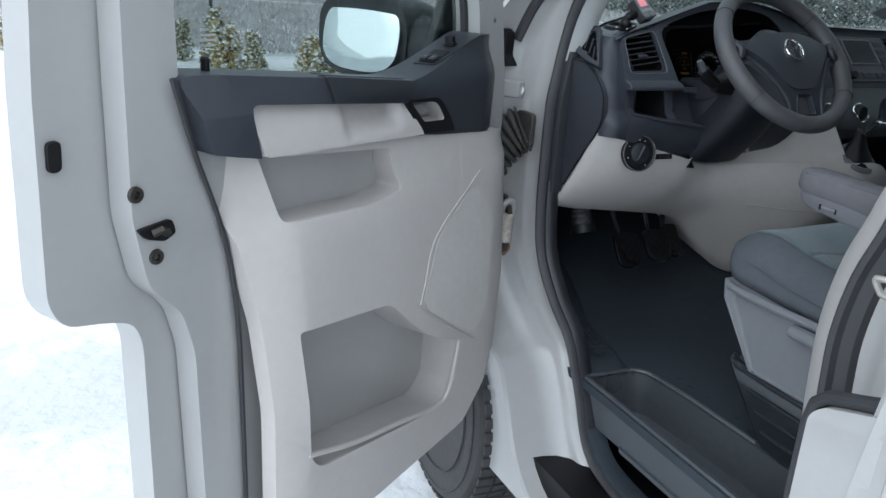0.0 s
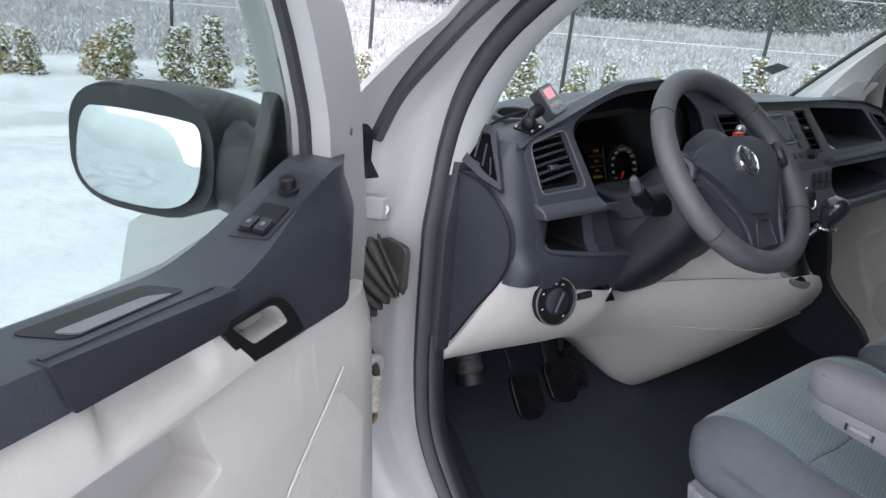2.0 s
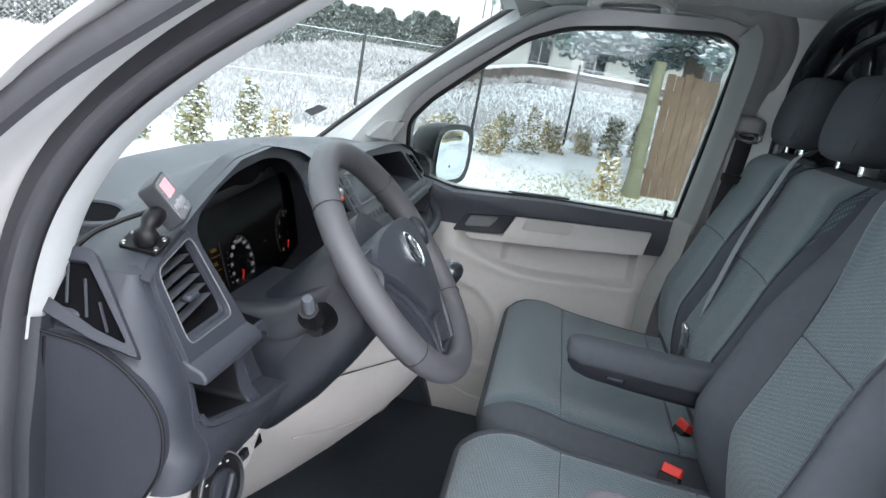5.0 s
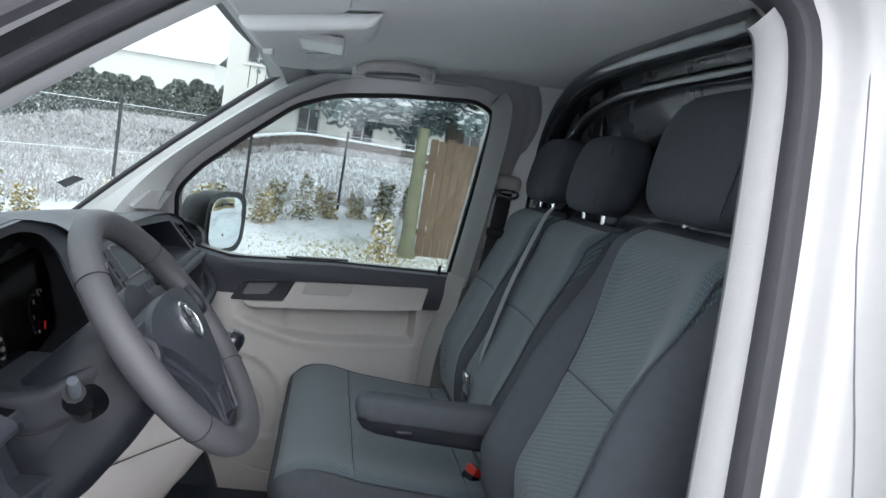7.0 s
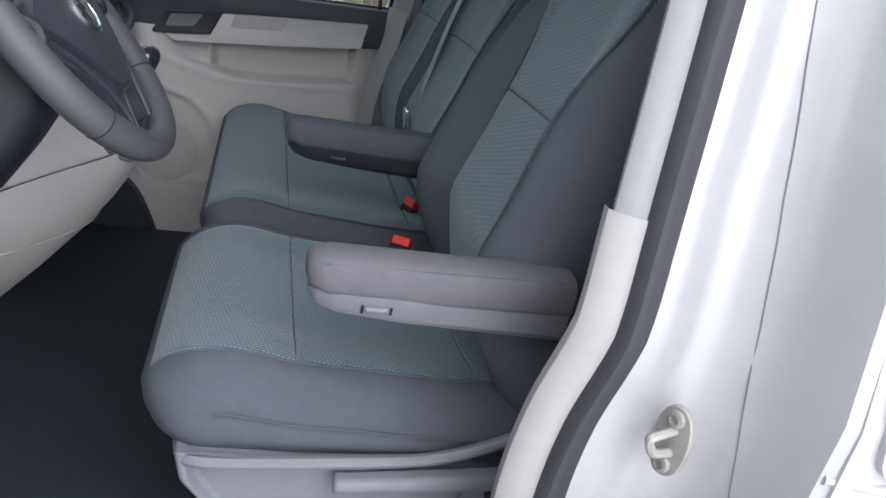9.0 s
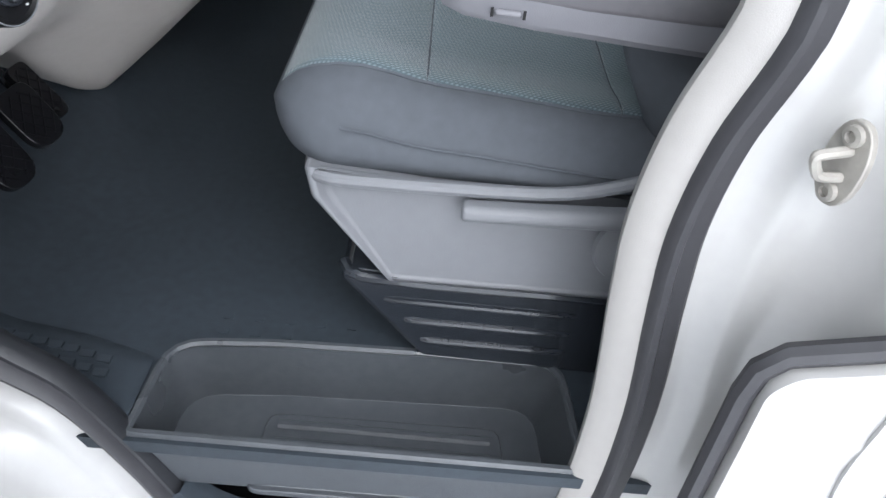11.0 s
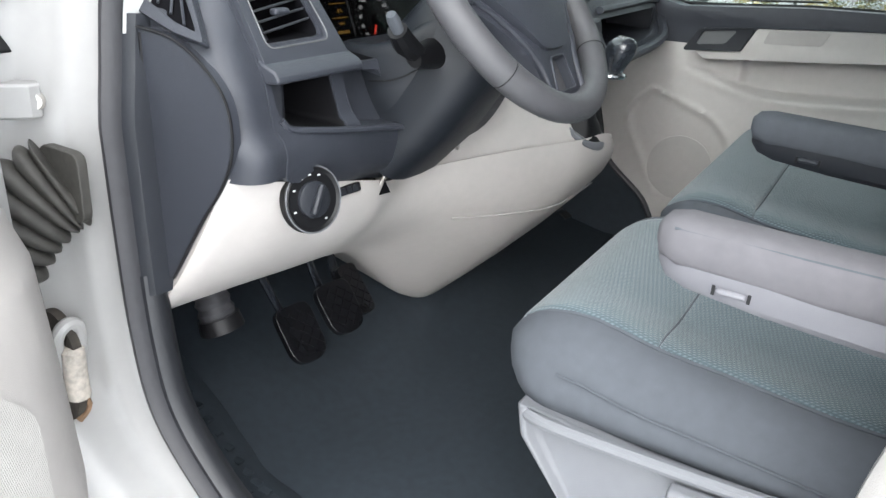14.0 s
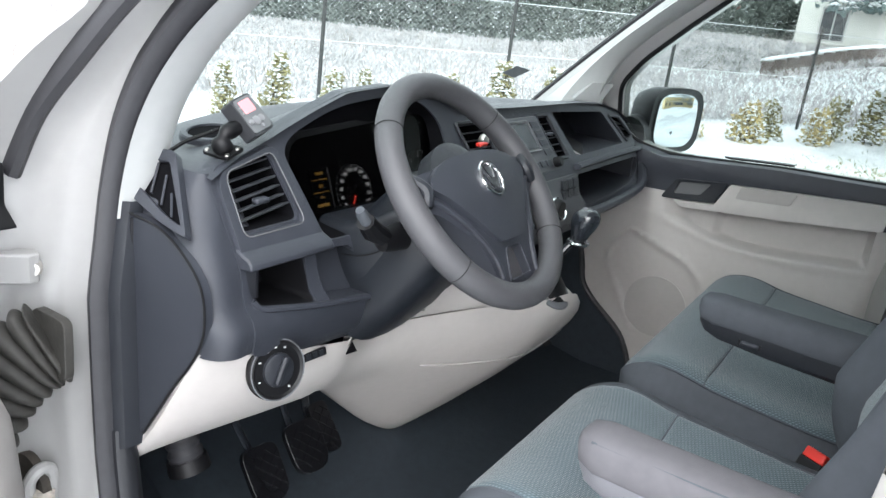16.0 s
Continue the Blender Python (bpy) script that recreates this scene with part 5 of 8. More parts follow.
def louvres(loop, n, tilt, key, label, slant=0.0, off=0.0):
    # vent pocket coloured near-black for its inner shade
    v = part("vent", basin(loop, fascia(-0.004), 0.05, 0.02), SHADEBLACK, dash, label)
    x0, x1 = min(p[0] for p in loop), max(p[0] for p in loop)
    z0, z1 = min(p[1] for p in loop), max(p[1] for p in loop)
    for i in range(n):
        z = z0 + (z1 - z0) * (i + 0.75) / (n + 0.3)
        a = b = None
        for k in range(61):
            x = x0 + (x1 - x0) * k / 60
            zz = z + slant * (x - x0)
            inside = False
            for j in range(len(loop)):
                (xa_, za_), (xb_, zb_) = loop[j - 1], loop[j]
                if (za_ > zz) != (zb_ > zz) and x < (xb_ - xa_) * (zz - za_) / (zb_ - za_) + xa_:
                    inside = not inside
            if inside:
                a = x if a is None else a
                b = x
        if a is None:
            continue
        f = fascia(-0.006)
        rows = []
        for x in (a, b):
            p = f(x, z + slant * (x - x0), 0)
            rows.append([p + Vector((0, dy, dz)) for dy, dz in ((0, 0.0014), (0.0016, 0.0018), (0.014, -0.0026), (0.014, -0.0040), (0.001, -0.0010))])
        part("louvre", loft(rows), LOUVRE, v, bevel=0.0)
    if key:
        p = fascia(0.004)(*key, 0)
        part("vent_slider", box(p.x - 0.012, p.x + 0.012, p.y - 0.002, p.y + 0.01, p.z - 0.004, p.z + 0.004), DASH, v, bevel=0.003)
    return v


louvres(VENT, 7, 0, (-0.642, 1.315), "black louvred air vent", 0.12)
part("vent_bezel", tube([fascia(0.0072)(x, z, 0) for x, z in VHOLE], 0.0009, 6, True), DOORHANDLE, dash, "satin grey vent edging")
louvres(CVENT, 5, 0, None, "black louvred air vent")
louvres(RVENT, 6, 0, (0.255, 1.335), "black louvred air vent")
louvres(FVENT, 6, 0, None, "black louvred air vent", -0.25)
for lp, k in ((CVENT, 1.0), (RVENT, 1.0), (FVENT, 1.0)):
    part("vent_bezel", tube([fascia(0.001)(x, z, 0) for x, z in lp], 0.004, 6, True), DASH2, dash)
part("air_freshener", lathe([(0.012, -0.004), (0.013, 0.0), (0.012, 0.007), (0.006, 0.010)], Matrix.Translation(fascia(0.010)(-0.055, 1.345, 0)) @ pose(0, 0, 0, 90, 0, 0), 16), STEEL, dash, "small round vent clip")
part("red_clip", box(-0.092, -0.064, -0.702, -0.690, 1.338, 1.345), RED, dash, bevel=0.002)
# instruments
def dial(x, z, d):
    """Instrument plate, tipped back a little behind the hood."""
    return Vector((x, -0.640 + (z - 1.31) * 0.35 + d * -1, z))
part("instrument_plate", plate(rounded([(-0.56, 1.248), (-0.17, 1.248), (-0.18, 1.40), (-0.54, 1.375)], 0.03), [], lambda x, z, d: dial(x, z, d), 0.006), BLACK, dash, "black instrument panel")
TILT_DIAL = pose(0, 0, 0, 90 - 19.3, 0, 0)
def at_dial(x, z, lift=0.002):
    return Matrix.Translation(dial(x, z, lift)) @ TILT_DIAL
for k, (cx, cz, r) in enumerate(((-0.392, 1.284, 0.044), (-0.205, 1.290, 0.044))):
    dl = part("dial", lathe([(r, 0.0), (r, 0.004), (r - 0.003, 0.005), (r - 0.004, 0.002), (0.001, 0.002)], at_dial(cx, cz, 0.0), 36), BLACK, dash, "round black dial with white figures")
    ticks = bmesh.new()
    for i in range(25):
        a = radians(225 - 270 * i / 24)
        m = at_dial(cx, cz, 0.003) @ Matrix.Translation((0.043 * math.cos(a), 0.043 * math.sin(a), 0)) @ pose(0, 0, 0, 0, 0, math.degrees(a))
        box(-0.003 if i % 2 else -0.0045, 0.002, -0.0006, 0.0006, 0, 0.0006, ticks, m)
    part("ticks", ticks, WHITEINK, dl)
    figs = ["20", "40", "60", "80", "100", "120", "140", "160", "180", "200", "220", "240"] if k == 0 else ["0", "1", "2", "3", "4", "5", "6"]
    for i, s in enumerate(figs):
        a = radians(215 - 250 * i / (len(figs) - 1))
        words("figure", s, 0.008, at_dial(cx, cz, 0.003) @ Matrix.Translation((0.034 * math.cos(a), 0.034 * math.sin(a), 0.0004)), WHITEINK, dl)
    a = radians(238)
    part("needle", loft([[at_dial(cx, cz, 0.005) @ Vector((math.cos(a) * l - math.sin(a) * w, math.sin(a) * l + math.cos(a) * w, h)) for w, h in ((-ww, 0), (ww, 0), (ww, 0.0012), (-ww, 0.0012))] for l, ww in ((-0.006, 0.0022), (0.040, 0.0008))]), NEEDLE, dl, "red needle")
    part("hub_cap", lathe([(0.009, 0), (0.009, 0.005), (0.007, 0.007)], at_dial(cx, cz, 0.003), 18), BLACK, dl)
lcd = part("display", plate(quad(-0.490, -0.450, 1.250, 1.328, 0.003), [], lambda x, z, d: dial(x, z, d + 0.002), 0.002), BLACK, dash, "small black trip display with amber figures")
for s, z, sz in (("14:04", 1.318, 0.0075), ("-0.5", 1.300, 0.0075), ("135.6", 1.284, 0.005)):
    words("figure", s, sz, at_dial(-0.470, z, 0.003), AMBER, lcd)
for z in (1.309, 1.291):
    part("rule", plate(quad(-0.488, -0.453, z, z + 0.001, 0.0), [], lambda x, zz, d: dial(x, zz, d + 0.003), 0.0004), AMBER, lcd)
part("odometer_bars", plate(quad(-0.483, -0.457, 1.271, 1.275, 0.0), [], lambda x, zz, d: dial(x, zz, d + 0.003), 0.0004), AMBER, lcd)
part("fuel_arc", tube([dial(-0.470 + 0.013 * math.cos(q), 1.254 + 0.010 * math.sin(q), 0.003) for q in (math.pi * i / 10 for i in range(11))], 0.0012, 5), AMBER, lcd)
part("divider_trim", tube([dial(-0.446, 1.252, 0.003), dial(-0.449, 1.325, 0.003)], 0.0016, 6), SEATBASE, dash)
part("cluster_lens", plate(rounded([(-0.555, 1.25), (-0.175, 1.25), (-0.185, 1.395), (-0.535, 1.372)], 0.03), [], lambda x, z, d: dial(x, z, d + 0.018), 0.002), DIMPANE, dash, "clear instrument lens", shadow=False)
# centre stack: radio and climate panel
def slant(off=0.0):
    """The centre stack's face, leaning a little towards the passenger."""
    return lambda x, z, d: fascia(off)(x + (1.375 - z) * 0.34, z, d)
rad = part("radio", plate(quad(-0.012, 0.215, 1.268, 1.374), [], slant(0.004), 0.02, (), steps(1.27, 1.37, 3)), RADIOGREY, dash, "black and grey car radio", bevel=0.003)
part("radio_screen", plate(quad(0.045, 0.150, 1.315, 1.362, 0.003), [], slant(0.006), 0.004), GLOSSBLACK, rad, "dark glossy radio screen")
part("screen_frame", tube([slant(0.006)(x, z, 0) for x, z in quad(0.040, 0.155, 1.310, 1.367, 0.004)], 0.0025, 5, True), SEATBASE, rad)
for i in range(4):
    for s in (0.002, 0.165):
        part("radio_button", plate(quad(s, s + 0.034, 1.298 + 0.018 * i, 1.311 + 0.018 * i, 0.002), [], slant(0.0075), 0.005), DASH, rad, bevel=0.001)
for i in range(5):
    part("radio_button", plate(quad(0.035 + 0.028 * i, 0.058 + 0.028 * i, 1.278, 1.290, 0.002), [], slant(0.0075), 0.005), DASH, rad, bevel=0.001)
for x in (0.012, 0.192):
    part("radio_knob", lathe([(0.012, 0), (0.011, 0.014), (0.009, 0.016), (0.001, 0.016)], Matrix.Translation(slant(0.004)(x, 1.282, 0)) @ pose(0, 0, 0, 68, 0, 0), 18), BLACK, rad)
clim = part("climate_panel", plate(quad(-0.13, 0.318, 1.150, 1.250), [], fascia(0.004), 0.02, (), steps(1.15, 1.25, 3)), RADIOGREY, dash, "heater panel with chrome ringed knobs", bevel=0.003)
for x in (-0.06, 0.06, 0.18):
    k = part("heater_knob", lathe([(0.021, 0), (0.021, 0.010), (0.017, 0.016), (0.001, 0.016)], Matrix.Translation(fascia(0.004)(x, 1.193, 0)) @ pose(0, 0, 0, 92, 0, 0), 22), BLACK, clim)
    part("chrome_ring", tube([fascia(0.010)(x + 0.0225 * math.cos(q), 1.193 + 0.0225 * math.sin(q), 0) for q in (2 * math.pi * i / 24 for i in range(24))], 0.002, 6, True), CHROME, k)
for i in range(3):
    for j in range(2):
        part("switch", plate(quad(0.222 + 0.030 * i, 0.249 + 0.030 * i, 1.202 + 0.022 * j, 1.222 + 0.022 * j, 0.003), [], fascia(0.009), 0.006), DASH2, clim, bevel=0.001)
# lying on the upper shelf
note = thing("notebook", "dark notebook lying on the dashboard shelf", "notebook")
part("cover", box(-0.075, 0.075, -0.05, 0.05, 0, 0.008), BLACK, note, bevel=0.002)
part("pages", box(-0.078, -0.070, -0.047, 0.047, 0.0015, 0.0065), PAINT, note)
note.matrix_basis = pose(0.45, -0.655, 1.288, 20, 4, 10)
# left end cap, side vent and beige lower panels
CAP = spline([(-0.605, 1.297, 0), (-0.66, 1.292, 0), (-0.705, 1.270, 0), (-0.737, 1.235, 0), (-0.743, 1.185, 0), (-0.725, 1.140, 0), (-0.69, 1.09, 0), (-0.636, 1.005, 0)], 5)
part("end_cap", plate([(p.x, p.y) for p in CAP] + [(-0.56, 0.985), (-0.55, 1.30)], [], lambda y, z, d: (-0.771 + d * -1, y, z), 0.012), DASH, dash, "slate fuse cover on the dashboard end", bevel=0.005, segs=3)
part("end_cap_joint", tube([(-0.7715, p.x, p.y) for p in CAP], 0.0018, 6), BLACK, dash)
part("end_cap_joint", tube([(-0.7715, -0.612, z) for z in (0.99, 1.1, 1.2, 1.292)], 0.0018, 6), BLACK, dash)
part("end_body", loft([[(-0.755, y, z) for y, z in ((-0.55, 1.315), (-0.63, 1.315), (-0.67, 1.285), (-0.69, 1.235), (-0.70, 1.15), (-0.62, 0.99), (-0.55, 0.97))], [(-0.66, y, z) for y, z in ((-0.55, 1.345), (-0.66, 1.335), (-0.70, 1.285), (-0.72, 1.235), (-0.725, 1.15), (-0.62, 1.0), (-0.55, 0.98))]]), DASH, dash, bevel=0.008)
rows = []
for k in range(21):
    z = 1.146 + 0.206 * k / 20
    xs = -0.766 + 0.72 * max(0, z - 1.285) + 0.004 * max(0, 1 - abs(z - 1.285) / 0.02)
    yf = lerp(YF, z)
    r = min(0.036, max(0.003, -0.708 - xs))
    row = [(-0.704, yf + 0.003, z), (xs + r, yf + 0.0005, z)]
    row += [(xs + r - r * math.sin(a), yf + r - r * math.cos(a), z) for a in (math.pi / 2 * j / 7 for j in range(1, 8))]
    row += [(xs, y, z - 0.014 * (k / 20) ** 3 * min(1, (y + 0.62) / 0.1 if y > -0.62 else 0)) for y in (-0.64, -0.60, -0.56, -0.50, -0.42)]
    rows.append(row)
bm = loft(rows, False, False)
bmesh.ops.solidify(bm, geom=bm.faces[:], thickness=0.006)
part("end_corner", bm, DASH, dash, "slate rounded dashboard corner", angle=50)
def corner(y, z, d):
    return Vector((-0.768 + (z - 1.285) * 0.72 + d * -0.81, y, z + d * 0.58))
SVO = rounded([(-0.575, 1.362), (-0.622, 1.366), (-0.712, 1.287), (-0.66, 1.293), (-0.575, 1.312)], 0.008)
SVI = rounded([(-0.59, 1.350), (-0.622, 1.354), (-0.695, 1.296), (-0.66, 1.302), (-0.59, 1.322)], 0.006)
part("side_vent_frame", plate(SVO, [SVI], lambda y, z, d: corner(y, z, d + 0.010), 0.012), DASH, dash, bevel=0.002)
# flat near-black plate in place of the vent's shaded depth
sv = part("side_vent", plate(SVI, [], lambda y, z, d: corner(y, z, d + 0.002), 0.003), SHADEBLACK, dash, "black side window vent")
for k in range(3):
    part("vane", tube([corner(-0.602 - 0.024 * k, 1.350 - 0.010 * k - 0.006 * max(0, k - 1), 0.006), corner(-0.618 - 0.026 * k, 1.318 - 0.008 * k, 0.006)], 0.0016, 5), DASH, sv)
# knee panel: one surface from the fuse cover across to the middle console
rows = []
for x, top, mid, low in ((-0.764, (-0.735, 1.150), (-0.668, 1.03), (-0.598, 0.943)), (-0.70, (-0.752, 1.136), (-0.70, 1.03), (-0.578, 0.924)), (-0.60, (-0.750, 1.112), (-0.715, 1.02), (-0.572, 0.910)), (-0.50, (-0.738, 1.085), (-0.710, 1.00), (-0.570, 0.897)),
                         (-0.44, (-0.722, 1.066), (-0.690, 0.985), (-0.565, 0.888)), (-0.38, (-0.705, 1.055), (-0.685, 0.97), (-0.560, 0.878)), (-0.31, (-0.725, 1.06), (-0.690, 0.955), (-0.550, 0.856)), (-0.25, (-0.762, 1.068), (-0.712, 0.945), (-0.550, 0.806)),
                         (-0.20, (-0.805, 1.078), (-0.745, 0.945), (-0.552, 0.762)), (-0.15, (-0.852, 1.088), (-0.782, 0.945), (-0.556, 0.719)), (-0.10, (-0.888, 1.094), (-0.815, 0.945), (-0.565, 0.686)), (-0.055, (-0.904, 1.098), (-0.834, 0.947), (-0.574, 0.674)), (0.02, (-0.910, 1.096), (-0.840, 0.947), (-0.578, 0.672)),
                         (0.10, (-0.908, 1.088), (-0.840, 0.947), (-0.578, 0.672)), (0.17, (-0.896, 1.072), (-0.832, 0.948), (-0.573, 0.675)), (0.215, (-0.868, 1.050), (-0.810, 0.952), (-0.562, 0.685)), (0.235, (-0.815, 1.032), (-0.77, 0.96), (-0.55, 0.70)), (0.240, (-0.72, 1.01), (-0.69, 0.97), (-0.52, 0.72))):
    t, m, l = Vector(top), Vector(mid), Vector(low)
    c = m * 2 - (t + l) / 2
    if x < -0.76:
        rows.append([(x - 0.001, *((1 - k) ** 2 * t + 2 * k * (1 - k) * c + k * k * l + Vector((0.02, 0)))) for k in (0, 0.12, 0.25, 0.4, 0.55, 0.7, 0.85, 0.95, 1.0)] + [(x - 0.001, l.x + 0.06, l.y), (x - 0.001, l.x + 0.16, l.y + 0.03)])
    row = [(x, *((1 - k) ** 2 * t + 2 * k * (1 - k) * c + k * k * l)) for k in (0, 0.12, 0.25, 0.4, 0.55, 0.7, 0.85, 0.95, 1.0)]
    rows.append([(p[0] if p[0] < -0.055 else -0.055 + (p[0] + 0.055) * lerp([(0.67, 1.0), (0.90, 0.95), (0.98, 0.82), (1.04, 0.52), (1.08, 0.32), (1.11, 0.22)], p[2]), p[1], p[2]) for p in row + [(x, l.x + 0.02, l.y - 0.002), (x, l.x + 0.16, l.y + 0.03)]])
rows = [[tuple(p) for p in r] for r in zip(*[spline([r[k] for r in rows], 3) for k in range(11)])]
bm = loft(rows, False, False)
bmesh.ops.solidify(bm, geom=bm.faces[:], thickness=0.01)
part("knee_panel", bm, BEIGE, dash, "pale grey knee panel", angle=50)
# strip that closes the knee panel up to the column
part("column_surround", loft([[(x, y + a, z + b) for a, b in ((0.012, -0.004), (0.020, 0.012), (0.045, 0.045), (0.075, 0.085))] for x, y, z in ((-0.47, -0.730, 1.076), (-0.42, -0.716, 1.063), (-0.37, -0.706, 1.056), (-0.31, -0.725, 1.060), (-0.25, -0.762, 1.068), (-0.20, -0.805, 1.078), (-0.15, -0.852, 1.088), (-0.10, -0.888, 1.094))], False, False), BEIGE, dash, "pale grey strip below the column", angle=50)
CON = [(-0.40, 0.72), (-0.52, 0.685), (-0.575, 0.672), (-0.62, 0.690), (-0.72, 0.80), (-0.842, 0.948), (-0.895, 1.03), (-0.912, 1.068), (-0.906, 1.095), (-0.86, 1.108), (-0.70, 1.105), (-0.40, 1.09)]
rows = []
for x, k in ((-0.070, 0.975), (-0.058, 1.0), (0.05, 1.01), (0.15, 1.005), (0.20, 0.99), (0.235, 0.96), (0.245, 0.92)):
    rows.append([(-0.06 + (x + 0.06) * lerp([(0.67, 1.0), (0.90, 0.95), (0.98, 0.82), (1.04, 0.58), (1.08, 0.42), (1.11, 0.38)], z), -0.60 + (y + 0.60) * k * 0.91, 0.91 + (z - 0.91) * k * 0.87) for y, z in [tuple(p)[:2] for p in spline([(a, b, 0) for a, b in CON], 4, True)]])
part("console", loft(rows), BEIGE, dash, "pale grey middle console", angle=50)
# thin darker line that paints the shading along the console's fold
part("console_crease", tube(spline([(-0.24, -0.720, 0.946), (-0.15, -0.783, 0.944), (-0.055, -0.8345, 0.946), (0.05, -0.8395, 0.946), (0.13, -0.838, 0.946)], 5), 0.0016, 6), BEIGE2, dash)
part("column_gap", plate([(-0.405, 1.0), (-0.378, 1.0), (-0.392, 1.03)], [], lambda x, z, d: (x, -0.690 - d, z), 0.004), BLACK, dash)
# light switch with its pictograms as plain marks, and the dimmer
LS = Matrix.Translation((-0.669, -0.760, 1.109)) @ pose(0, 0, 0, 78, 0, -12) @ Matrix.Scale(0.88, 4)
ls = part("light_switch", lathe([(0.047, 0), (0.047, 0.010), (0.043, 0.014), (0.039, 0.011), (0.001, 0.011)], LS, 40), BLACK, dash, "black round headlamp switch")
part("turn_knob", lathe([(0.026, 0.010), (0.025, 0.0155), (0.0225, 0.0168), (0.001, 0.0168)], LS, 28), DASH2, ls)
part("edge_ring", tube([LS @ Vector((0.0455 * math.cos(q), 0.0455 * math.sin(q), 0.0125)) for q in (2 * math.pi * j / 40 for j in range(40))], 0.0009, 6, True), SEATBASE, ls)
part("grip_bar", box(-0.0045, 0.0045, -0.022, 0.022, 0.016, 0.0255, None, LS @ pose(0, 0, 0, 0, 0, -28)), DASH2, ls, bevel=0.003)
for a in (150, 118, 92, 66, 200, 300):
    q = radians(a)
    part("mark", box(-0.0021, 0.0021, -0.0011, 0.0011, 0.0112, 0.0118, None, LS @ Matrix.Translation((0.034 * math.cos(q), 0.034 * math.sin(q), 0))), PILLARGREY, ls)
# flat near-black triangle painted for the shade of a small hole
part("panel_notch", plate([(-0.480, 1.079), (-0.466, 1.059), (-0.493, 1.062)], [], lambda x, z, d: (x, -0.741 - d * 0.2, z), 0.008), SHADEBLACK, dash, "black notch beside the fuse panel")
part("panel_edge", tube(spline([(-0.472, -0.7375, 1.092), (-0.484, -0.7355, 1.076), (-0.500, -0.7345, 1.058), (-0.536, -0.732, 1.043)], 5), 0.0016, 6), BEIGE2, dash)
dm = part("dimmer", box(-0.024, 0.024, -0.006, 0.006, -0.004, 0.003, None, Matrix.Translation((-0.583, -0.752, 1.096)) @ pose(0, 0, 0, 72, 0, -4)), BLACK, dash, "small black dimmer wheel slot", bevel=0.002)
for k in (-0.012, 0.0, 0.012):
    part("thumb_wheel", box(k - 0.004, k + 0.004, -0.004, 0.004, 0.002, 0.005, None, Matrix.Translation((-0.583, -0.752, 1.096)) @ pose(0, 0, 0, 72, 0, -4)), DASH2, dm)

# ---- steering column, wheel and stalk ----
WT = radians(41.2)
WC = Vector((-0.402, -0.874, 1.3415))
WM = Matrix.Translation(WC) @ Matrix(((1, 0, 0, 0), (0, math.sin(WT), -math.cos(WT), 0), (0, math.cos(WT), math.sin(WT), 0), (0, 0, 0, 1)))
column = thing("steering_column", "slate plastic steering column shroud", "steering column")
rings = []
for s, w, h, dz in ((-0.05, 0.060, 0.060, 0.0), (-0.07, 0.075, 0.072, -0.004), (-0.12, 0.082, 0.078, -0.016), (-0.19, 0.090, 0.082, -0.03), (-0.27, 0.095, 0.085, -0.035)):
    rings.append([WM @ Vector((w * math.copysign(abs(math.cos(q)) ** 0.6, math.cos(q)), dz + h * math.copysign(abs(math.sin(q)) ** 0.6, math.sin(q)), s)) for q in (2 * math.pi * j / 24 for j in range(24))])
part("shroud", loft(rings), COLUMNBLACK, column, angle=50)
rings = []
for y, xt, xb, zl, zh in ((-0.64, -0.505, -0.470, 1.050, 1.265), (-0.72, -0.503, -0.462, 1.078, 1.268), (-0.755, -0.498, -0.456, 1.110, 1.280), (-0.79, -0.486, -0.450, 1.158, 1.305), (-0.822, -0.470, -0.442, 1.212, 1.330), (-0.838, -0.455, -0.435, 1.245, 1.335)):
    poly = rounded([(xt, zh), (xt, zl + (zh - zl) * 0.55), (xb, zl), (-0.804 - xb, zl), (-0.804 - xt, zl + (zh - zl) * 0.55), (-0.804 - xt, zh)], [0.02, 0.03, 0.02, 0.02, 0.03, 0.02], 4)
    rings.append([(x, y - 0.02 * (zh - z), z) for x, z in poly])
part("side_fairing", loft(rings), COLUMNBLACK, column, "dark lower column shroud", angle=45)
part("shroud_joint", tube(spline([(-0.506, -0.725, 1.222), (-0.500, -0.760, 1.228), (-0.488, -0.793, 1.247), (-0.471, -0.826, 1.283)], 5), 0.0012, 5), BLACK, column)
part("column_key", tube([(-0.345, -0.775, 1.135), (-0.343, -0.778, 1.105)], 0.004, 6), STEEL, column)
sb = part("stalk_boot", loft([[WM @ Vector((x, -0.012 + k * 0.018 * math.cos(q), -0.10 + k * 0.014 * math.sin(q))) for q in (2 * math.pi * j / 14 for j in range(14))] for x, k in ((-0.07, 1.2), (-0.105, 1.0), (-0.125, 0.8))]), BLACK, column)
part("stalk", tube([WM @ Vector(p) for p in ((-0.11, -0.010, -0.10), (-0.145, 0.003, -0.088), (-0.165, 0.014, -0.075))], [0.012, 0.015, 0.0125], 10), BLACK, sb)
part("stalk_tip", tube([WM @ Vector(p) for p in ((-0.164, 0.013, -0.075), (-0.176, 0.022, -0.066), (-0.182, 0.027, -0.061))], [0.0075, 0.008, 0.006], 12), SEATSIDE, sb, "satin grey stalk tip")
sw = thing("steering_wheel", "dark grey three-spoke van steering wheel", "steering wheel")
def W(x, y, z):
    return WM @ Vector((x, y, z))
RIM_R, GRIP_R = 0.1668, 0.0187
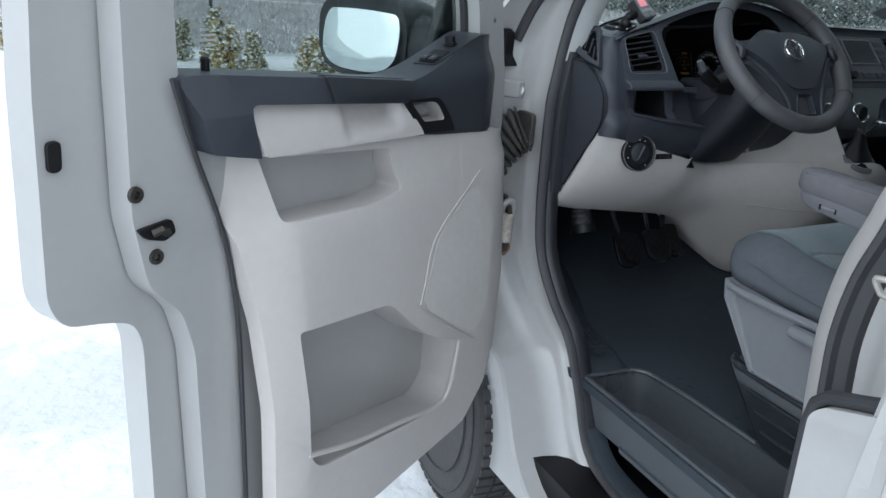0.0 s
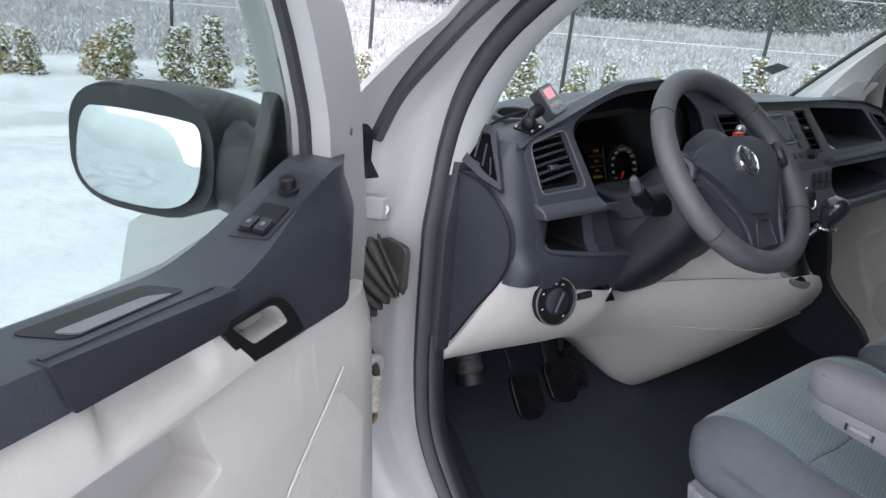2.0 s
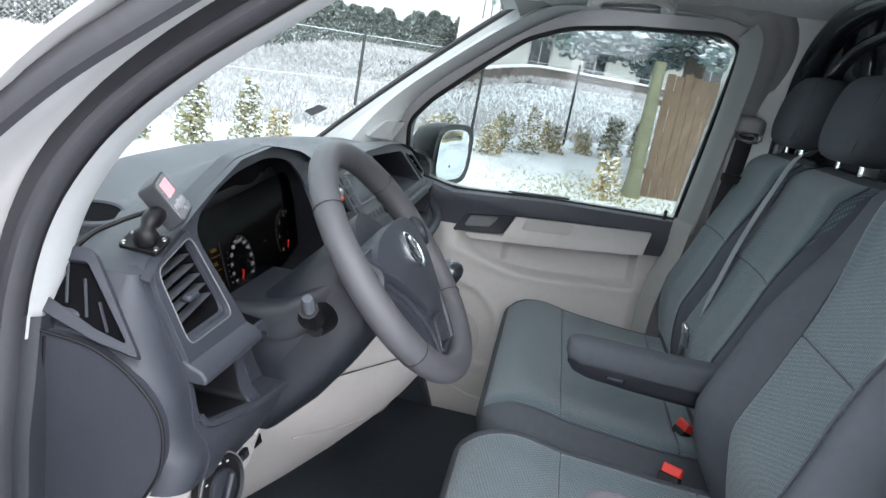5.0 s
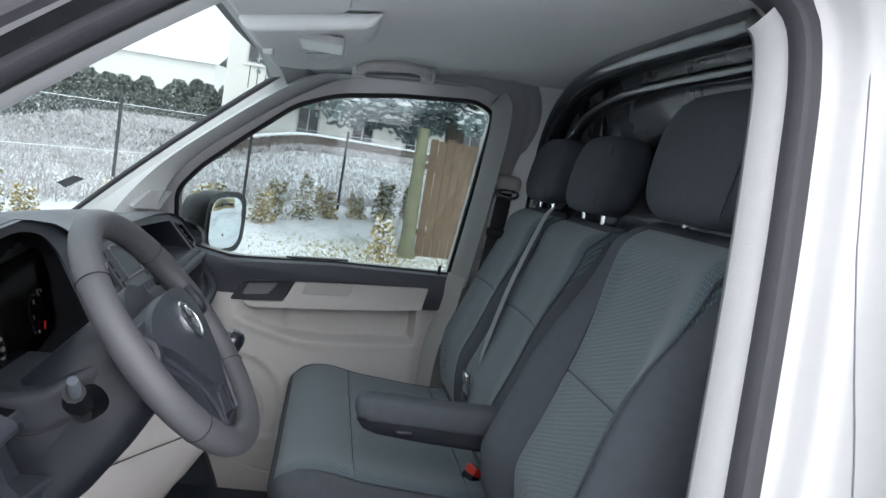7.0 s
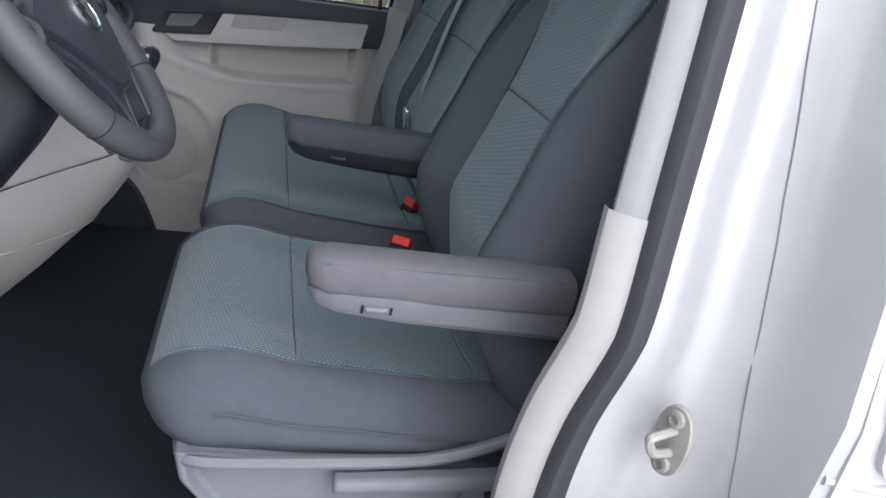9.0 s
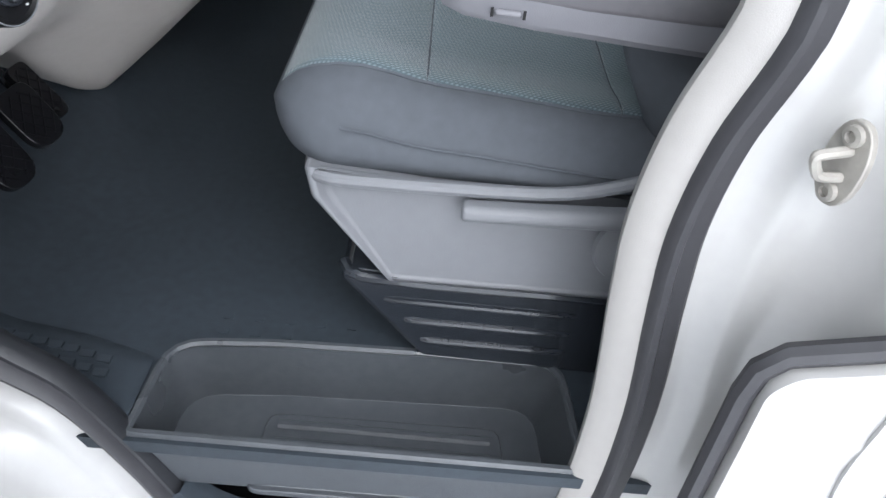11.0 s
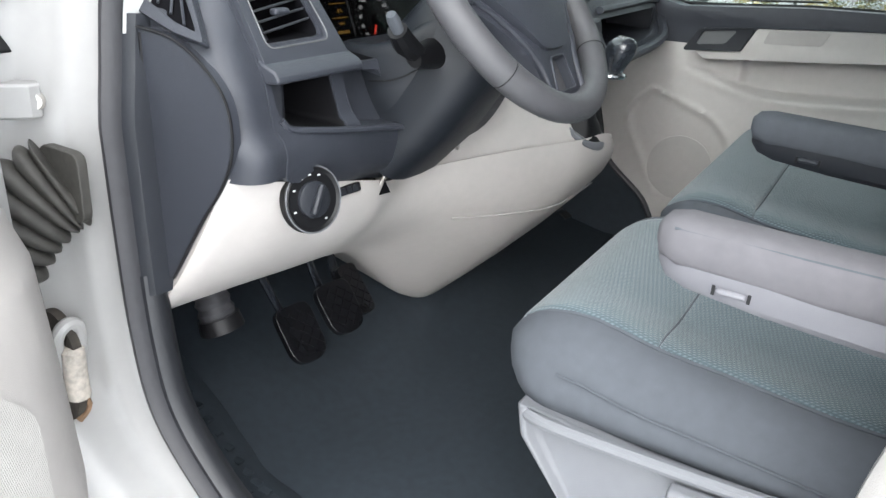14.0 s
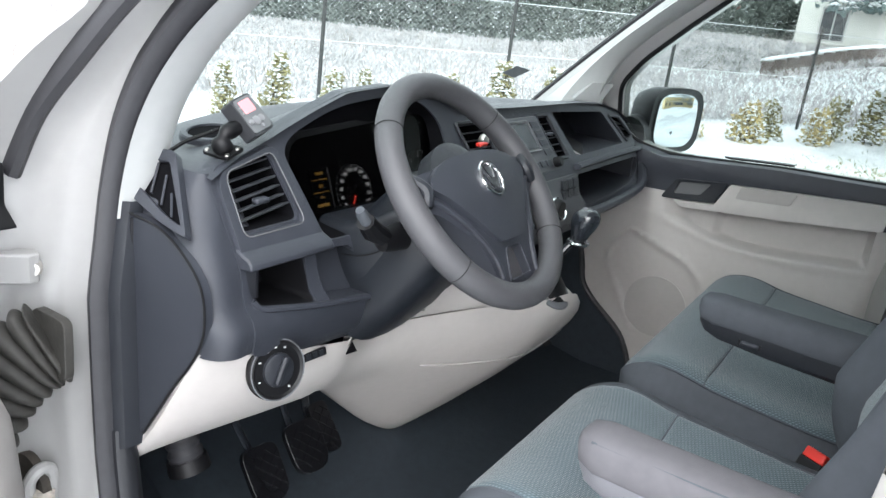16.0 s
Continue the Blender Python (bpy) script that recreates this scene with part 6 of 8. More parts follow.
part("rim", tube([W(RIM_R * math.cos(q), RIM_R * math.sin(q), 0) for q in (2 * math.pi * j / 96 for j in range(96))], [GRIP_R + 0.0012 * max(0, math.cos(2 * (2 * math.pi * j / 96 - 0.35))) for j in range(96)], 18, True), WHEELSKIN, sw, "grey leatherette rim")
for a in (38, 142, 216, 324):
    q = radians(a)
    c = W(RIM_R * math.cos(q), RIM_R * math.sin(q), 0)
    e1 = WM.to_3x3() @ Vector((math.cos(q), math.sin(q), 0))
    e2 = WM.to_3x3() @ Vector((0, 0, 1))
    part("seam", tube([c + e1 * (GRIP_R + 0.0009) * math.cos(p) + e2 * (GRIP_R + 0.0009) * math.sin(p) for p in (2 * math.pi * j / 24 for j in range(24))], 0.0007, 5, True), BLACK, sw)
PAD = [tuple(p)[:2] for p in spline([(x, y, 0) for x, y in ((-0.126, 0.010), (-0.112, 0.026), (-0.075, 0.041), (0.0, 0.047), (0.075, 0.041), (0.112, 0.026), (0.126, 0.010), (0.106, -0.010), (0.070, -0.048), (0.042, -0.078), (0.022, -0.087), (-0.022, -0.087), (-0.042, -0.078), (-0.070, -0.048), (-0.106, -0.010))], 4, True)]
def pad(x, y, d):
    return W(x, y, (0.0275 - 0.75 * x * x - 1.1 * y * y + 0.05 * min(0, y + 0.02)) if d == 0 else -0.030)
part("airbag_pad", plate(PAD, [], pad, 0.055, steps(-0.126, 0.126, 12), steps(-0.087, 0.047, 9)), DASH, sw, "slate padded hub cover", bevel=0.009, segs=4)
DISH = rounded([(-0.158, 0.030), (-0.160, -0.014), (-0.128, -0.024), (-0.090, -0.064), (-0.062, -0.112), (-0.058, -0.155), (0.058, -0.155), (0.062, -0.112), (0.090, -0.064), (0.128, -0.024), (0.160, -0.014), (0.158, 0.030), (0.10, 0.036), (-0.10, 0.036)], [0.012, 0.010, 0.03, 0.05, 0.03, 0.012, 0.012, 0.03, 0.05, 0.03, 0.010, 0.012, 0.03, 0.03], 5)
SLOT = rounded([(-0.020, -0.096), (0.020, -0.096), (0.030, -0.140), (-0.030, -0.140)], 0.006, 3)
def dish(x, y, d):
    return W(x, y, 0.012 - 0.30 * x * x - 0.25 * max(0, -y - 0.08) + d)
part("spoke_dish", plate(DISH, [SLOT], dish, 0.024, steps(-0.16, 0.16, 14), steps(-0.155, 0.036, 10)), DASH, sw, "dark moulded spokes", bevel=0.006, segs=3)
part("slot_floor", plate(SLOT, [], lambda x, y, d: dish(x, y, d - 0.013), 0.004), WHEELSKIN, sw)
part("slot_trim", tube([dish(x, y, 0.0005) for x, y in SLOT], 0.0018, 8, True), DASH, sw)
for s in (-1, 1):
    part("spoke_ridge", tube(spline([dish(s * x, y, 0.001) for x, y in ((0.150, -0.004), (0.120, -0.012), (0.083, -0.055), (0.054, -0.105), (0.048, -0.148))], 6), 0.0042, 8), DASH, sw)
    part("thumb_rest", tube(spline([W(s * x, y, z) for x, y, z in ((0.152, 0.030, 0.008), (0.140, 0.008, 0.013), (0.147, -0.012, 0.008))], 5), [0.007 + 0.003 * math.sin(math.pi * j / 10) for j in range(11)], 10), DASH2, sw)
part("hub_back", lathe([(0.050, -0.06), (0.078, -0.04), (0.080, -0.012), (0.055, 0.0)], WM, 28), DASH2, sw)
EC = WM @ Matrix.Translation((0, 0.0, 0.0255))
em = part("emblem", lathe([(0.0275, 0.0), (0.0275, 0.004), (0.026, 0.0055), (0.0232, 0.0055), (0.0222, 0.003), (0.001, 0.003)], EC, 40), CHROME, sw, "round chrome badge")
part("badge_field", lathe([(0.0220, 0.0), (0.0220, 0.0036), (0.001, 0.0036)], EC, 32), DASH2, em)
for x0, y0, x1, y1 in ((-0.0115, 0.018, -0.0035, 0.0), (0.0115, 0.018, 0.0035, 0.0), (-0.019, 0.008, -0.0085, -0.016), (0.019, 0.008, 0.0085, -0.016)):
    part("badge_bar", tube([EC @ Vector((x0, y0, 0.0045)), EC @ Vector((x1, y1, 0.0045))], 0.0021, 6), CHROME, em)

# ---- gear lever ----
gear = thing("gear_lever", "black gear lever with gaiter on the console", "gear lever")
GB = Vector((-0.056, -0.858, 1.100))
part("gaiter_plate", plate([(0.050 * math.cos(q), 0.046 * math.sin(q)) for q in (2 * math.pi * j / 32 for j in range(32))], [[(0.043 * math.cos(q), 0.038 * math.sin(q)) for q in (2 * math.pi * j / 32 for j in range(32))]], lambda a, b, d: GB + Vector((a, -0.012 + b * 0.85, 0.006 - b * -0.55 + d)), 0.012), SEATBASE, gear, "satin silver gaiter surround", bevel=0.003)
part("gaiter", loft([[GB + Vector((k * (0.042 + 0.003 * math.sin(5 * q)) * math.cos(q) - off, -0.012 + k * 0.034 * math.sin(q) - off * 0.2, h + k * 0.02 * math.sin(q))) for q in (2 * math.pi * j / 24 for j in range(24))] for k, h, off in ((1.0, 0.004, 0), (0.8, 0.022, 0.004), (0.6, 0.032, 0.008), (0.42, 0.052, 0.014), (0.30, 0.07, 0.018))]), BLACK, gear, "black wrinkled gaiter")
part("lever", tube([GB + Vector((-0.015, -0.01, 0.05)), Vector((-0.043, -0.905, 1.215))], 0.007, 10), GLOSSBLACK, gear)
part("knob", loft([[Vector((-0.046 + r * math.cos(q), -0.905 - 0.012 * t + r * 1.05 * math.sin(q), 1.202 + 0.062 * t)) for q in (2 * math.pi * j / 24 for j in range(24))] for t, r in ((0, 0.012), (0.06, 0.0145), (0.22, 0.017), (0.42, 0.0215), (0.62, 0.0245), (0.80, 0.0235), (0.92, 0.0185), (0.98, 0.012), (1.0, 0.005))]), GLOSSBLACK, gear, "glossy black gear knob", angle=70)
part("knob_badge", lathe([(0.0125, -0.001), (0.0122, 0.0015), (0.001, 0.002)], Matrix.Translation((-0.046, -0.9165, 1.2615)) @ pose(0, 0, 0, 10, 0, 0), 20), BUTTONGREY, gear, "grey shift pattern disc")
part("knob_collar", tube([Vector((-0.043 + 0.018 * math.cos(q), -0.905 + 0.018 * math.sin(q), 1.198)) for q in (2 * math.pi * j / 20 for j in range(20))], 0.004, 6, True), CHROME, gear)

# ---- pedals ----
PEDALRUBBER = mat("worn_black_pedal_rubber", (0.004, 0.004, 0.005), 0.28, var=0.2, spec=0.4)
def pedal(name, c, w, h, tip, label, arm):
    e = thing(name, label, "pedal")
    m = Matrix.Translation(c) @ pose(0, 0, 0, tip, 0, -8)
    pl = part("pad", plate(rounded([(-w, -h), (w, -h), (w * 1.05, h), (-w * 1.05, h)], [min(w, h) * 1.1, min(w, h) * 1.1, min(w, h) * 0.6, min(w, h) * 0.6], 6), [], lambda a, b, d: m @ Vector((a, b, 0.012 + d + 0.15 * b * b)), 0.012, (), steps(-h, h, 5)), PEDALRUBBER, e, bevel=0.003)
    ribs = bmesh.new()
    for i in range(-4, 5):
        for s in (-1, 1):
            pts = []
            for k in range(9):
                x = -w + 2 * w * k / 8
                y = i * 0.022 + s * x * 0.9
                if abs(y) < h * 0.86 - 0.3 * abs(x):
                    pts.append(m @ Vector((x * 0.92, y, 0.013 + 0.15 * y * y)))
            if len(pts) > 1:
                tube(pts, 0.0014, 5, False, ribs)
    part("grip_ribs", ribs, PEDALRUBBER, pl)
    part("arm", tube(spline([m @ Vector((0, h * 0.5, -0.005)), m @ Vector((0, h * 1.1, -0.02)), Vector(arm)], 6), 0.008, 8, flat=0.7), GLOSSBLACK, e)
    return e
pedal("clutch_pedal", (-0.518, -0.612, 0.802), 0.034, 0.048, 52, "black rubber clutch pedal with diamond grip", (-0.60, -0.55, 1.02))
pedal("brake_pedal", (-0.414, -0.608, 0.804), 0.036, 0.046, 50, "black rubber brake pedal with diamond grip", (-0.47, -0.54, 1.02))
pedal("accelerator_pedal", (-0.346, -0.590, 0.806), 0.020, 0.048, 46, "black ribbed accelerator pedal", (-0.25, -0.42, 0.98))
fr = thing("foot_rest", "dark rubber sleeve beside the clutch pedal", "foot rest")
part("sleeve", tube(spline([(-0.64, -0.52, 0.98), (-0.64, -0.535, 0.94), (-0.638, -0.55, 0.90), (-0.637, -0.565, 0.862)], 6), [0.022] * 3 + [0.024, 0.021, 0.025, 0.021, 0.025, 0.021, 0.025, 0.022, 0.026, 0.023, 0.027, 0.024, 0.028, 0.026, 0.03, 0.03], 12), RUBBER, fr)
part("cuff", tube([(-0.637, -0.562, 0.870), (-0.636, -0.570, 0.850)], [0.031, 0.033], 14), BLACK, fr)

# ---- heater control on the dashboard with cable ----
BUTTON = mat("pale_button", (0.24, 0.24, 0.25), 0.5)
dev = thing("heater_timer", "grey handset with a pink screen on a ball mount", "handset")
DM = Matrix(((0.94, -0.322, 0.11, -0.627), (0.292, 0.598, -0.746, -0.647), (0.175, 0.733, 0.657, 1.413), (0, 0, 0, 1))) @ Matrix.Diagonal((0.675, 0.56, 0.70, 1))
BASE = Matrix(((0, 0.93, -0.37, -0.667), (-1, 0, 0, -0.649), (0, 0.37, 0.93, 1.3745), (0, 0, 0, 1))) @ Matrix.Diagonal((0.575, 0.70, 0.6, 1))
part("case", plate(rounded([(-0.034, -0.052), (0.034, -0.052), (0.040, -0.038), (0.034, 0.046), (-0.034, 0.046)], 0.010, 4), [], lambda a, b, d: DM @ Vector((a, b, 0.013 + d)), 0.028), CASEGREY, dev, bevel=0.004, segs=3)
part("face", plate(rounded([(-0.032, -0.046), (0.030, -0.046), (0.035, -0.036), (0.030, 0.041), (-0.030, 0.041)], 0.010, 4), [], lambda a, b, d: DM @ Vector((a, b, 0.0155 + d)), 0.004), DEVFACE, dev, "mid grey face", bevel=0.002)
part("screen", plate(quad(-0.020, 0.018, 0.002, 0.034, 0.002), [], lambda a, b, d: DM @ Vector((a, b, 0.0165 + d)), 0.002), PINKLCD, dev, "pink lit screen")
for a, b, r in ((-0.004, -0.020, 0.011), (0.014, -0.020, 0.009), (-0.022, -0.018, 0.006), (0.004, -0.036, 0.004), (-0.026, 0.02, 0.002), (-0.026, 0.006, 0.002), (0.026, 0.03, 0.002)):
    part("button", lathe([(r, 0.0), (r, 0.0025), (r * 0.8, 0.0035), (0.0005, 0.0035)], DM @ Matrix.Translation((a, b, 0.015)), 18), BUTTON, dev)
part("ball_neck", tube(spline([(-0.668, -0.650, 1.374), (-0.671, -0.653, 1.385), (-0.664, -0.652, 1.396), (-0.640, -0.650, 1.402)], 5), [0.0115, 0.0125, 0.013, 0.0135, 0.0135, 0.013, 0.011, 0.0085, 0.008, 0.009, 0.0105, 0.011, 0.011, 0.010, 0.009, 0.009], 14), BLACK, dev)
bp = part("base_plate", plate(rounded([(-0.04, -0.022), (0.04, -0.022), (0.04, 0.022), (-0.04, 0.022)], 0.008), [], lambda a, b, d: BASE @ Vector((a, b, d)), 0.007), BLACK, dev, bevel=0.002)
for a, b in ((-0.032, 0.012), (0.032, 0.012), (-0.032, -0.014), (0.032, -0.014)):
    part("screw", lathe([(0.005, 0), (0.004, 0.003), (0.001, 0.002)], BASE @ Matrix.Translation((a, b, 0)), 10), STEEL, bp)
part("cable", tube(spline([(-0.645, -0.640, 1.402), (-0.660, -0.615, 1.388), (-0.690, -0.598, 1.373), (-0.732, -0.592, 1.344), (-0.758, -0.586, 1.308), (-0.764, -0.585, 1.296)], 8), 0.0030, 6), BLACK, dev, "thin black cable")
cup = thing("dash_cup_recess", "oval cup recess in the dashboard top", "cup holder")
CUPM = Matrix.Translation((-0.585, -0.538, 1.3685)) @ pose(0, 0, 0, 5, -5, 0) @ Matrix.Diagonal((1.1, 0.85, 1, 1))
part("rim", lathe([(0.046, -0.006), (0.045, 0.001), (0.043, 0.003), (0.036, 0.0035), (0.034, 0.001), (0.034, -0.006)], CUPM, 36), DASH, cup)
# shallow near-black disc, the shade of a deep well as colour
part("well", lathe([(0.0345, 0.0005), (0.030, -0.002), (0.001, -0.003)], CUPM, 36), SHADEBLACK, cup)

# ---- seats ----
def soft(t):
    t = max(0, min(1, t))
    return t * t * (3 - 2 * t)


EDGED = [0, 0.012] + [k / 30 for k in range(1, 30)] + [0.988, 1]
EDGEY = [0, 0.015] + [k / 18 for k in range(1, 18)] + [0.985, 1]


def seat_cushion(x0, x1, yf_, yb, ztop, zlow, bolster, name, parent, middles):
    """A cushion with a domed top, rounded front and, where given, raised sides. middles: spans of the ribbed middle cloth."""
    def top(x, y):
        s = (x - x0) / (x1 - x0)
        edge = min(s, 1 - s) * (x1 - x0)
        z = ztop + bolster * (soft((0.15 - edge) / 0.09)) * soft((yf_ - y) / 0.16)
        z -= 0.050 * (1 - math.sqrt(1 - max(0, 1 - (yf_ - y) / 0.06) ** 2))
        z += 0.020 * math.exp(-((yf_ - 0.09 - y) / 0.07) ** 2) - 0.012 * soft((-1.20 - y) / 0.2)
        z -= 0.040 * max(0, 1 - edge / 0.06) ** 2.2
        return z
    rows = []
    ny = 26
    for j in range(ny + 1):
        y = yf_ + (yb - yf_) * (j / ny) ** 1.7
        pull = 0.075 * (1 - math.sqrt(1 - max(0, 1 - (yf_ - y) / 0.075) ** 2))
        bulge = lambda k: 0.016 * math.sin(k * math.pi)
        row = []
        a, b = x0 + pull, x1 - pull
        zl = zlow + 0.012 * max(0, 1 - (yf_ - y) / 0.06)
        zt = top(a, y)
        for k in (0.0, 0.2, 0.45, 0.7, 0.9):
            row.append((a - bulge(k) + 0.02 * (k < 0.1), y - 0.018 * (1 - k) * max(0, 1 - (yf_ - y) / 0.2), zl + (zt - zl) * k))
        for i in range(25):
            x = a + (b - a) * i / 24
            row.append((x, y, top(x, y)))
        for k in (0.9, 0.7, 0.45, 0.2, 0.0):
            row.append((b + bulge(k) - 0.02 * (k < 0.1), y - 0.018 * (1 - k) * max(0, 1 - (yf_ - y) / 0.2), zl + (zt - zl) * k))
        rows.append(row)
    cu = part(name, loft(rows), SEATSIDE, parent, "plain grey cloth seat cushion", angle=60)
    for m0, m1 in middles:
        for k, (ya, yb2) in enumerate(((yf_ - 0.012, -1.1725), (-1.1735, -1.4075), (-1.4085, yb + 0.01))):
            rows = []
            for j, tj in enumerate(EDGEY):
                y = ya + (yb2 - ya) * tj
                inset = 0.018 * max(0, 1 - (yf_ - y) / 0.12) ** 2
                rows.append([(x, y, top(x, y) + 0.003 - 0.0036 * (i in (0, len(EDGED) - 1) or j in (0, len(EDGEY) - 1))) for i, x in enumerate([m0 + inset + (m1 - m0 - 2 * inset) * q for q in EDGED])])
            bm = loft(rows, False, False)
            part("middle_panel", bm, SEATMID, cu, "ribbed slate cloth seat middle", angle=60)
        for xm in (m0, m1):
            part("stitch_seam", tube([(xm + 0.018 * max(0, 1 - (yf_ - y) / 0.12) ** 2 * (1 if xm == m0 else -1), y, top(xm, y) + 0.001) for y in [yf_ - 0.02 - 0.03 * k for k in range(15)]], 0.0022, 5), SEATSIDE, cu)
    side = [(x0 - 0.0150, y, zlow + (top(x0, y) - zlow) * lerp([(-1.40, 0.74), (-1.12, 0.80), (-1.0, 0.9)], y)) for y in [yf_ - 0.09 - 0.028 * k for k in range(14)]]
    part("side_seam", tube(side, 0.0016, 5), SEATSIDE, cu)
    return cu, top


def seat_back(x0, x1, z0, z1, front, bolster, name, parent, middles, thick=0.12, taper=0.035):
    """front: table of (height, y of the front face)."""
    def face(x, z):
        t = (z - z0) / (z1 - z0)
        ins = taper * soft((t - 0.35) / 0.65)
        a, b = x0 + ins, x1 - ins
        edge = min(x - a, b - x)
        y = lerp(front, z) + bolster * soft((0.13 - edge) / 0.09) * (1 - 0.75 * soft((t - 0.55) / 0.4)) * soft(0.15 + t / 0.3)
        y -= 0.055 * max(0, 1 - edge / 0.05) ** 2.2
        y -= 0.06 * max(0, 1 - (z1 - z) / 0.05) ** 2.2
        y += 0.012 * math.exp(-((t - 0.30) / 0.16) ** 2)
        return y
    rows = []
    nz = 44
    for j in range(nz + 1):
        z = z0 + (z1 - z0) * j / nz
        t = j / nz
        ins = taper * soft((t - 0.35) / 0.65) + 0.035 * max(0, 1 - (z1 - z) / 0.05) ** 2
        a, b = x0 + ins, x1 - ins
        yr = lerp(front, z) - thick + 0.05 * max(0, 1 - (z1 - z) / 0.06) ** 2
        row = [(a + 0.03, yr, z), (a + 0.004, yr + 0.02, z), (a - 0.006, (yr + face(a, z)) / 2, z)]
        row += [(a + (b - a) * i / 48, face(a + (b - a) * i / 48, z), z) for i in range(49)]
        row += [(b + 0.006, (yr + face(b, z)) / 2, z), (b - 0.004, yr + 0.02, z), (b - 0.03, yr, z)]
        rows.append(row)
    bk = part(name, loft(rows), SEATSIDE, parent, "plain grey cloth seat backrest", angle=60)
    for m0, m1 in middles:
        for za, zb in ((z0 + 0.05, 1.3175), (1.3185, z1 - 0.012)):
            rows = []
            for j, tj in enumerate(EDGEY):
                z = za + (zb - za) * tj
                t = (z - z0) / (z1 - z0)
                sh = 0.5 * taper * soft((t - 0.35) / 0.65) - 0.03 * soft((t - 0.62) / 0.3)
                a, b = m0 + sh, m1 - sh
                rows.append([(a + (b - a) * q, face(a + (b - a) * q, z) + 0.003 - 0.0036 * (i in (0, len(EDGED) - 1) or j in (0, len(EDGEY) - 1)), z) for i, q in enumerate(EDGED)])
            part("middle_panel", loft(rows, False, False), SEATMID, bk, "ribbed slate cloth seat middle", angle=60)
        for s, xm in ((1, m0), (-1, m1)):
            part("stitch_seam", tube([(xm + s * (0.5 * taper * soft((t - 0.35) / 0.65) - 0.03 * soft((t - 0.62) / 0.3)), face(xm, z0 + t * (z1 - z0)) + 0.0015, z0 + t * (z1 - z0)) for t in [0.1 + 0.88 * k / 14 for k in range(15)]], 0.0022, 5), SEATSIDE, bk)
    return bk


def headrest(x0, x1, y0, y1, z0, z1, parent):
    cx, cy, cz = (x0 + x1) / 2, (y0 + y1) / 2, (z0 + z1) / 2
    rows = []
    for j in range(15):
        a = math.pi * j / 14 - math.pi / 2
        k = max(0.02, abs(math.cos(a)) ** 0.38)
        h = math.copysign(abs(math.sin(a)) ** 0.75, math.sin(a))
        z = cz + h * (z1 - z0) / 2
        lean = -0.03 * (h + 1) / 2
        rows.append([(cx + (x1 - x0) / 2 * k * math.copysign(abs(math.cos(q)) ** 0.42, math.cos(q)) * (1 - 0.05 * max(0, h)), cy + lean + (y1 - y0) / 2 * k * math.copysign(abs(math.sin(q)) ** 0.6, math.sin(q)), z) for q in (2 * math.pi * i / 32 for i in range(32))])
    h = part("headrest", loft(rows), SEATSIDE, parent, "dark grey cloth headrest", angle=60)
    for s in (0.25, 0.75):
        x = x0 + (x1 - x0) * s
        part("post", tube([(x, cy - 0.005, z0 - 0.06), (x, cy, z0 + 0.02)], 0.006, 8), CHROME, h)
    part("seam", tube([(x, y1 - 0.010 - 0.03 * (z - z0) / (z1 - z0), z) for x, z in ((x0 + 0.028, z0 + 0.02), (x0 + 0.022, cz), (x0 + 0.03, z1 - 0.02))], 0.0018, 5), SEATSIDE, h)
    return h


def armrest(x, y0, y1, z, parent, m):
    """A padded armrest with a moulded plastic underside."""
    rows, low = [], []
    for k, (t, w, h, dz) in enumerate(((0, 0.012, 0.012, 0.004), (0.02, 0.024, 0.024, 0.002), (0.08, 0.030, 0.031, 0.0), (0.5, 0.032, 0.033, -0.004), (0.9, 0.033, 0.033, -0.004), (1.0, 0.032, 0.032, -0.004))):
        y = y0 + (y1 - y0) * t
        rows.append([(x + w * math.copysign(abs(math.cos(q)) ** 0.6, math.cos(q)), y, z + dz + 0.8 * h * math.copysign(abs(math.sin(q)) ** 0.6, math.sin(q))) for q in (2 * math.pi * j / 20 for j in range(20))])
    for t, w, top, bot in ((0.015, 0.012, -0.018, -0.024), (0.05, 0.022, -0.016, -0.036), (0.12, 0.027, -0.014, -0.043), (0.35, 0.029, -0.014, -0.050), (0.7, 0.029, -0.014, -0.056), (1.0, 0.028, -0.014, -0.060)):
        y = y0 + (y1 - y0) * t
        low.append([(x - w, y, z + top), (x + w, y, z + top), (x + w * 0.96, y, z + bot + 0.008), (x + w * 0.75, y, z + bot), (x - w * 0.75, y, z + bot), (x - w * 0.96, y, z + bot + 0.008)])
    a = part("armrest", loft(rows), m, parent, "grey cloth armrest pad", angle=60)
    part("underside", loft(low), ARMBASE if m is SEATARM else DASH2, a, "moulded grey plastic underside", bevel=0.008, segs=3)
    yb = y0 + (y1 - y0) * 0.26
    part("adjuster", box(x - 0.031, x - 0.022, yb - 0.014, yb + 0.014, z - 0.037, z - 0.030), ARMBASE if m is SEATARM else DASH, a, bevel=0.003)
    for s in (-0.016, 0.016):
        part("adjuster_slot", box(x - 0.029, x - 0.022, yb + s - 0.0015, yb + s + 0.0015, z - 0.038, z - 0.029), BLACK, a)
    part("stitching", tube([(x - 0.026, y0 + (y1 - y0) * t, z + 0.016) for t in (0.06, 0.3, 0.6, 0.95)], 0.0015, 5), SEATSIDE, a)
    return a


ARMBASE = mat("grey_armrest_plastic", (0.125, 0.125, 0.138), 0.5, var=0.05, bump=0.2, bscale=800)
SEATARM = mat("warm_grey_armrest_cloth", (0.108, 0.105, 0.114), 0.95, var=0.1, bump=0.3, bscale=1500, spec=0.15)
driver_seat = thing("driver_seat", "grey cloth driver seat with two armrests", "seat")
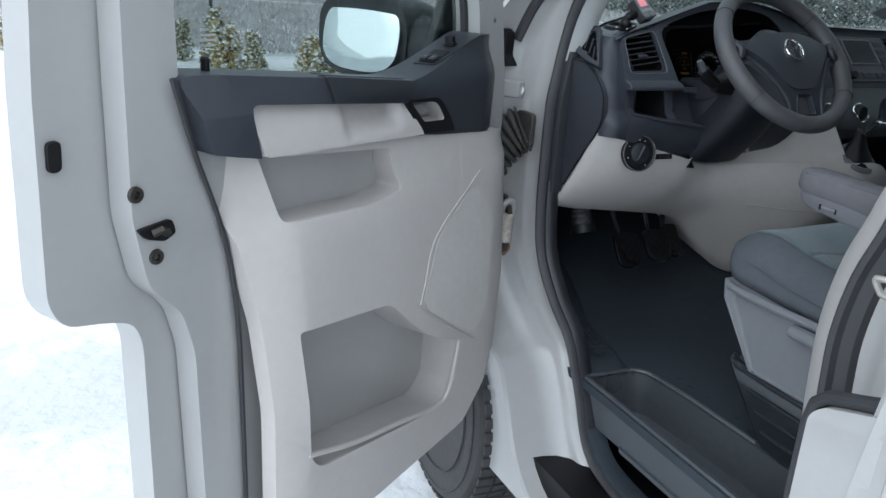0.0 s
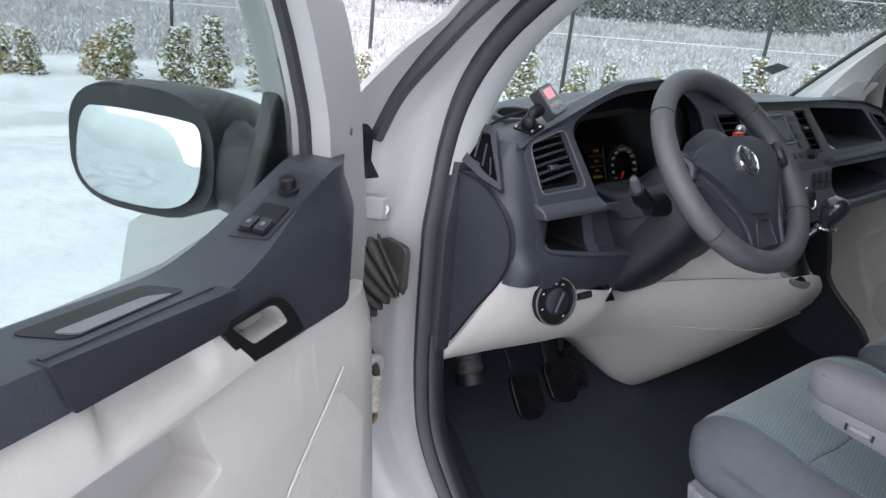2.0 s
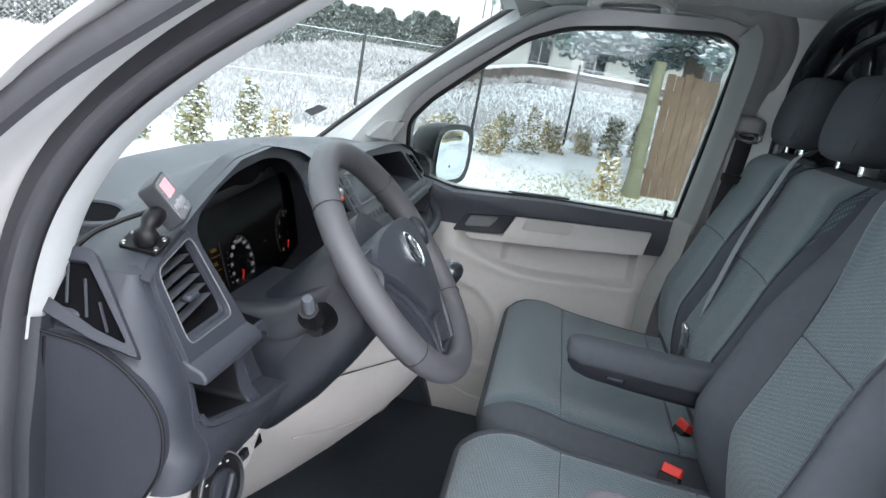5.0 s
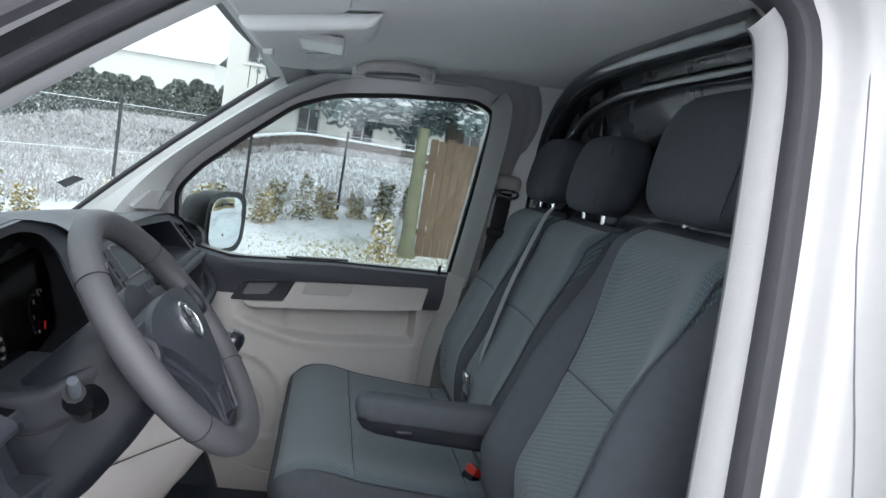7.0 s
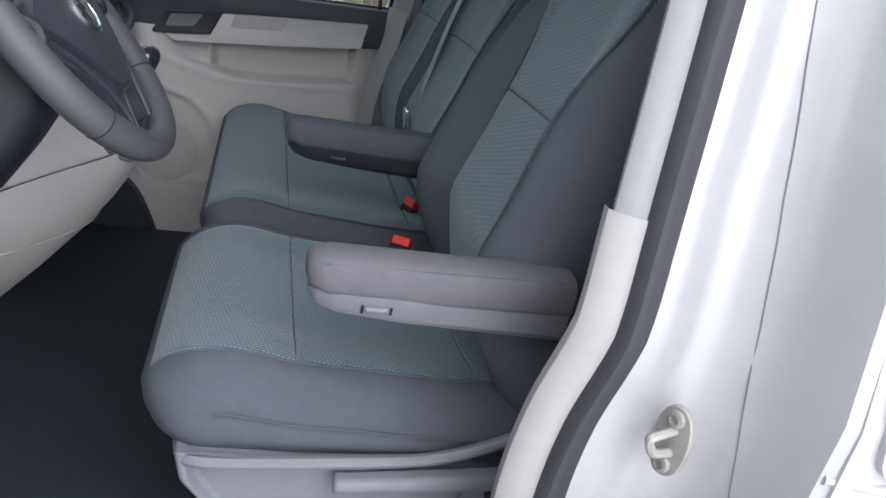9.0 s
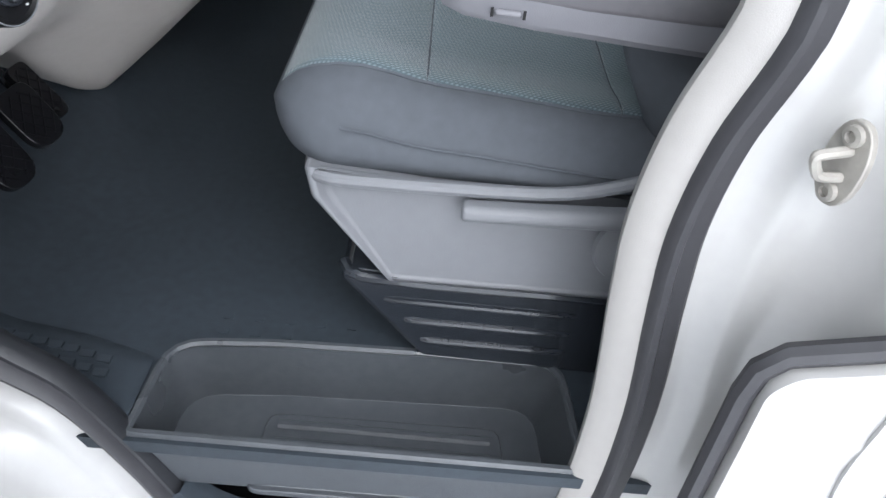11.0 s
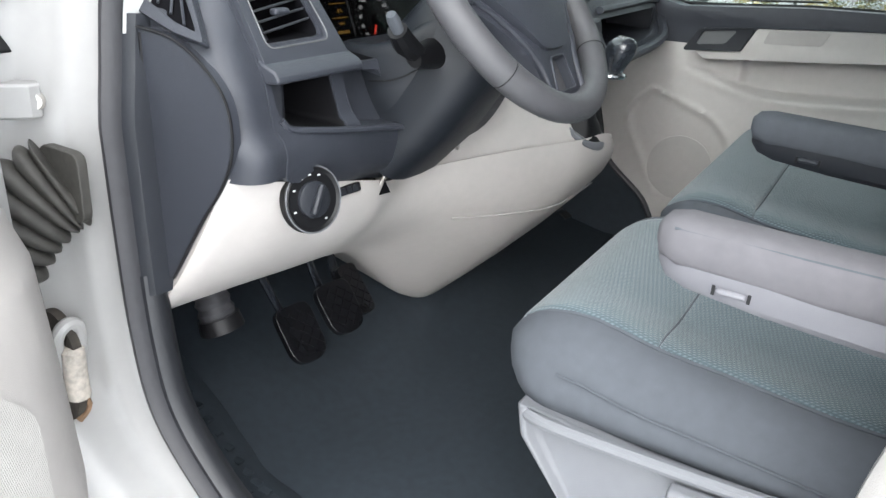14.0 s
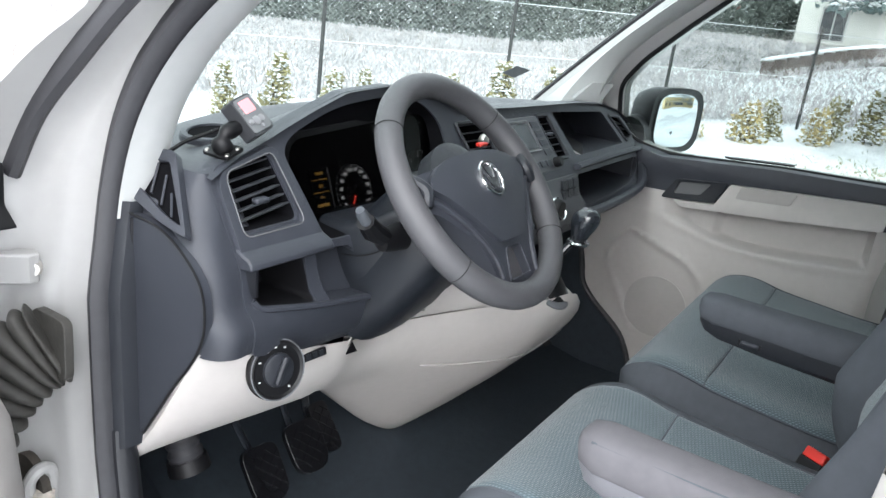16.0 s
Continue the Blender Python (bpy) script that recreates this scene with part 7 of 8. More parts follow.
cush, drv_top = seat_cushion(-0.608, -0.112, -0.990, -1.50, 0.992, 0.895, 0.010, "cushion", driver_seat, [(-0.566, -0.178)])
BACKY = [(0.95, -1.452), (1.05, -1.435), (1.15, -1.425), (1.30, -1.465), (1.45, -1.515), (1.57, -1.545)]
seat_back(-0.615, -0.125, 0.95, 1.575, BACKY, 0.045, "backrest", driver_seat, [(-0.548, -0.250)])
headrest(-0.520, -0.190, -1.690, -1.535, 1.580, 1.785, driver_seat)
armrest(-0.625, -1.165, -1.47, 1.162, driver_seat, SEATARM)
armrest(-0.085, -1.15, -1.50, 1.166, driver_seat, SEATSIDE)
base = part("seat_base", loft([[(x0, y, z) for y, z in ((yf0, 0.915), (yf0 - 0.008, 0.875), (-1.150, 0.752), (-1.50, 0.757), (-1.52, 0.905), (-1.40, 0.915), (-1.20, 0.905))] for x0, yf0 in ((-0.622, -1.062), (-0.636, -1.048), (-0.630, -1.040), (-0.12, -1.040), (-0.10, -1.05))]), SEATBASE, driver_seat, "mid grey moulded seat base", bevel=0.012, segs=3)
part("base_lip", tube(spline([(-0.58, -1.044, 0.902), (-0.620, -1.050, 0.903), (-0.631, -1.066, 0.903), (-0.634, -1.10, 0.903), (-0.635, -1.22, 0.907), (-0.635, -1.34, 0.915), (-0.635, -1.42, 0.938), (-0.633, -1.50, 0.975)], 5), 0.0085, 10), SEATBASE, base)
part("height_lever", loft([[(x, y, z) for x, z in ((-0.636, 0.900 + k), (-0.655, 0.897 + k), (-0.660, 0.887 + k), (-0.655, 0.876 + k * 0.6), (-0.636, 0.872 + k * 0.6))] for y, k in ((-1.228, -0.002), (-1.245, -0.002), (-1.35, 0.004), (-1.47, 0.012))]), SEATBASE, driver_seat, "grey plastic height lever", bevel=0.005, segs=3)
part("lever_hub", lathe([(0.055, 0), (0.052, 0.006), (0.001, 0.008)], Matrix.Translation((-0.635, -1.45, 0.845)) @ pose(0, 0, 0, 0, -90, 0), 32), SEATBASE, driver_seat)
part("hub_screw", lathe([(0.010, 0), (0.009, 0.006), (0.001, 0.006)], Matrix.Translation((-0.642, -1.435, 0.868)) @ pose(0, 0, 0, 0, -90, 0), 16), DASH2, driver_seat)
boxp = [(-1.095, 0.755), (-1.085, 0.735), (-1.20, 0.605), (-1.46, 0.60), (-1.46, 0.757)]
pb = part("pedestal", loft([[(x, y + k, z) for y, z in boxp] for x, k in ((-0.617, -0.008), (-0.611, 0.0), (-0.16, 0.0))]), GLOSSBLACK, driver_seat, "black pressed steel seat pedestal", bevel=0.008, segs=3)
part("pedestal_lip", tube([(-0.600, -1.088, 0.752), (-0.616, -1.096, 0.750), (-0.622, -1.115, 0.747), (-0.622, -1.20, 0.745), (-0.622, -1.45, 0.748)], 0.008, 8), GLOSSBLACK, pb)
for z, ya in ((0.707, -1.145), (0.672, -1.175), (0.637, -1.20)):
    part("pressed_rib", tube([(-0.615, ya, z), (-0.6175, ya - 0.012, z), (-0.6175, -1.39, z), (-0.615, -1.405, z)], 0.0042, 8, flat=1.2), GLOSSBLACK, pb)
part("pedestal_foot", tube([(-0.613, -1.195, 0.606), (-0.613, -1.45, 0.604)], 0.004, 6), GLOSSBLACK, pb)


def buckle(at, tilt, yaw):
    b = thing("seat_belt_buckle", "black belt buckle with a red button", "belt buckle", "belt buckles")
    m = Matrix.Translation(at) @ pose(0, 0, 0, tilt, 0, yaw)
    part("body", box(-0.020, 0.020, -0.011, 0.011, -0.055, 0.0, None, m), BLACK, b, bevel=0.004)
    part("button", box(-0.018, 0.018, -0.010, 0.010, -0.002, 0.016, None, m), RED, b, "red release button", bevel=0.003)
    part("slot", box(-0.013, 0.013, -0.003, 0.003, 0.0155, 0.0165, None, m), BLACK, b)
    part("strap", box(-0.014, 0.014, -0.003, 0.003, -0.14, -0.05, None, m), BELTDARK, b)
    return b


buckle((-0.118, -1.375, 0.985), 28, 60)
buckle((0.085, -1.425, 0.990), 22, 20)
bench = thing("passenger_bench", "grey cloth double passenger bench with two headrests", "seat")
seat_cushion(-0.040, 0.765, -1.012, -1.50, 0.990, 0.870, 0.004, "cushion", bench, [(-0.010, 0.700)])
BENCHY = [(0.95, -1.455), (1.05, -1.450), (1.15, -1.455), (1.30, -1.50), (1.45, -1.55), (1.55, -1.575)]
seat_back(-0.005, 0.385, 0.95, 1.545, BENCHY, 0.012, "backrest", bench, [(0.045, 0.335)], taper=0.02)
seat_back(0.395, 0.765, 0.95, 1.545, BENCHY, 0.012, "backrest", bench, [(0.445, 0.715)], taper=0.02)
headrest(0.085, 0.345, -1.685, -1.575, 1.560, 1.735, bench)
headrest(0.475, 0.725, -1.685, -1.575, 1.560, 1.735, bench)
part("bench_base", loft([[(x, y, z) for y, z in ((-1.03, 0.89), (-1.06, 0.80), (-1.12, 0.62), (-1.50, 0.62), (-1.50, 0.89))] for x in (-0.03, 0.75)]), DASH2, bench, "dark bench plinth", bevel=0.01)

# belts
belt = thing("middle_seat_belt", "pale grey lap and shoulder belt over the bench", "seat belt")
bpts = spline([(0.345, -1.60, 1.565), (0.335, -1.565, 1.548), (0.325, -1.535, 1.48), (0.315, -1.492, 1.35), (0.305, -1.455, 1.20), (0.305, -1.435, 1.13)], 6)
part("webbing", tube(bpts, 0.021, 8, flat=0.10, up=(0.05, 1, 0.35)), BELT, belt)
part("tongue", box(-0.022, 0.022, -0.006, 0.006, -0.03, 0.02, None, Matrix.Translation((0.303, -1.428, 1.125)) @ pose(0, 0, 0, -10, 0, 0)), CHROME, belt, bevel=0.004)
part("tail", tube(spline([(0.303, -1.43, 1.11), (0.305, -1.425, 1.05), (0.33, -1.44, 1.0)], 5), 0.020, 8, flat=0.10, up=(0.05, 1, 0.2)), BELTDARK, belt)
sb2 = thing("pillar_seat_belt", "black shoulder belt hanging from the door pillar", "seat belt")
part("webbing", tube(spline([(0.70, -1.535, 1.58), (0.705, -1.53, 1.48), (0.72, -1.515, 1.30), (0.74, -1.49, 1.05), (0.75, -1.48, 0.90)], 6), 0.023, 8, flat=0.12, up=(1, 0.2, 0)), BELTDARK, sb2)
part("guide", loft([[(0.700 - s, -1.535 + 0.040 * k * sq(0.6, j, 20)[0], 1.592 + 0.026 * k * sq(0.6, j, 20)[1]) for j in range(20)] for s, k in ((-0.02, 0.9), (0.01, 1.0), (0.028, 0.85), (0.034, 0.5))]), LOWERTRIM, sb2, "pale grey belt guide", angle=60)
part("guide_ring", tube([(0.672, -1.535 + 0.030 * math.cos(q), 1.565 + 0.012 * math.sin(q)) for q in (2 * math.pi * j / 20 for j in range(20))], 0.005, 6, True), CHROME, sb2)
part("guide_slot", box(0.715, 0.722, -1.555, -1.515, 1.50, 1.70), LINER, sb2, "slotted height adjuster rail", bevel=0.004)
part("stop", box(0.680, 0.715, -1.552, -1.502, 1.44, 1.462), BLACK, sb2, bevel=0.003)

# ---- roof fittings ----
grab = thing("grab_handle", "pale grey roof grab handle above the passenger window", "grab handle")
part("bar", tube(spline([(0.605, -1.080, 1.822), (0.575, -1.086, 1.822), (0.545, -1.105, 1.829), (0.530, -1.165, 1.838), (0.534, -1.215, 1.841), (0.560, -1.248, 1.838), (0.60, -1.258, 1.834)], 6), 0.0125, 10), BEIGE, grab)
for y, z in ((-1.080, 1.826), (-1.258, 1.838)):
    part("foot", box(0.592, 0.622, y - 0.018, y + 0.018, z - 0.02, z + 0.02), PILLARGREY, grab, bevel=0.006)
def visor(x0, x1, label):
    v = thing("sun_visor", label, "sun visor", "sun visors")
    part("flap", loft([[(x, y, z) for y, z in ((-0.87, 1.795), (-0.875, 1.785), (-1.03, 1.815), (-1.045, 1.828), (-1.03, 1.835), (-0.88, 1.81))] for x in (x0, x0 + 0.02, x1 - 0.02, x1)]), LINER, v, bevel=0.006)
    part("label", plate(quad(0, 0.09, 0, 0.05, 0.004), [], lambda a, b, d: (x0 + 0.10 + a, -0.96 - b, 1.8005 + b * 0.19 - d - 0.002), 0.001), PAINT, v, "white paper label")
    part("clip", box(x0 + 0.01, x0 + 0.05, -0.90, -0.88, 1.775, 1.792), LINER, v, bevel=0.003)
visor(0.16, 0.60, "light grey sun visor with a white label")
visor(-0.60, -0.20, "light grey sun visor folded up")
ol = thing("roof_console", "light grey overhead lamp console", "lamp console")
part("body", loft([[(x, y, z) for y, z in ((-0.86, 1.80), (-0.88, 1.775), (-1.08, 1.815), (-1.10, 1.845))] for x in (-0.12, 0.12)]), LINER, ol, bevel=0.012, segs=3)
part("lens", box(-0.07, 0.07, -1.04, -0.96, 1.785, 1.80, None, pose(0, 0, 0, 0, 0, 0)), PAINT, ol, bevel=0.004)

# ---- outdoors ----
def ground_z(x, y):
    r = math.hypot(x, y)
    z = 0.0175 * x - 0.024 * y
    k = min(1, 22 / max(r, 22))
    return z * k


FD, FB = 11.2, radians(50)
EYE0 = Vector((-1.34, -1.38))
FN2 = Vector((math.cos(FB), math.sin(FB)))
FT2 = Vector((math.sin(FB), -math.cos(FB)))


def along(s, extra=0.0):
    """A place s metres along the fence, extra metres behind it."""
    p = EYE0 + FN2 * (FD + extra) + FT2 * s
    return Vector((p.x, p.y, 0))


def snow_material():
    m = bpy.data.materials.new("trodden_snow")
    m.use_nodes = True
    nt = m.node_tree
    p = nt.nodes["Principled BSDF"]
    co = nt.nodes.new("ShaderNodeTexCoord")
    def noise_at(scale, detail, sx=1.0, sy=1.0, rot=0.0):
        mp = nt.nodes.new("ShaderNodeMapping")
        mp.inputs["Scale"].default_value = (sx, sy, 1)
        mp.inputs["Rotation"].default_value = (0, 0, rot)
        n = nt.nodes.new("ShaderNodeTexNoise")
        n.inputs["Scale"].default_value, n.inputs["Detail"].default_value = scale, detail
        nt.links.new(co.outputs["Object"], mp.inputs["Vector"])
        nt.links.new(mp.outputs[0], n.inputs["Vector"])
        return n.outputs["Fac"]
    ruts, crumbs, patch = noise_at(0.9, 6, 0.35, 1.6, 0.5), noise_at(9, 9), noise_at(0.25, 4)
    a = nt.nodes.new("ShaderNodeMath")
    a.operation = "MULTIPLY_ADD"
    nt.links.new(crumbs, a.inputs[0])
    a.inputs[1].default_value = 0.45
    nt.links.new(ruts, a.inputs[2])
    r = nt.nodes.new("ShaderNodeMapRange")
    r.inputs["From Min"].default_value, r.inputs["From Max"].default_value = 0.64, 0.80
    nt.links.new(a.outputs[0], r.inputs["Value"])
    pr = nt.nodes.new("ShaderNodeMapRange")
    pr.inputs["From Min"].default_value, pr.inputs["From Max"].default_value = 0.38, 0.62
    nt.links.new(patch, pr.inputs["Value"])
    mul = nt.nodes.new("ShaderNodeMath")
    mul.operation = "MULTIPLY"
    nt.links.new(r.outputs[0], mul.inputs[0])
    nt.links.new(pr.outputs[0], mul.inputs[1])
    mix = nt.nodes.new("ShaderNodeMixRGB")
    mix.inputs[1].default_value = (0.76, 0.78, 0.80, 1)
    mix.inputs[2].default_value = (0.50, 0.51, 0.52, 1)
    nt.links.new(mul.outputs[0], mix.inputs[0])
    nt.links.new(mix.outputs[0], p.inputs["Base Color"])
    p.inputs["Roughness"].default_value = 0.8
    bp = nt.nodes.new("ShaderNodeBump")
    bp.inputs["Strength"].default_value, bp.inputs["Distance"].default_value = 1.0, 0.06
    nt.links.new(a.outputs[0], bp.inputs["Height"])
    nt.links.new(bp.outputs[0], p.inputs["Normal"])
    return m


SNOW = snow_material()
CLEANSNOW = mat("fresh_snow", (0.70, 0.72, 0.74), 0.85, var=0.05, scale=8, bump=0.5, bscale=40)
rng = random.Random(11)
bm = bmesh.new()
xs = sorted(set([-400, -150, -80, -45] + [i * 0.5 for i in range(-60, 90)] + [60, 90, 150, 400]))
grid = [[bm.verts.new((x, y, ground_z(x, y) + (0.018 * noise.noise((x * 1.3, y * 1.3, 0)) + 0.02 * noise.noise((x * 0.4, y * 0.4, 3)) if abs(x) < 45 and abs(y) < 45 else 0) - 0.012)) for y in xs] for x in xs]
for a, b in zip(grid, grid[1:]):
    for i in range(len(a) - 1):
        bm.faces.new((a[i], a[i + 1], b[i + 1], b[i]))
ground = part("ground", bm, SNOW, None, "", 60)
tagged(ground, "trodden snow over a gravel yard with grey ruts", "snow", "", "structure")

DARKPOST = mat("dark_fence_steel", (0.05, 0.05, 0.05), 0.6, 0.3, var=0.3, scale=30)
WIRE = mat("grey_fence_wire", (0.35, 0.36, 0.37), 0.6, 0.4)
fence = thing("wire_fence", "tall chain-link fence with dark posts", "fence")
SP = 2.85
for k in range(-6, 9):
    p = along(-1.07 + SP * k)
    z = ground_z(p.x, p.y)
    part("post", tube([(p.x, p.y, z - 0.1), (p.x, p.y, z + 1.75)], 0.028, 8), DARKPOST, fence)
p = along(-1.07 - 4 * SP)
for s in (-0.9, 0.9):
    q = along(-1.07 - 4 * SP + s, -0.1)
    part("brace", tube([(q.x, q.y, ground_z(q.x, q.y)), (p.x, p.y, ground_z(p.x, p.y) + 1.45)], 0.022, 6), DARKPOST, fence)
def wire_mesh(s0, s1, step):
    verts, faces = [], []
    h = 1.65
    def seg(a, za, b, zb, w=0.0024):
        p, q = along(a), along(b)
        i = len(verts)
        zp, zq = ground_z(p.x, p.y), ground_z(q.x, q.y)
        verts.extend([(p.x, p.y, zp + za - w), (p.x, p.y, zp + za + w), (q.x, q.y, zq + zb + w), (q.x, q.y, zq + zb - w)])
        faces.append((i, i + 1, i + 2, i + 3))
    s = s0
    while s < s1:
        for d in (1, -1):
            seg(s, 0.05 if d > 0 else h, s + h, h if d > 0 else 0.05)
        s += step
    me = bpy.data.meshes.new("wire_mesh")
    me.from_pydata(verts, [], faces)
    me.materials.append(WIRE)
    ob = new("wire_mesh", me)
    ob.parent = fence
    ob["kind"] = "stuff"
wire_mesh(-20, 24, 0.075)
for zz in (0.9, 1.66):
    part("line_wire", tube([along(s) + Vector((0, 0, ground_z(along(s).x, along(s).y) + zz)) for s in range(-20, 25, 2)], 0.006, 5), CLEANSNOW, fence)

# shrubs: a leaning stem with many small twig clumps, snow lying on part of them
GREEN = mat("evergreen_needles", (0.26, 0.235, 0.12), 0.8, var=0.5, scale=3)
GOLD = mat("yellowed_needles", (0.42, 0.34, 0.16), 0.8, var=0.5, scale=3)
BARK = mat("grey_brown_bark", (0.10, 0.085, 0.07), 0.9, var=0.4, scale=20, bump=0.8, bscale=60)


def clumps(rg, n, place, size, verts, faces):
    """Small crossed leaf blades at places given by place(rg)."""
    for _ in range(n):
        c, s = place(rg)
        for _k in range(2):
            d = Vector((rg.uniform(-1, 1), rg.uniform(-1, 1), rg.uniform(-0.3, 1))).normalized()
            e = d.cross(Vector((rg.uniform(-1, 1), rg.uniform(-1, 1), rg.uniform(-1, 1)))).normalized()
            i = len(verts)
            L, wd = size * s * rg.uniform(0.7, 1.4), size * s * rg.uniform(0.25, 0.45)
            verts.extend([c - e * wd * 0.5, c + e * wd * 0.5, c + d * L * 0.6 + e * wd, c + d * L, c + d * L * 0.6 - e * wd])
            faces.append((i, i + 1, i + 2, i + 3, i + 4))


def leaf_part(name, verts, faces, material, parent, label=""):
    me = bpy.data.meshes.new(name)
    me.from_pydata([tuple(v) for v in verts], [], faces)
    me.materials.append(material)
    ob = new(name, me)
    ob.parent = parent
    ob["kind"] = "stuff"
    if label:
        ob["label"] = label
    return ob


def shrub(seed, h, w, material):
    w, h = w * 1.05, h * 0.74
    rg = random.Random(seed)
    e = thing("shrub", "small snow-covered evergreen shrub", "shrub", "shrubs along the fence")
    stems = bmesh.new()
    lines = []
    for k in range(4):
        a, l = rg.uniform(0, 6.28), rg.uniform(0.1, 0.35) * w
        top = Vector((l * math.cos(a), l * math.sin(a), h * rg.uniform(0.7, 1.0)))
        pts = [Vector((0, 0, -0.05)), top * 0.5 + Vector((rg.uniform(-0.05, 0.05), rg.uniform(-0.05, 0.05), 0)), top]
        lines.append(pts)
        tube(spline(pts, 4), [0.014 - 0.0012 * i for i in range(9)], 5, False, stems)
    part("stem", stems, BARK, e)
    def place(rg_):
        t = rg_.random() ** 0.8
        pts = lines[rg_.randrange(4)]
        c = pts[1].lerp(pts[2], (t - 0.5) * 2) if t > 0.5 else pts[0].lerp(pts[1], t * 2)
        r = w * (0.55 * (1 - t) + 0.10) * rg_.random() ** 0.6
        a = rg_.uniform(0, 6.28)
        return c + Vector((r * math.cos(a), r * math.sin(a), rg_.uniform(-0.05, 0.05) - 0.15 * r)), 1.0
    v, f = [], []
    clumps(rg, 620, place, 0.050, v, f)
    leaf_part("foliage", v, f, material, e)
    v, f = [], []
    def snowy(rg_):
        c, s = place(rg_)
        return c + Vector((0, 0, 0.02)), rg_.uniform(0.7, 1.3)
    for _ in range(520):
        c, s = snowy(rg)
        r = rg.uniform(0.012, 0.036)
        i = len(v)
        v.extend([c + Vector((r, 0, 0)), c + Vector((0, r * 1.2, 0)), c + Vector((-r, 0, 0)), c + Vector((0, -r, 0)), c + Vector((0, 0, r * 0.7)), c + Vector((0, 0, -r * 0.4))])
        for a, b in ((0, 1), (1, 2), (2, 3), (3, 0)):
            faces_ = [(i + a, i + b, i + 4), (i + b, i + a, i + 5)]
            f.extend(faces_)
    leaf_part("snow_load", v, f, CLEANSNOW, e, "clumps of fresh snow")
    return e


protos = [shrub(1, 1.05, 0.45, GREEN), shrub(2, 0.9, 0.5, GOLD), shrub(3, 1.15, 0.42, GREEN), shrub(4, 0.75, 0.5, GOLD), shrub(5, 1.0, 0.4, GREEN)]
k = 0
s = -13.0
while s < 21:
    p = along(s + rng.uniform(-0.2, 0.2), -1.25 + rng.uniform(-0.25, 0.25))
    m = pose(p.x, p.y, ground_z(p.x, p.y) - 0.02, 0, 0, rng.uniform(0, 360))
    sc = rng.uniform(0.75, 1.1)
    if k < len(protos):
        protos[k].matrix_basis = m
    else:
        o = copy_thing(protos[rng.randrange(5)], m)
        o.scale = (sc, sc, sc)
    k += 1
    s += rng.uniform(0.40, 0.95)

# snow bank rising behind the fence to a low boarded wall
def ease(v):
    v = max(0.0, min(1.0, v))
    return v * v * (3 - 2 * v)
def bank_z(s, e):
    return 1.08 * ease((e - 1.0) / 5.2) * ease((s - 12) / 8)
rows = []
for i in range(46):
    s_ = 4.0 + 0.75 * i
    row = []
    for j in range(16):
        e_ = 0.8 + 0.5 * j
        p = along(s_, e_)
        row.append((p.x, p.y, ground_z(p.x, p.y) + bank_z(s_, e_) + 0.05 * noise.noise((p.x, p.y, 0)) + 0.025 * noise.noise((p.x * 3, p.y * 3, 1)) - 0.03))
    rows.append(row)
tagged(part("snow_bank", loft(rows, False, False), CLEANSNOW, None, "", 60), "snow-covered bank rising behind the wire fence", "bank", kind="structure")
DARKBOARD = mat("dark_brown_boards", (0.10, 0.075, 0.065), 0.85, var=0.3, scale=4, fine=40, bump=0.5, bscale=60)
bw = thing("boarded_wall", "low dark brown boarded wall capped with snow", "wall")
for i in range(50):
    a_, b_ = along(15 + 0.4 * i, 6.9), along(15 + 0.4 * i + 0.385, 6.9)
    zg = ground_z(a_.x, a_.y) + bank_z(15 + 0.4 * i, 6.9) - 0.1
    part("board", loft([[(q.x + FN2.x * o, q.y + FN2.y * o, zg + h_) for o, h_ in ((0, 0), (0, 0.62), (0.05, 0.62), (0.05, 0))] for q in (a_, b_)]), DARKBOARD, bw)
rows = []
for i in range(41):
    q = along(15 + 0.5 * i, 6.92)
    zg = ground_z(q.x, q.y) + bank_z(15 + 0.5 * i, 6.9) + 0.52
    rows.append([Vector((q.x + FN2.x * o, q.y + FN2.y * o, zg + h_ + 0.012 * noise.noise((i * 0.7, o, 0)))) for o, h_ in ((-0.09, 0), (-0.08, 0.05), (0.0, 0.08), (0.10, 0.05), (0.12, 0))])
part("snow_cap", loft(rows), CLEANSNOW, bw, "strip of snow on the wall")

# snowy rough grass behind the fence: a bank of brush
verts, faces = [], []
for _ in range(85000):
    s_, d_ = rng.uniform(-26, 40), 0.5 + 17 * rng.random() ** 1.3
    p = along(s_, d_)
    z = ground_z(p.x, p.y) + 0.02 * d_ + bank_z(s_, min(d_, 7))
    h = rng.uniform(0.03, 0.13) * (1 + d_ * 0.05)
    for _k in range(2):
        a, w = rng.uniform(0, 6.28), rng.uniform(0.006, 0.022) * (1 + d_ * 0.06)
        i = len(verts)
        t = Vector((math.cos(a), math.sin(a), 0))
        lean = Vector((rng.uniform(-0.9, 0.9), rng.uniform(-0.9, 0.9), 0.9)) * h
        b = Vector((p.x + rng.uniform(-0.2, 0.2), p.y + rng.uniform(-0.2, 0.2), z))
        verts.extend([b - t * w * 0.5, b + t * w * 0.5, b + t * w + lean * 0.6, b + lean, b - t * w * 0.8 + lean * 0.55])
        faces.append((i, i + 1, i + 2, i + 3, i + 4))
brush = leaf_part("snowy_brush", verts, faces, mat("frosted_brush", (0.44, 0.425, 0.43), 0.9, var=0.45, scale=1.5, fine=18), None)
tagged(brush, "snow-laden brush and weeds behind the fence", "brush")
verts, faces = [], []
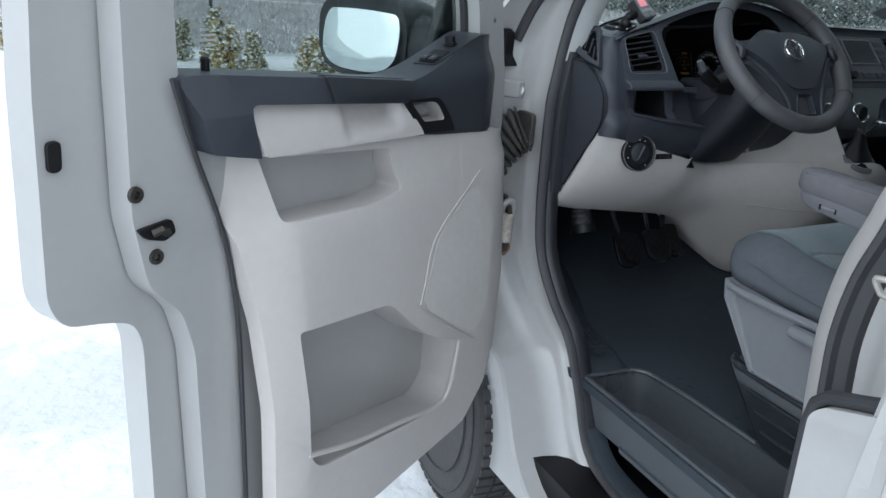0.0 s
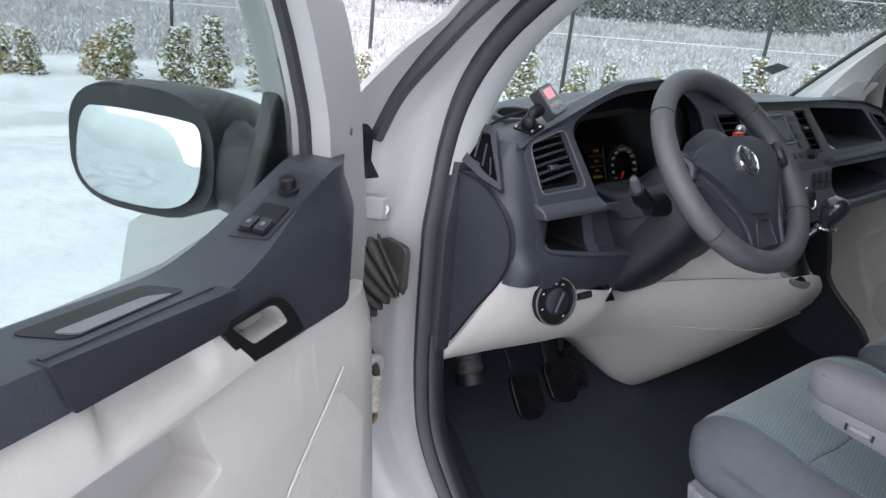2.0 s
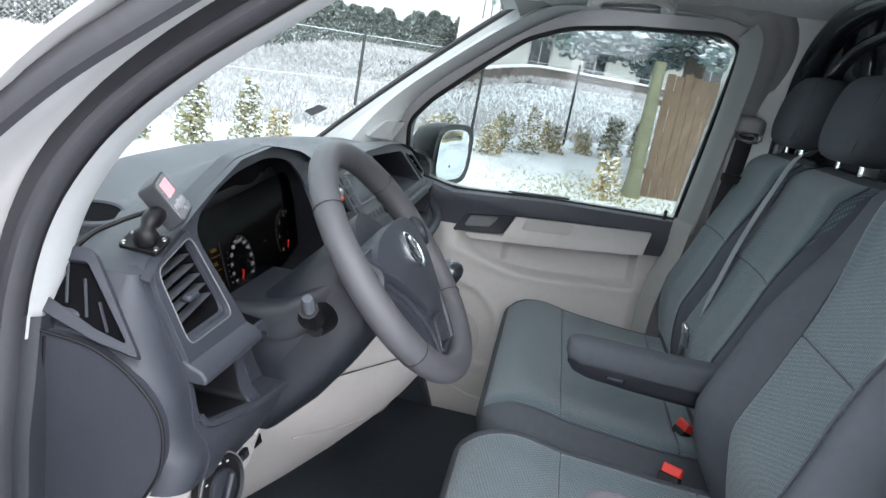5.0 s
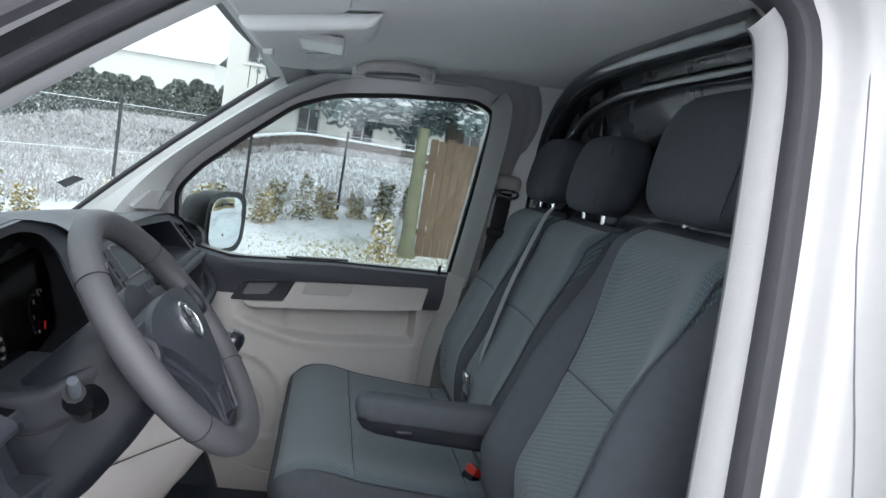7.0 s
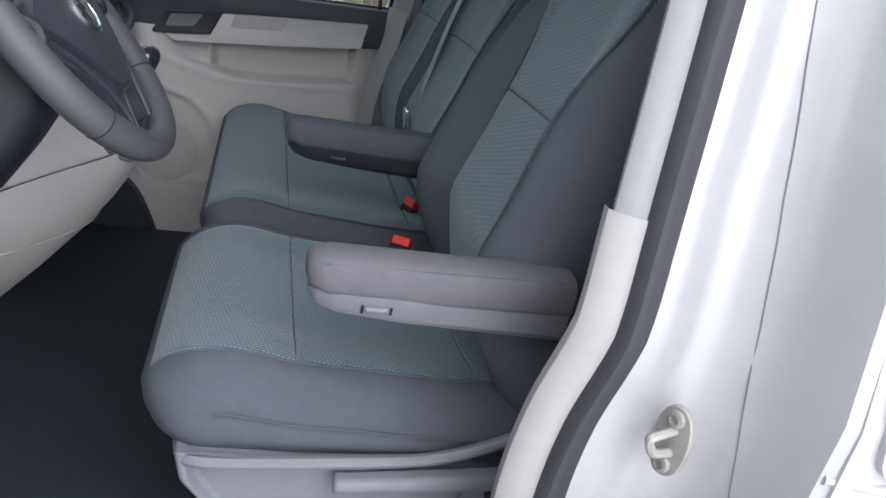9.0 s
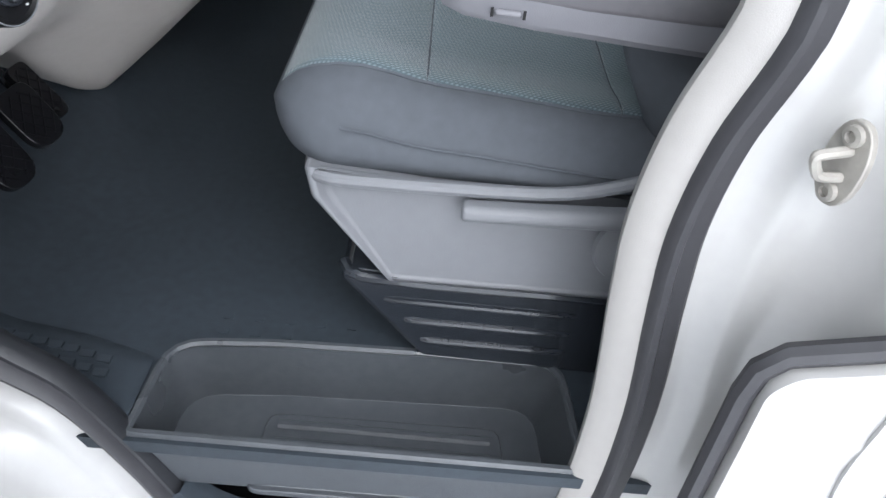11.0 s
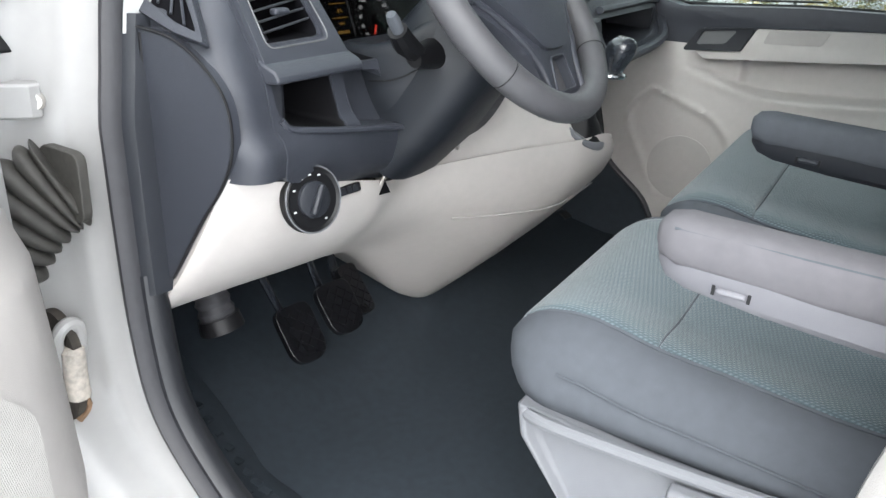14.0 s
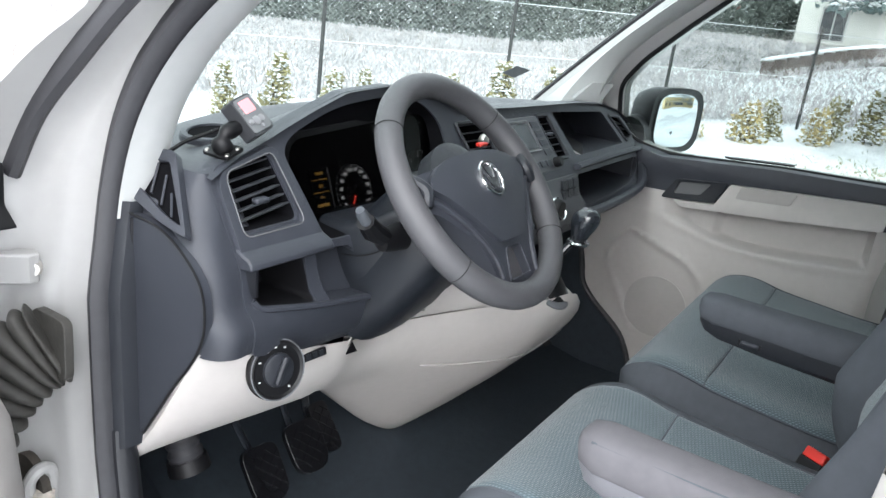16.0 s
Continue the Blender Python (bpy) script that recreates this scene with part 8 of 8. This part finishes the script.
for _ in range(9000):
    s_, d_ = rng.uniform(-26, 40), 0.3 + 16 * rng.random() ** 1.2
    p = along(s_, d_)
    z = ground_z(p.x, p.y) + 0.02 * d_ + bank_z(s_, min(d_, 7))
    h = rng.uniform(0.12, 0.5)
    a, w = rng.uniform(0, 6.28), rng.uniform(0.003, 0.011)
    i = len(verts)
    t = Vector((math.cos(a), math.sin(a), 0))
    b = Vector((p.x, p.y, z))
    lean = Vector((rng.uniform(-0.5, 0.5), rng.uniform(-0.5, 0.5), 1)) * h
    verts.extend([b - t * w, b + t * w, b + lean])
    faces.append((i, i + 1, i + 2))
tw = leaf_part("bare_twigs", verts, faces, mat("brown_twigs", (0.24, 0.20, 0.17), 0.9, var=0.4), None)
tagged(tw, "brown bare weed stalks sticking out of the snow", "twigs")

# dark conifer hedge at the back, with snow flecks
HEDGE = mat("dark_conifer_hedge", (0.16, 0.18, 0.165), 0.85, var=0.5, scale=1.2)
OLDLEAF = mat("brown_beech_leaves", (0.15, 0.115, 0.075), 0.85, var=0.5, scale=1.2)
def conifer(seed, h, w, leaf=None, label="dark columnar conifer dusted with snow"):
    rg = random.Random(seed)
    e = thing("hedge_tree", label, "tree", "hedge at the back")
    part("trunk", tube([(0, 0, -0.2), (0, 0, h * 0.9)], [0.09, 0.02], 6), BARK, e)
    def place(rg_):
        t = rg_.random() ** 0.85
        r = w * (0.42 * (1 - t ** 2.5) ** 0.6 + 0.04) * (0.55 + 0.45 * rg_.random())
        a = rg_.uniform(0, 6.28)
        return Vector((r * math.cos(a), r * math.sin(a), h * t)), 1.0
    v, f = [], []
    clumps(rg, 3000, place, 0.16, v, f)
    leaf_part("crown", v, f, leaf or HEDGE, e)
    v, f = [], []
    clumps(rg, 1300, place, 0.075, v, f)
    leaf_part("snow_load", v, f, CLEANSNOW, e)
    return e
cons = [conifer(21, 2.9, 1.7), conifer(22, 3.05, 1.6), conifer(23, 2.75, 1.8)]
beech = [conifer(24, 2.6, 1.8, OLDLEAF, "brown-leaved hedge tree dusted with snow"), conifer(25, 2.3, 1.9, OLDLEAF, "brown-leaved hedge tree dusted with snow")]
k, s = 0, -24.0
while s < 27.5:
    p = along(s, 18.8 + rng.uniform(-0.4, 0.4))
    m = pose(p.x, p.y, ground_z(p.x, p.y) + 0.15, 0, 0, rng.uniform(0, 360))
    if k < 2:
        beech[k].matrix_basis = m
    elif 42 <= k < 45:
        cons[k - 42].matrix_basis = m
    else:
        o = copy_thing(beech[rng.randrange(2)] if s < -3 else cons[rng.randrange(3)], m)
        sc = rng.uniform(0.95, 1.1)
        o.scale = (sc, sc, sc * rng.uniform(0.93, 1.06))
    k += 1
    s += rng.uniform(0.50, 0.70)

# house behind the hedge
WALL = mat("off_white_render", (0.56, 0.55, 0.52), 0.9, var=0.06, scale=1.5)
def house(at, yaw, w, d, h, wallm, label):
    e = thing("house", label, "house")
    part("wall", box(-w / 2, w / 2, -d / 2, d / 2, -0.5, h), wallm, e)
    part("roof", loft([[(x, y, z) for y, z in ((-d / 2 - 0.4, h - 0.1), (0, h + 2.2), (d / 2 + 0.4, h - 0.1), (d / 2 + 0.4, h + 0.15), (0, h + 2.5), (-d / 2 - 0.4, h + 0.15))] for x in (-w / 2 - 0.4, w / 2 + 0.4)]), CLEANSNOW, e, "snow-covered pitched roof")
    for fl in range(int(h // 2.7)):
        for i in range(int(w // 2.4)):
            x, z = -w / 2 + 1.3 + 2.4 * i, 1.0 + 2.7 * fl
            wi = part("window", box(x - 0.5, x + 0.5, -d / 2 - 0.03, -d / 2 + 0.01, z, z + 1.3), PAINT, e)
            part("pane", box(x - 0.43, x - 0.03, -d / 2 - 0.045, -d / 2 - 0.035, z + 0.08, z + 1.22), GLOSSBLACK, wi)
            part("pane", box(x + 0.03, x + 0.43, -d / 2 - 0.045, -d / 2 - 0.035, z + 0.08, z + 1.22), GLOSSBLACK, wi)
            part("sill", box(x - 0.6, x + 0.6, -d / 2 - 0.12, -d / 2 + 0.01, z - 0.08, z), WALL, wi)
    bal = part("balcony", box(-w / 2 + 1, w / 2 - 1, -d / 2 - 1.1, -d / 2 + 0.01, 2.45, 2.6), WALL, e)
    for i in range(int(w - 2) * 3):
        x = -w / 2 + 1.1 + i / 3
        part("baluster", box(x - 0.02, x + 0.02, -d / 2 - 1.08, -d / 2 - 1.04, 2.6, 3.5), DARKPOST, bal)
    e.matrix_basis = pose(*at, 0, 0, yaw)
    return e
house((66, 14, 0.9), 80, 12, 9, 5.8, WALL, "off-white two-storey house with balcony")
house((37, -2.5, 1.0), -90, 13, 8, 6.0, WALL, "pale house behind snowy spruce boughs")
house((33, 27, 0), 125, 11, 8, 5.6, WALL, "pale rendered house beyond the hedge")

# old trunk, paling fence and spruce on the passenger side
TR = Vector((9.9, -2.28, 0.2))
MOSS = mat("mossy_bark", (0.15, 0.15, 0.095), 0.9, var=0.4, scale=6, bump=1.0, bscale=30)
tr = thing("old_trunk", "mossy green-brown tree trunk", "tree trunk")
rings = []
for j in range(12):
    z = j * 0.185
    r = 0.115 - 0.003 * j + 0.05 * max(0, 1 - j / 2)
    rings.append([TR + Vector((r * (1 + 0.12 * noise.noise((math.cos(q) * 2, math.sin(q) * 2, z * 2))) * math.cos(q), r * (1 + 0.12 * noise.noise((math.cos(q) * 2, math.sin(q) * 2, z * 2))) * math.sin(q), z - 0.1)) for q in (2 * math.pi * i / 18 for i in range(18))])
part("trunk", loft(rings), MOSS, tr)
pal = thing("paling_fence", "weathered red-brown wooden paling fence", "fence")
PALE = mat("weathered_red_brown_boards", (0.145, 0.10, 0.065), 0.85, var=0.35, scale=7, fine=50, bump=0.6, bscale=90)
for i in range(34):
    y = TR.y - 0.22 - i * 0.125
    x = TR.x + 0.25 + i * 0.012
    h = 1.82 + rng.uniform(-0.05, 0.06) - 0.012 * i
    part("paling", loft([[(x, y - 0.058 * k, z) for k in (-1, 1)] + [(x + 0.02, y - 0.058 * k, z) for k in (1, -1)] for z in (0.12, 0.2 + h)]), PALE, pal)
for z in (0.55, 1.55):
    part("rail", box(TR.x + 0.27, TR.x + 0.33, TR.y - 4.6, TR.y - 0.1, z, z + 0.08), PALE, pal)
SPR = mat("blue_green_spruce_needles", (0.14, 0.185, 0.185), 0.8, var=0.4, scale=2)
spr = thing("spruce", "large blue-green spruce with snow on its boughs", "tree")
SC = Vector((13.0, -3.2, 0.2))
part("trunk", tube([SC, SC + Vector((0, 0, 9))], [0.22, 0.04], 10), BARK, spr)
limbs = bmesh.new()
v, f, v2, f2 = [], [], [], []
rng = random.Random(77)
for k in range(110):
    a, z = k * 2.4 + rng.uniform(-0.3, 0.3), 2.3 + 6.0 * (k / 110) ** 1.3
    L = 4.3 * (1 - z / 10.5) + 0.3
    d = Vector((math.cos(a), math.sin(a), 0))
    pts = [SC + Vector((0, 0, z)), SC + Vector((0, 0, z - 0.15)) + d * L * 0.6, SC + Vector((0, 0, z - 0.1)) + d * L]
    tube(spline(pts, 4), [0.035 - 0.0035 * i for i in range(9)], 5, False, limbs)
    for _ in range(260):
        t = rng.random() ** 0.7
        c = pts[0].lerp(pts[2], t) + Vector((rng.uniform(-0.35, 0.35), rng.uniform(-0.35, 0.35), -0.15 * t + rng.uniform(-0.22, 0.08))) * (0.5 + 0.5 * t)
        clumps(rng, 1, lambda rg: (c, 1.0), 0.10, v, f)
        if rng.random() < 0.55:
            c2 = c + Vector((0, 0, 0.07))
            r = rng.uniform(0.03, 0.10)
            i = len(v2)
            v2.extend([c2 + Vector((r, 0, 0)), c2 + Vector((0, r, 0)), c2 + Vector((-r, 0, 0)), c2 + Vector((0, -r, 0)), c2 + Vector((0, 0, r * 0.5)), c2 + Vector((0, 0, -r * 0.25))])
            for p_, q_ in ((0, 1), (1, 2), (2, 3), (3, 0)):
                f2.extend([(i + p_, i + q_, i + 4), (i + q_, i + p_, i + 5)])
part("limbs", limbs, BARK, spr)
leaf_part("needles", v, f, SPR, spr)
leaf_part("snow_load", v2, f2, CLEANSNOW, spr)
o = copy_thing(protos[1], pose(TR.x - 0.75, TR.y + 0.42, ground_z(TR.x, TR.y) - 0.02, 0, 0, 40))
o.scale = (0.8, 0.8, 1.0)
# straw-coloured grass showing through by the trunk
v, f = [], []
for _ in range(2600):
    p = Vector((rng.gauss(9.3, 0.9), rng.gauss(-1.9, 0.9), 0))
    p.z = ground_z(p.x, p.y)
    h, a = rng.uniform(0.015, 0.05), rng.uniform(0, 6.28)
    t = Vector((math.cos(a), math.sin(a), 0)) * 0.008
    i = len(v)
    v.extend([p - t, p + t, p + Vector((rng.uniform(-0.05, 0.05), rng.uniform(-0.05, 0.05), h))])
    f.append((i, i + 1, i + 2))
g = leaf_part("grass", v, f, mat("straw_grass", (0.26, 0.24, 0.09), 0.9, var=0.4, scale=2), None)
tagged(g, "straw-coloured grass showing through thin snow", "grass")
# low building and spruce behind the camera, seen in the mirrors
house((12.0, -25, 0.5), 178, 12, 8, 4.6, mat("ochre_render", (0.62, 0.50, 0.28), 0.9, var=0.06), "ochre two-storey building across the yard")
o = copy_thing(spr, pose(2.2, -19.5, 0))
o.scale = (0.9, 0.9, 0.9)
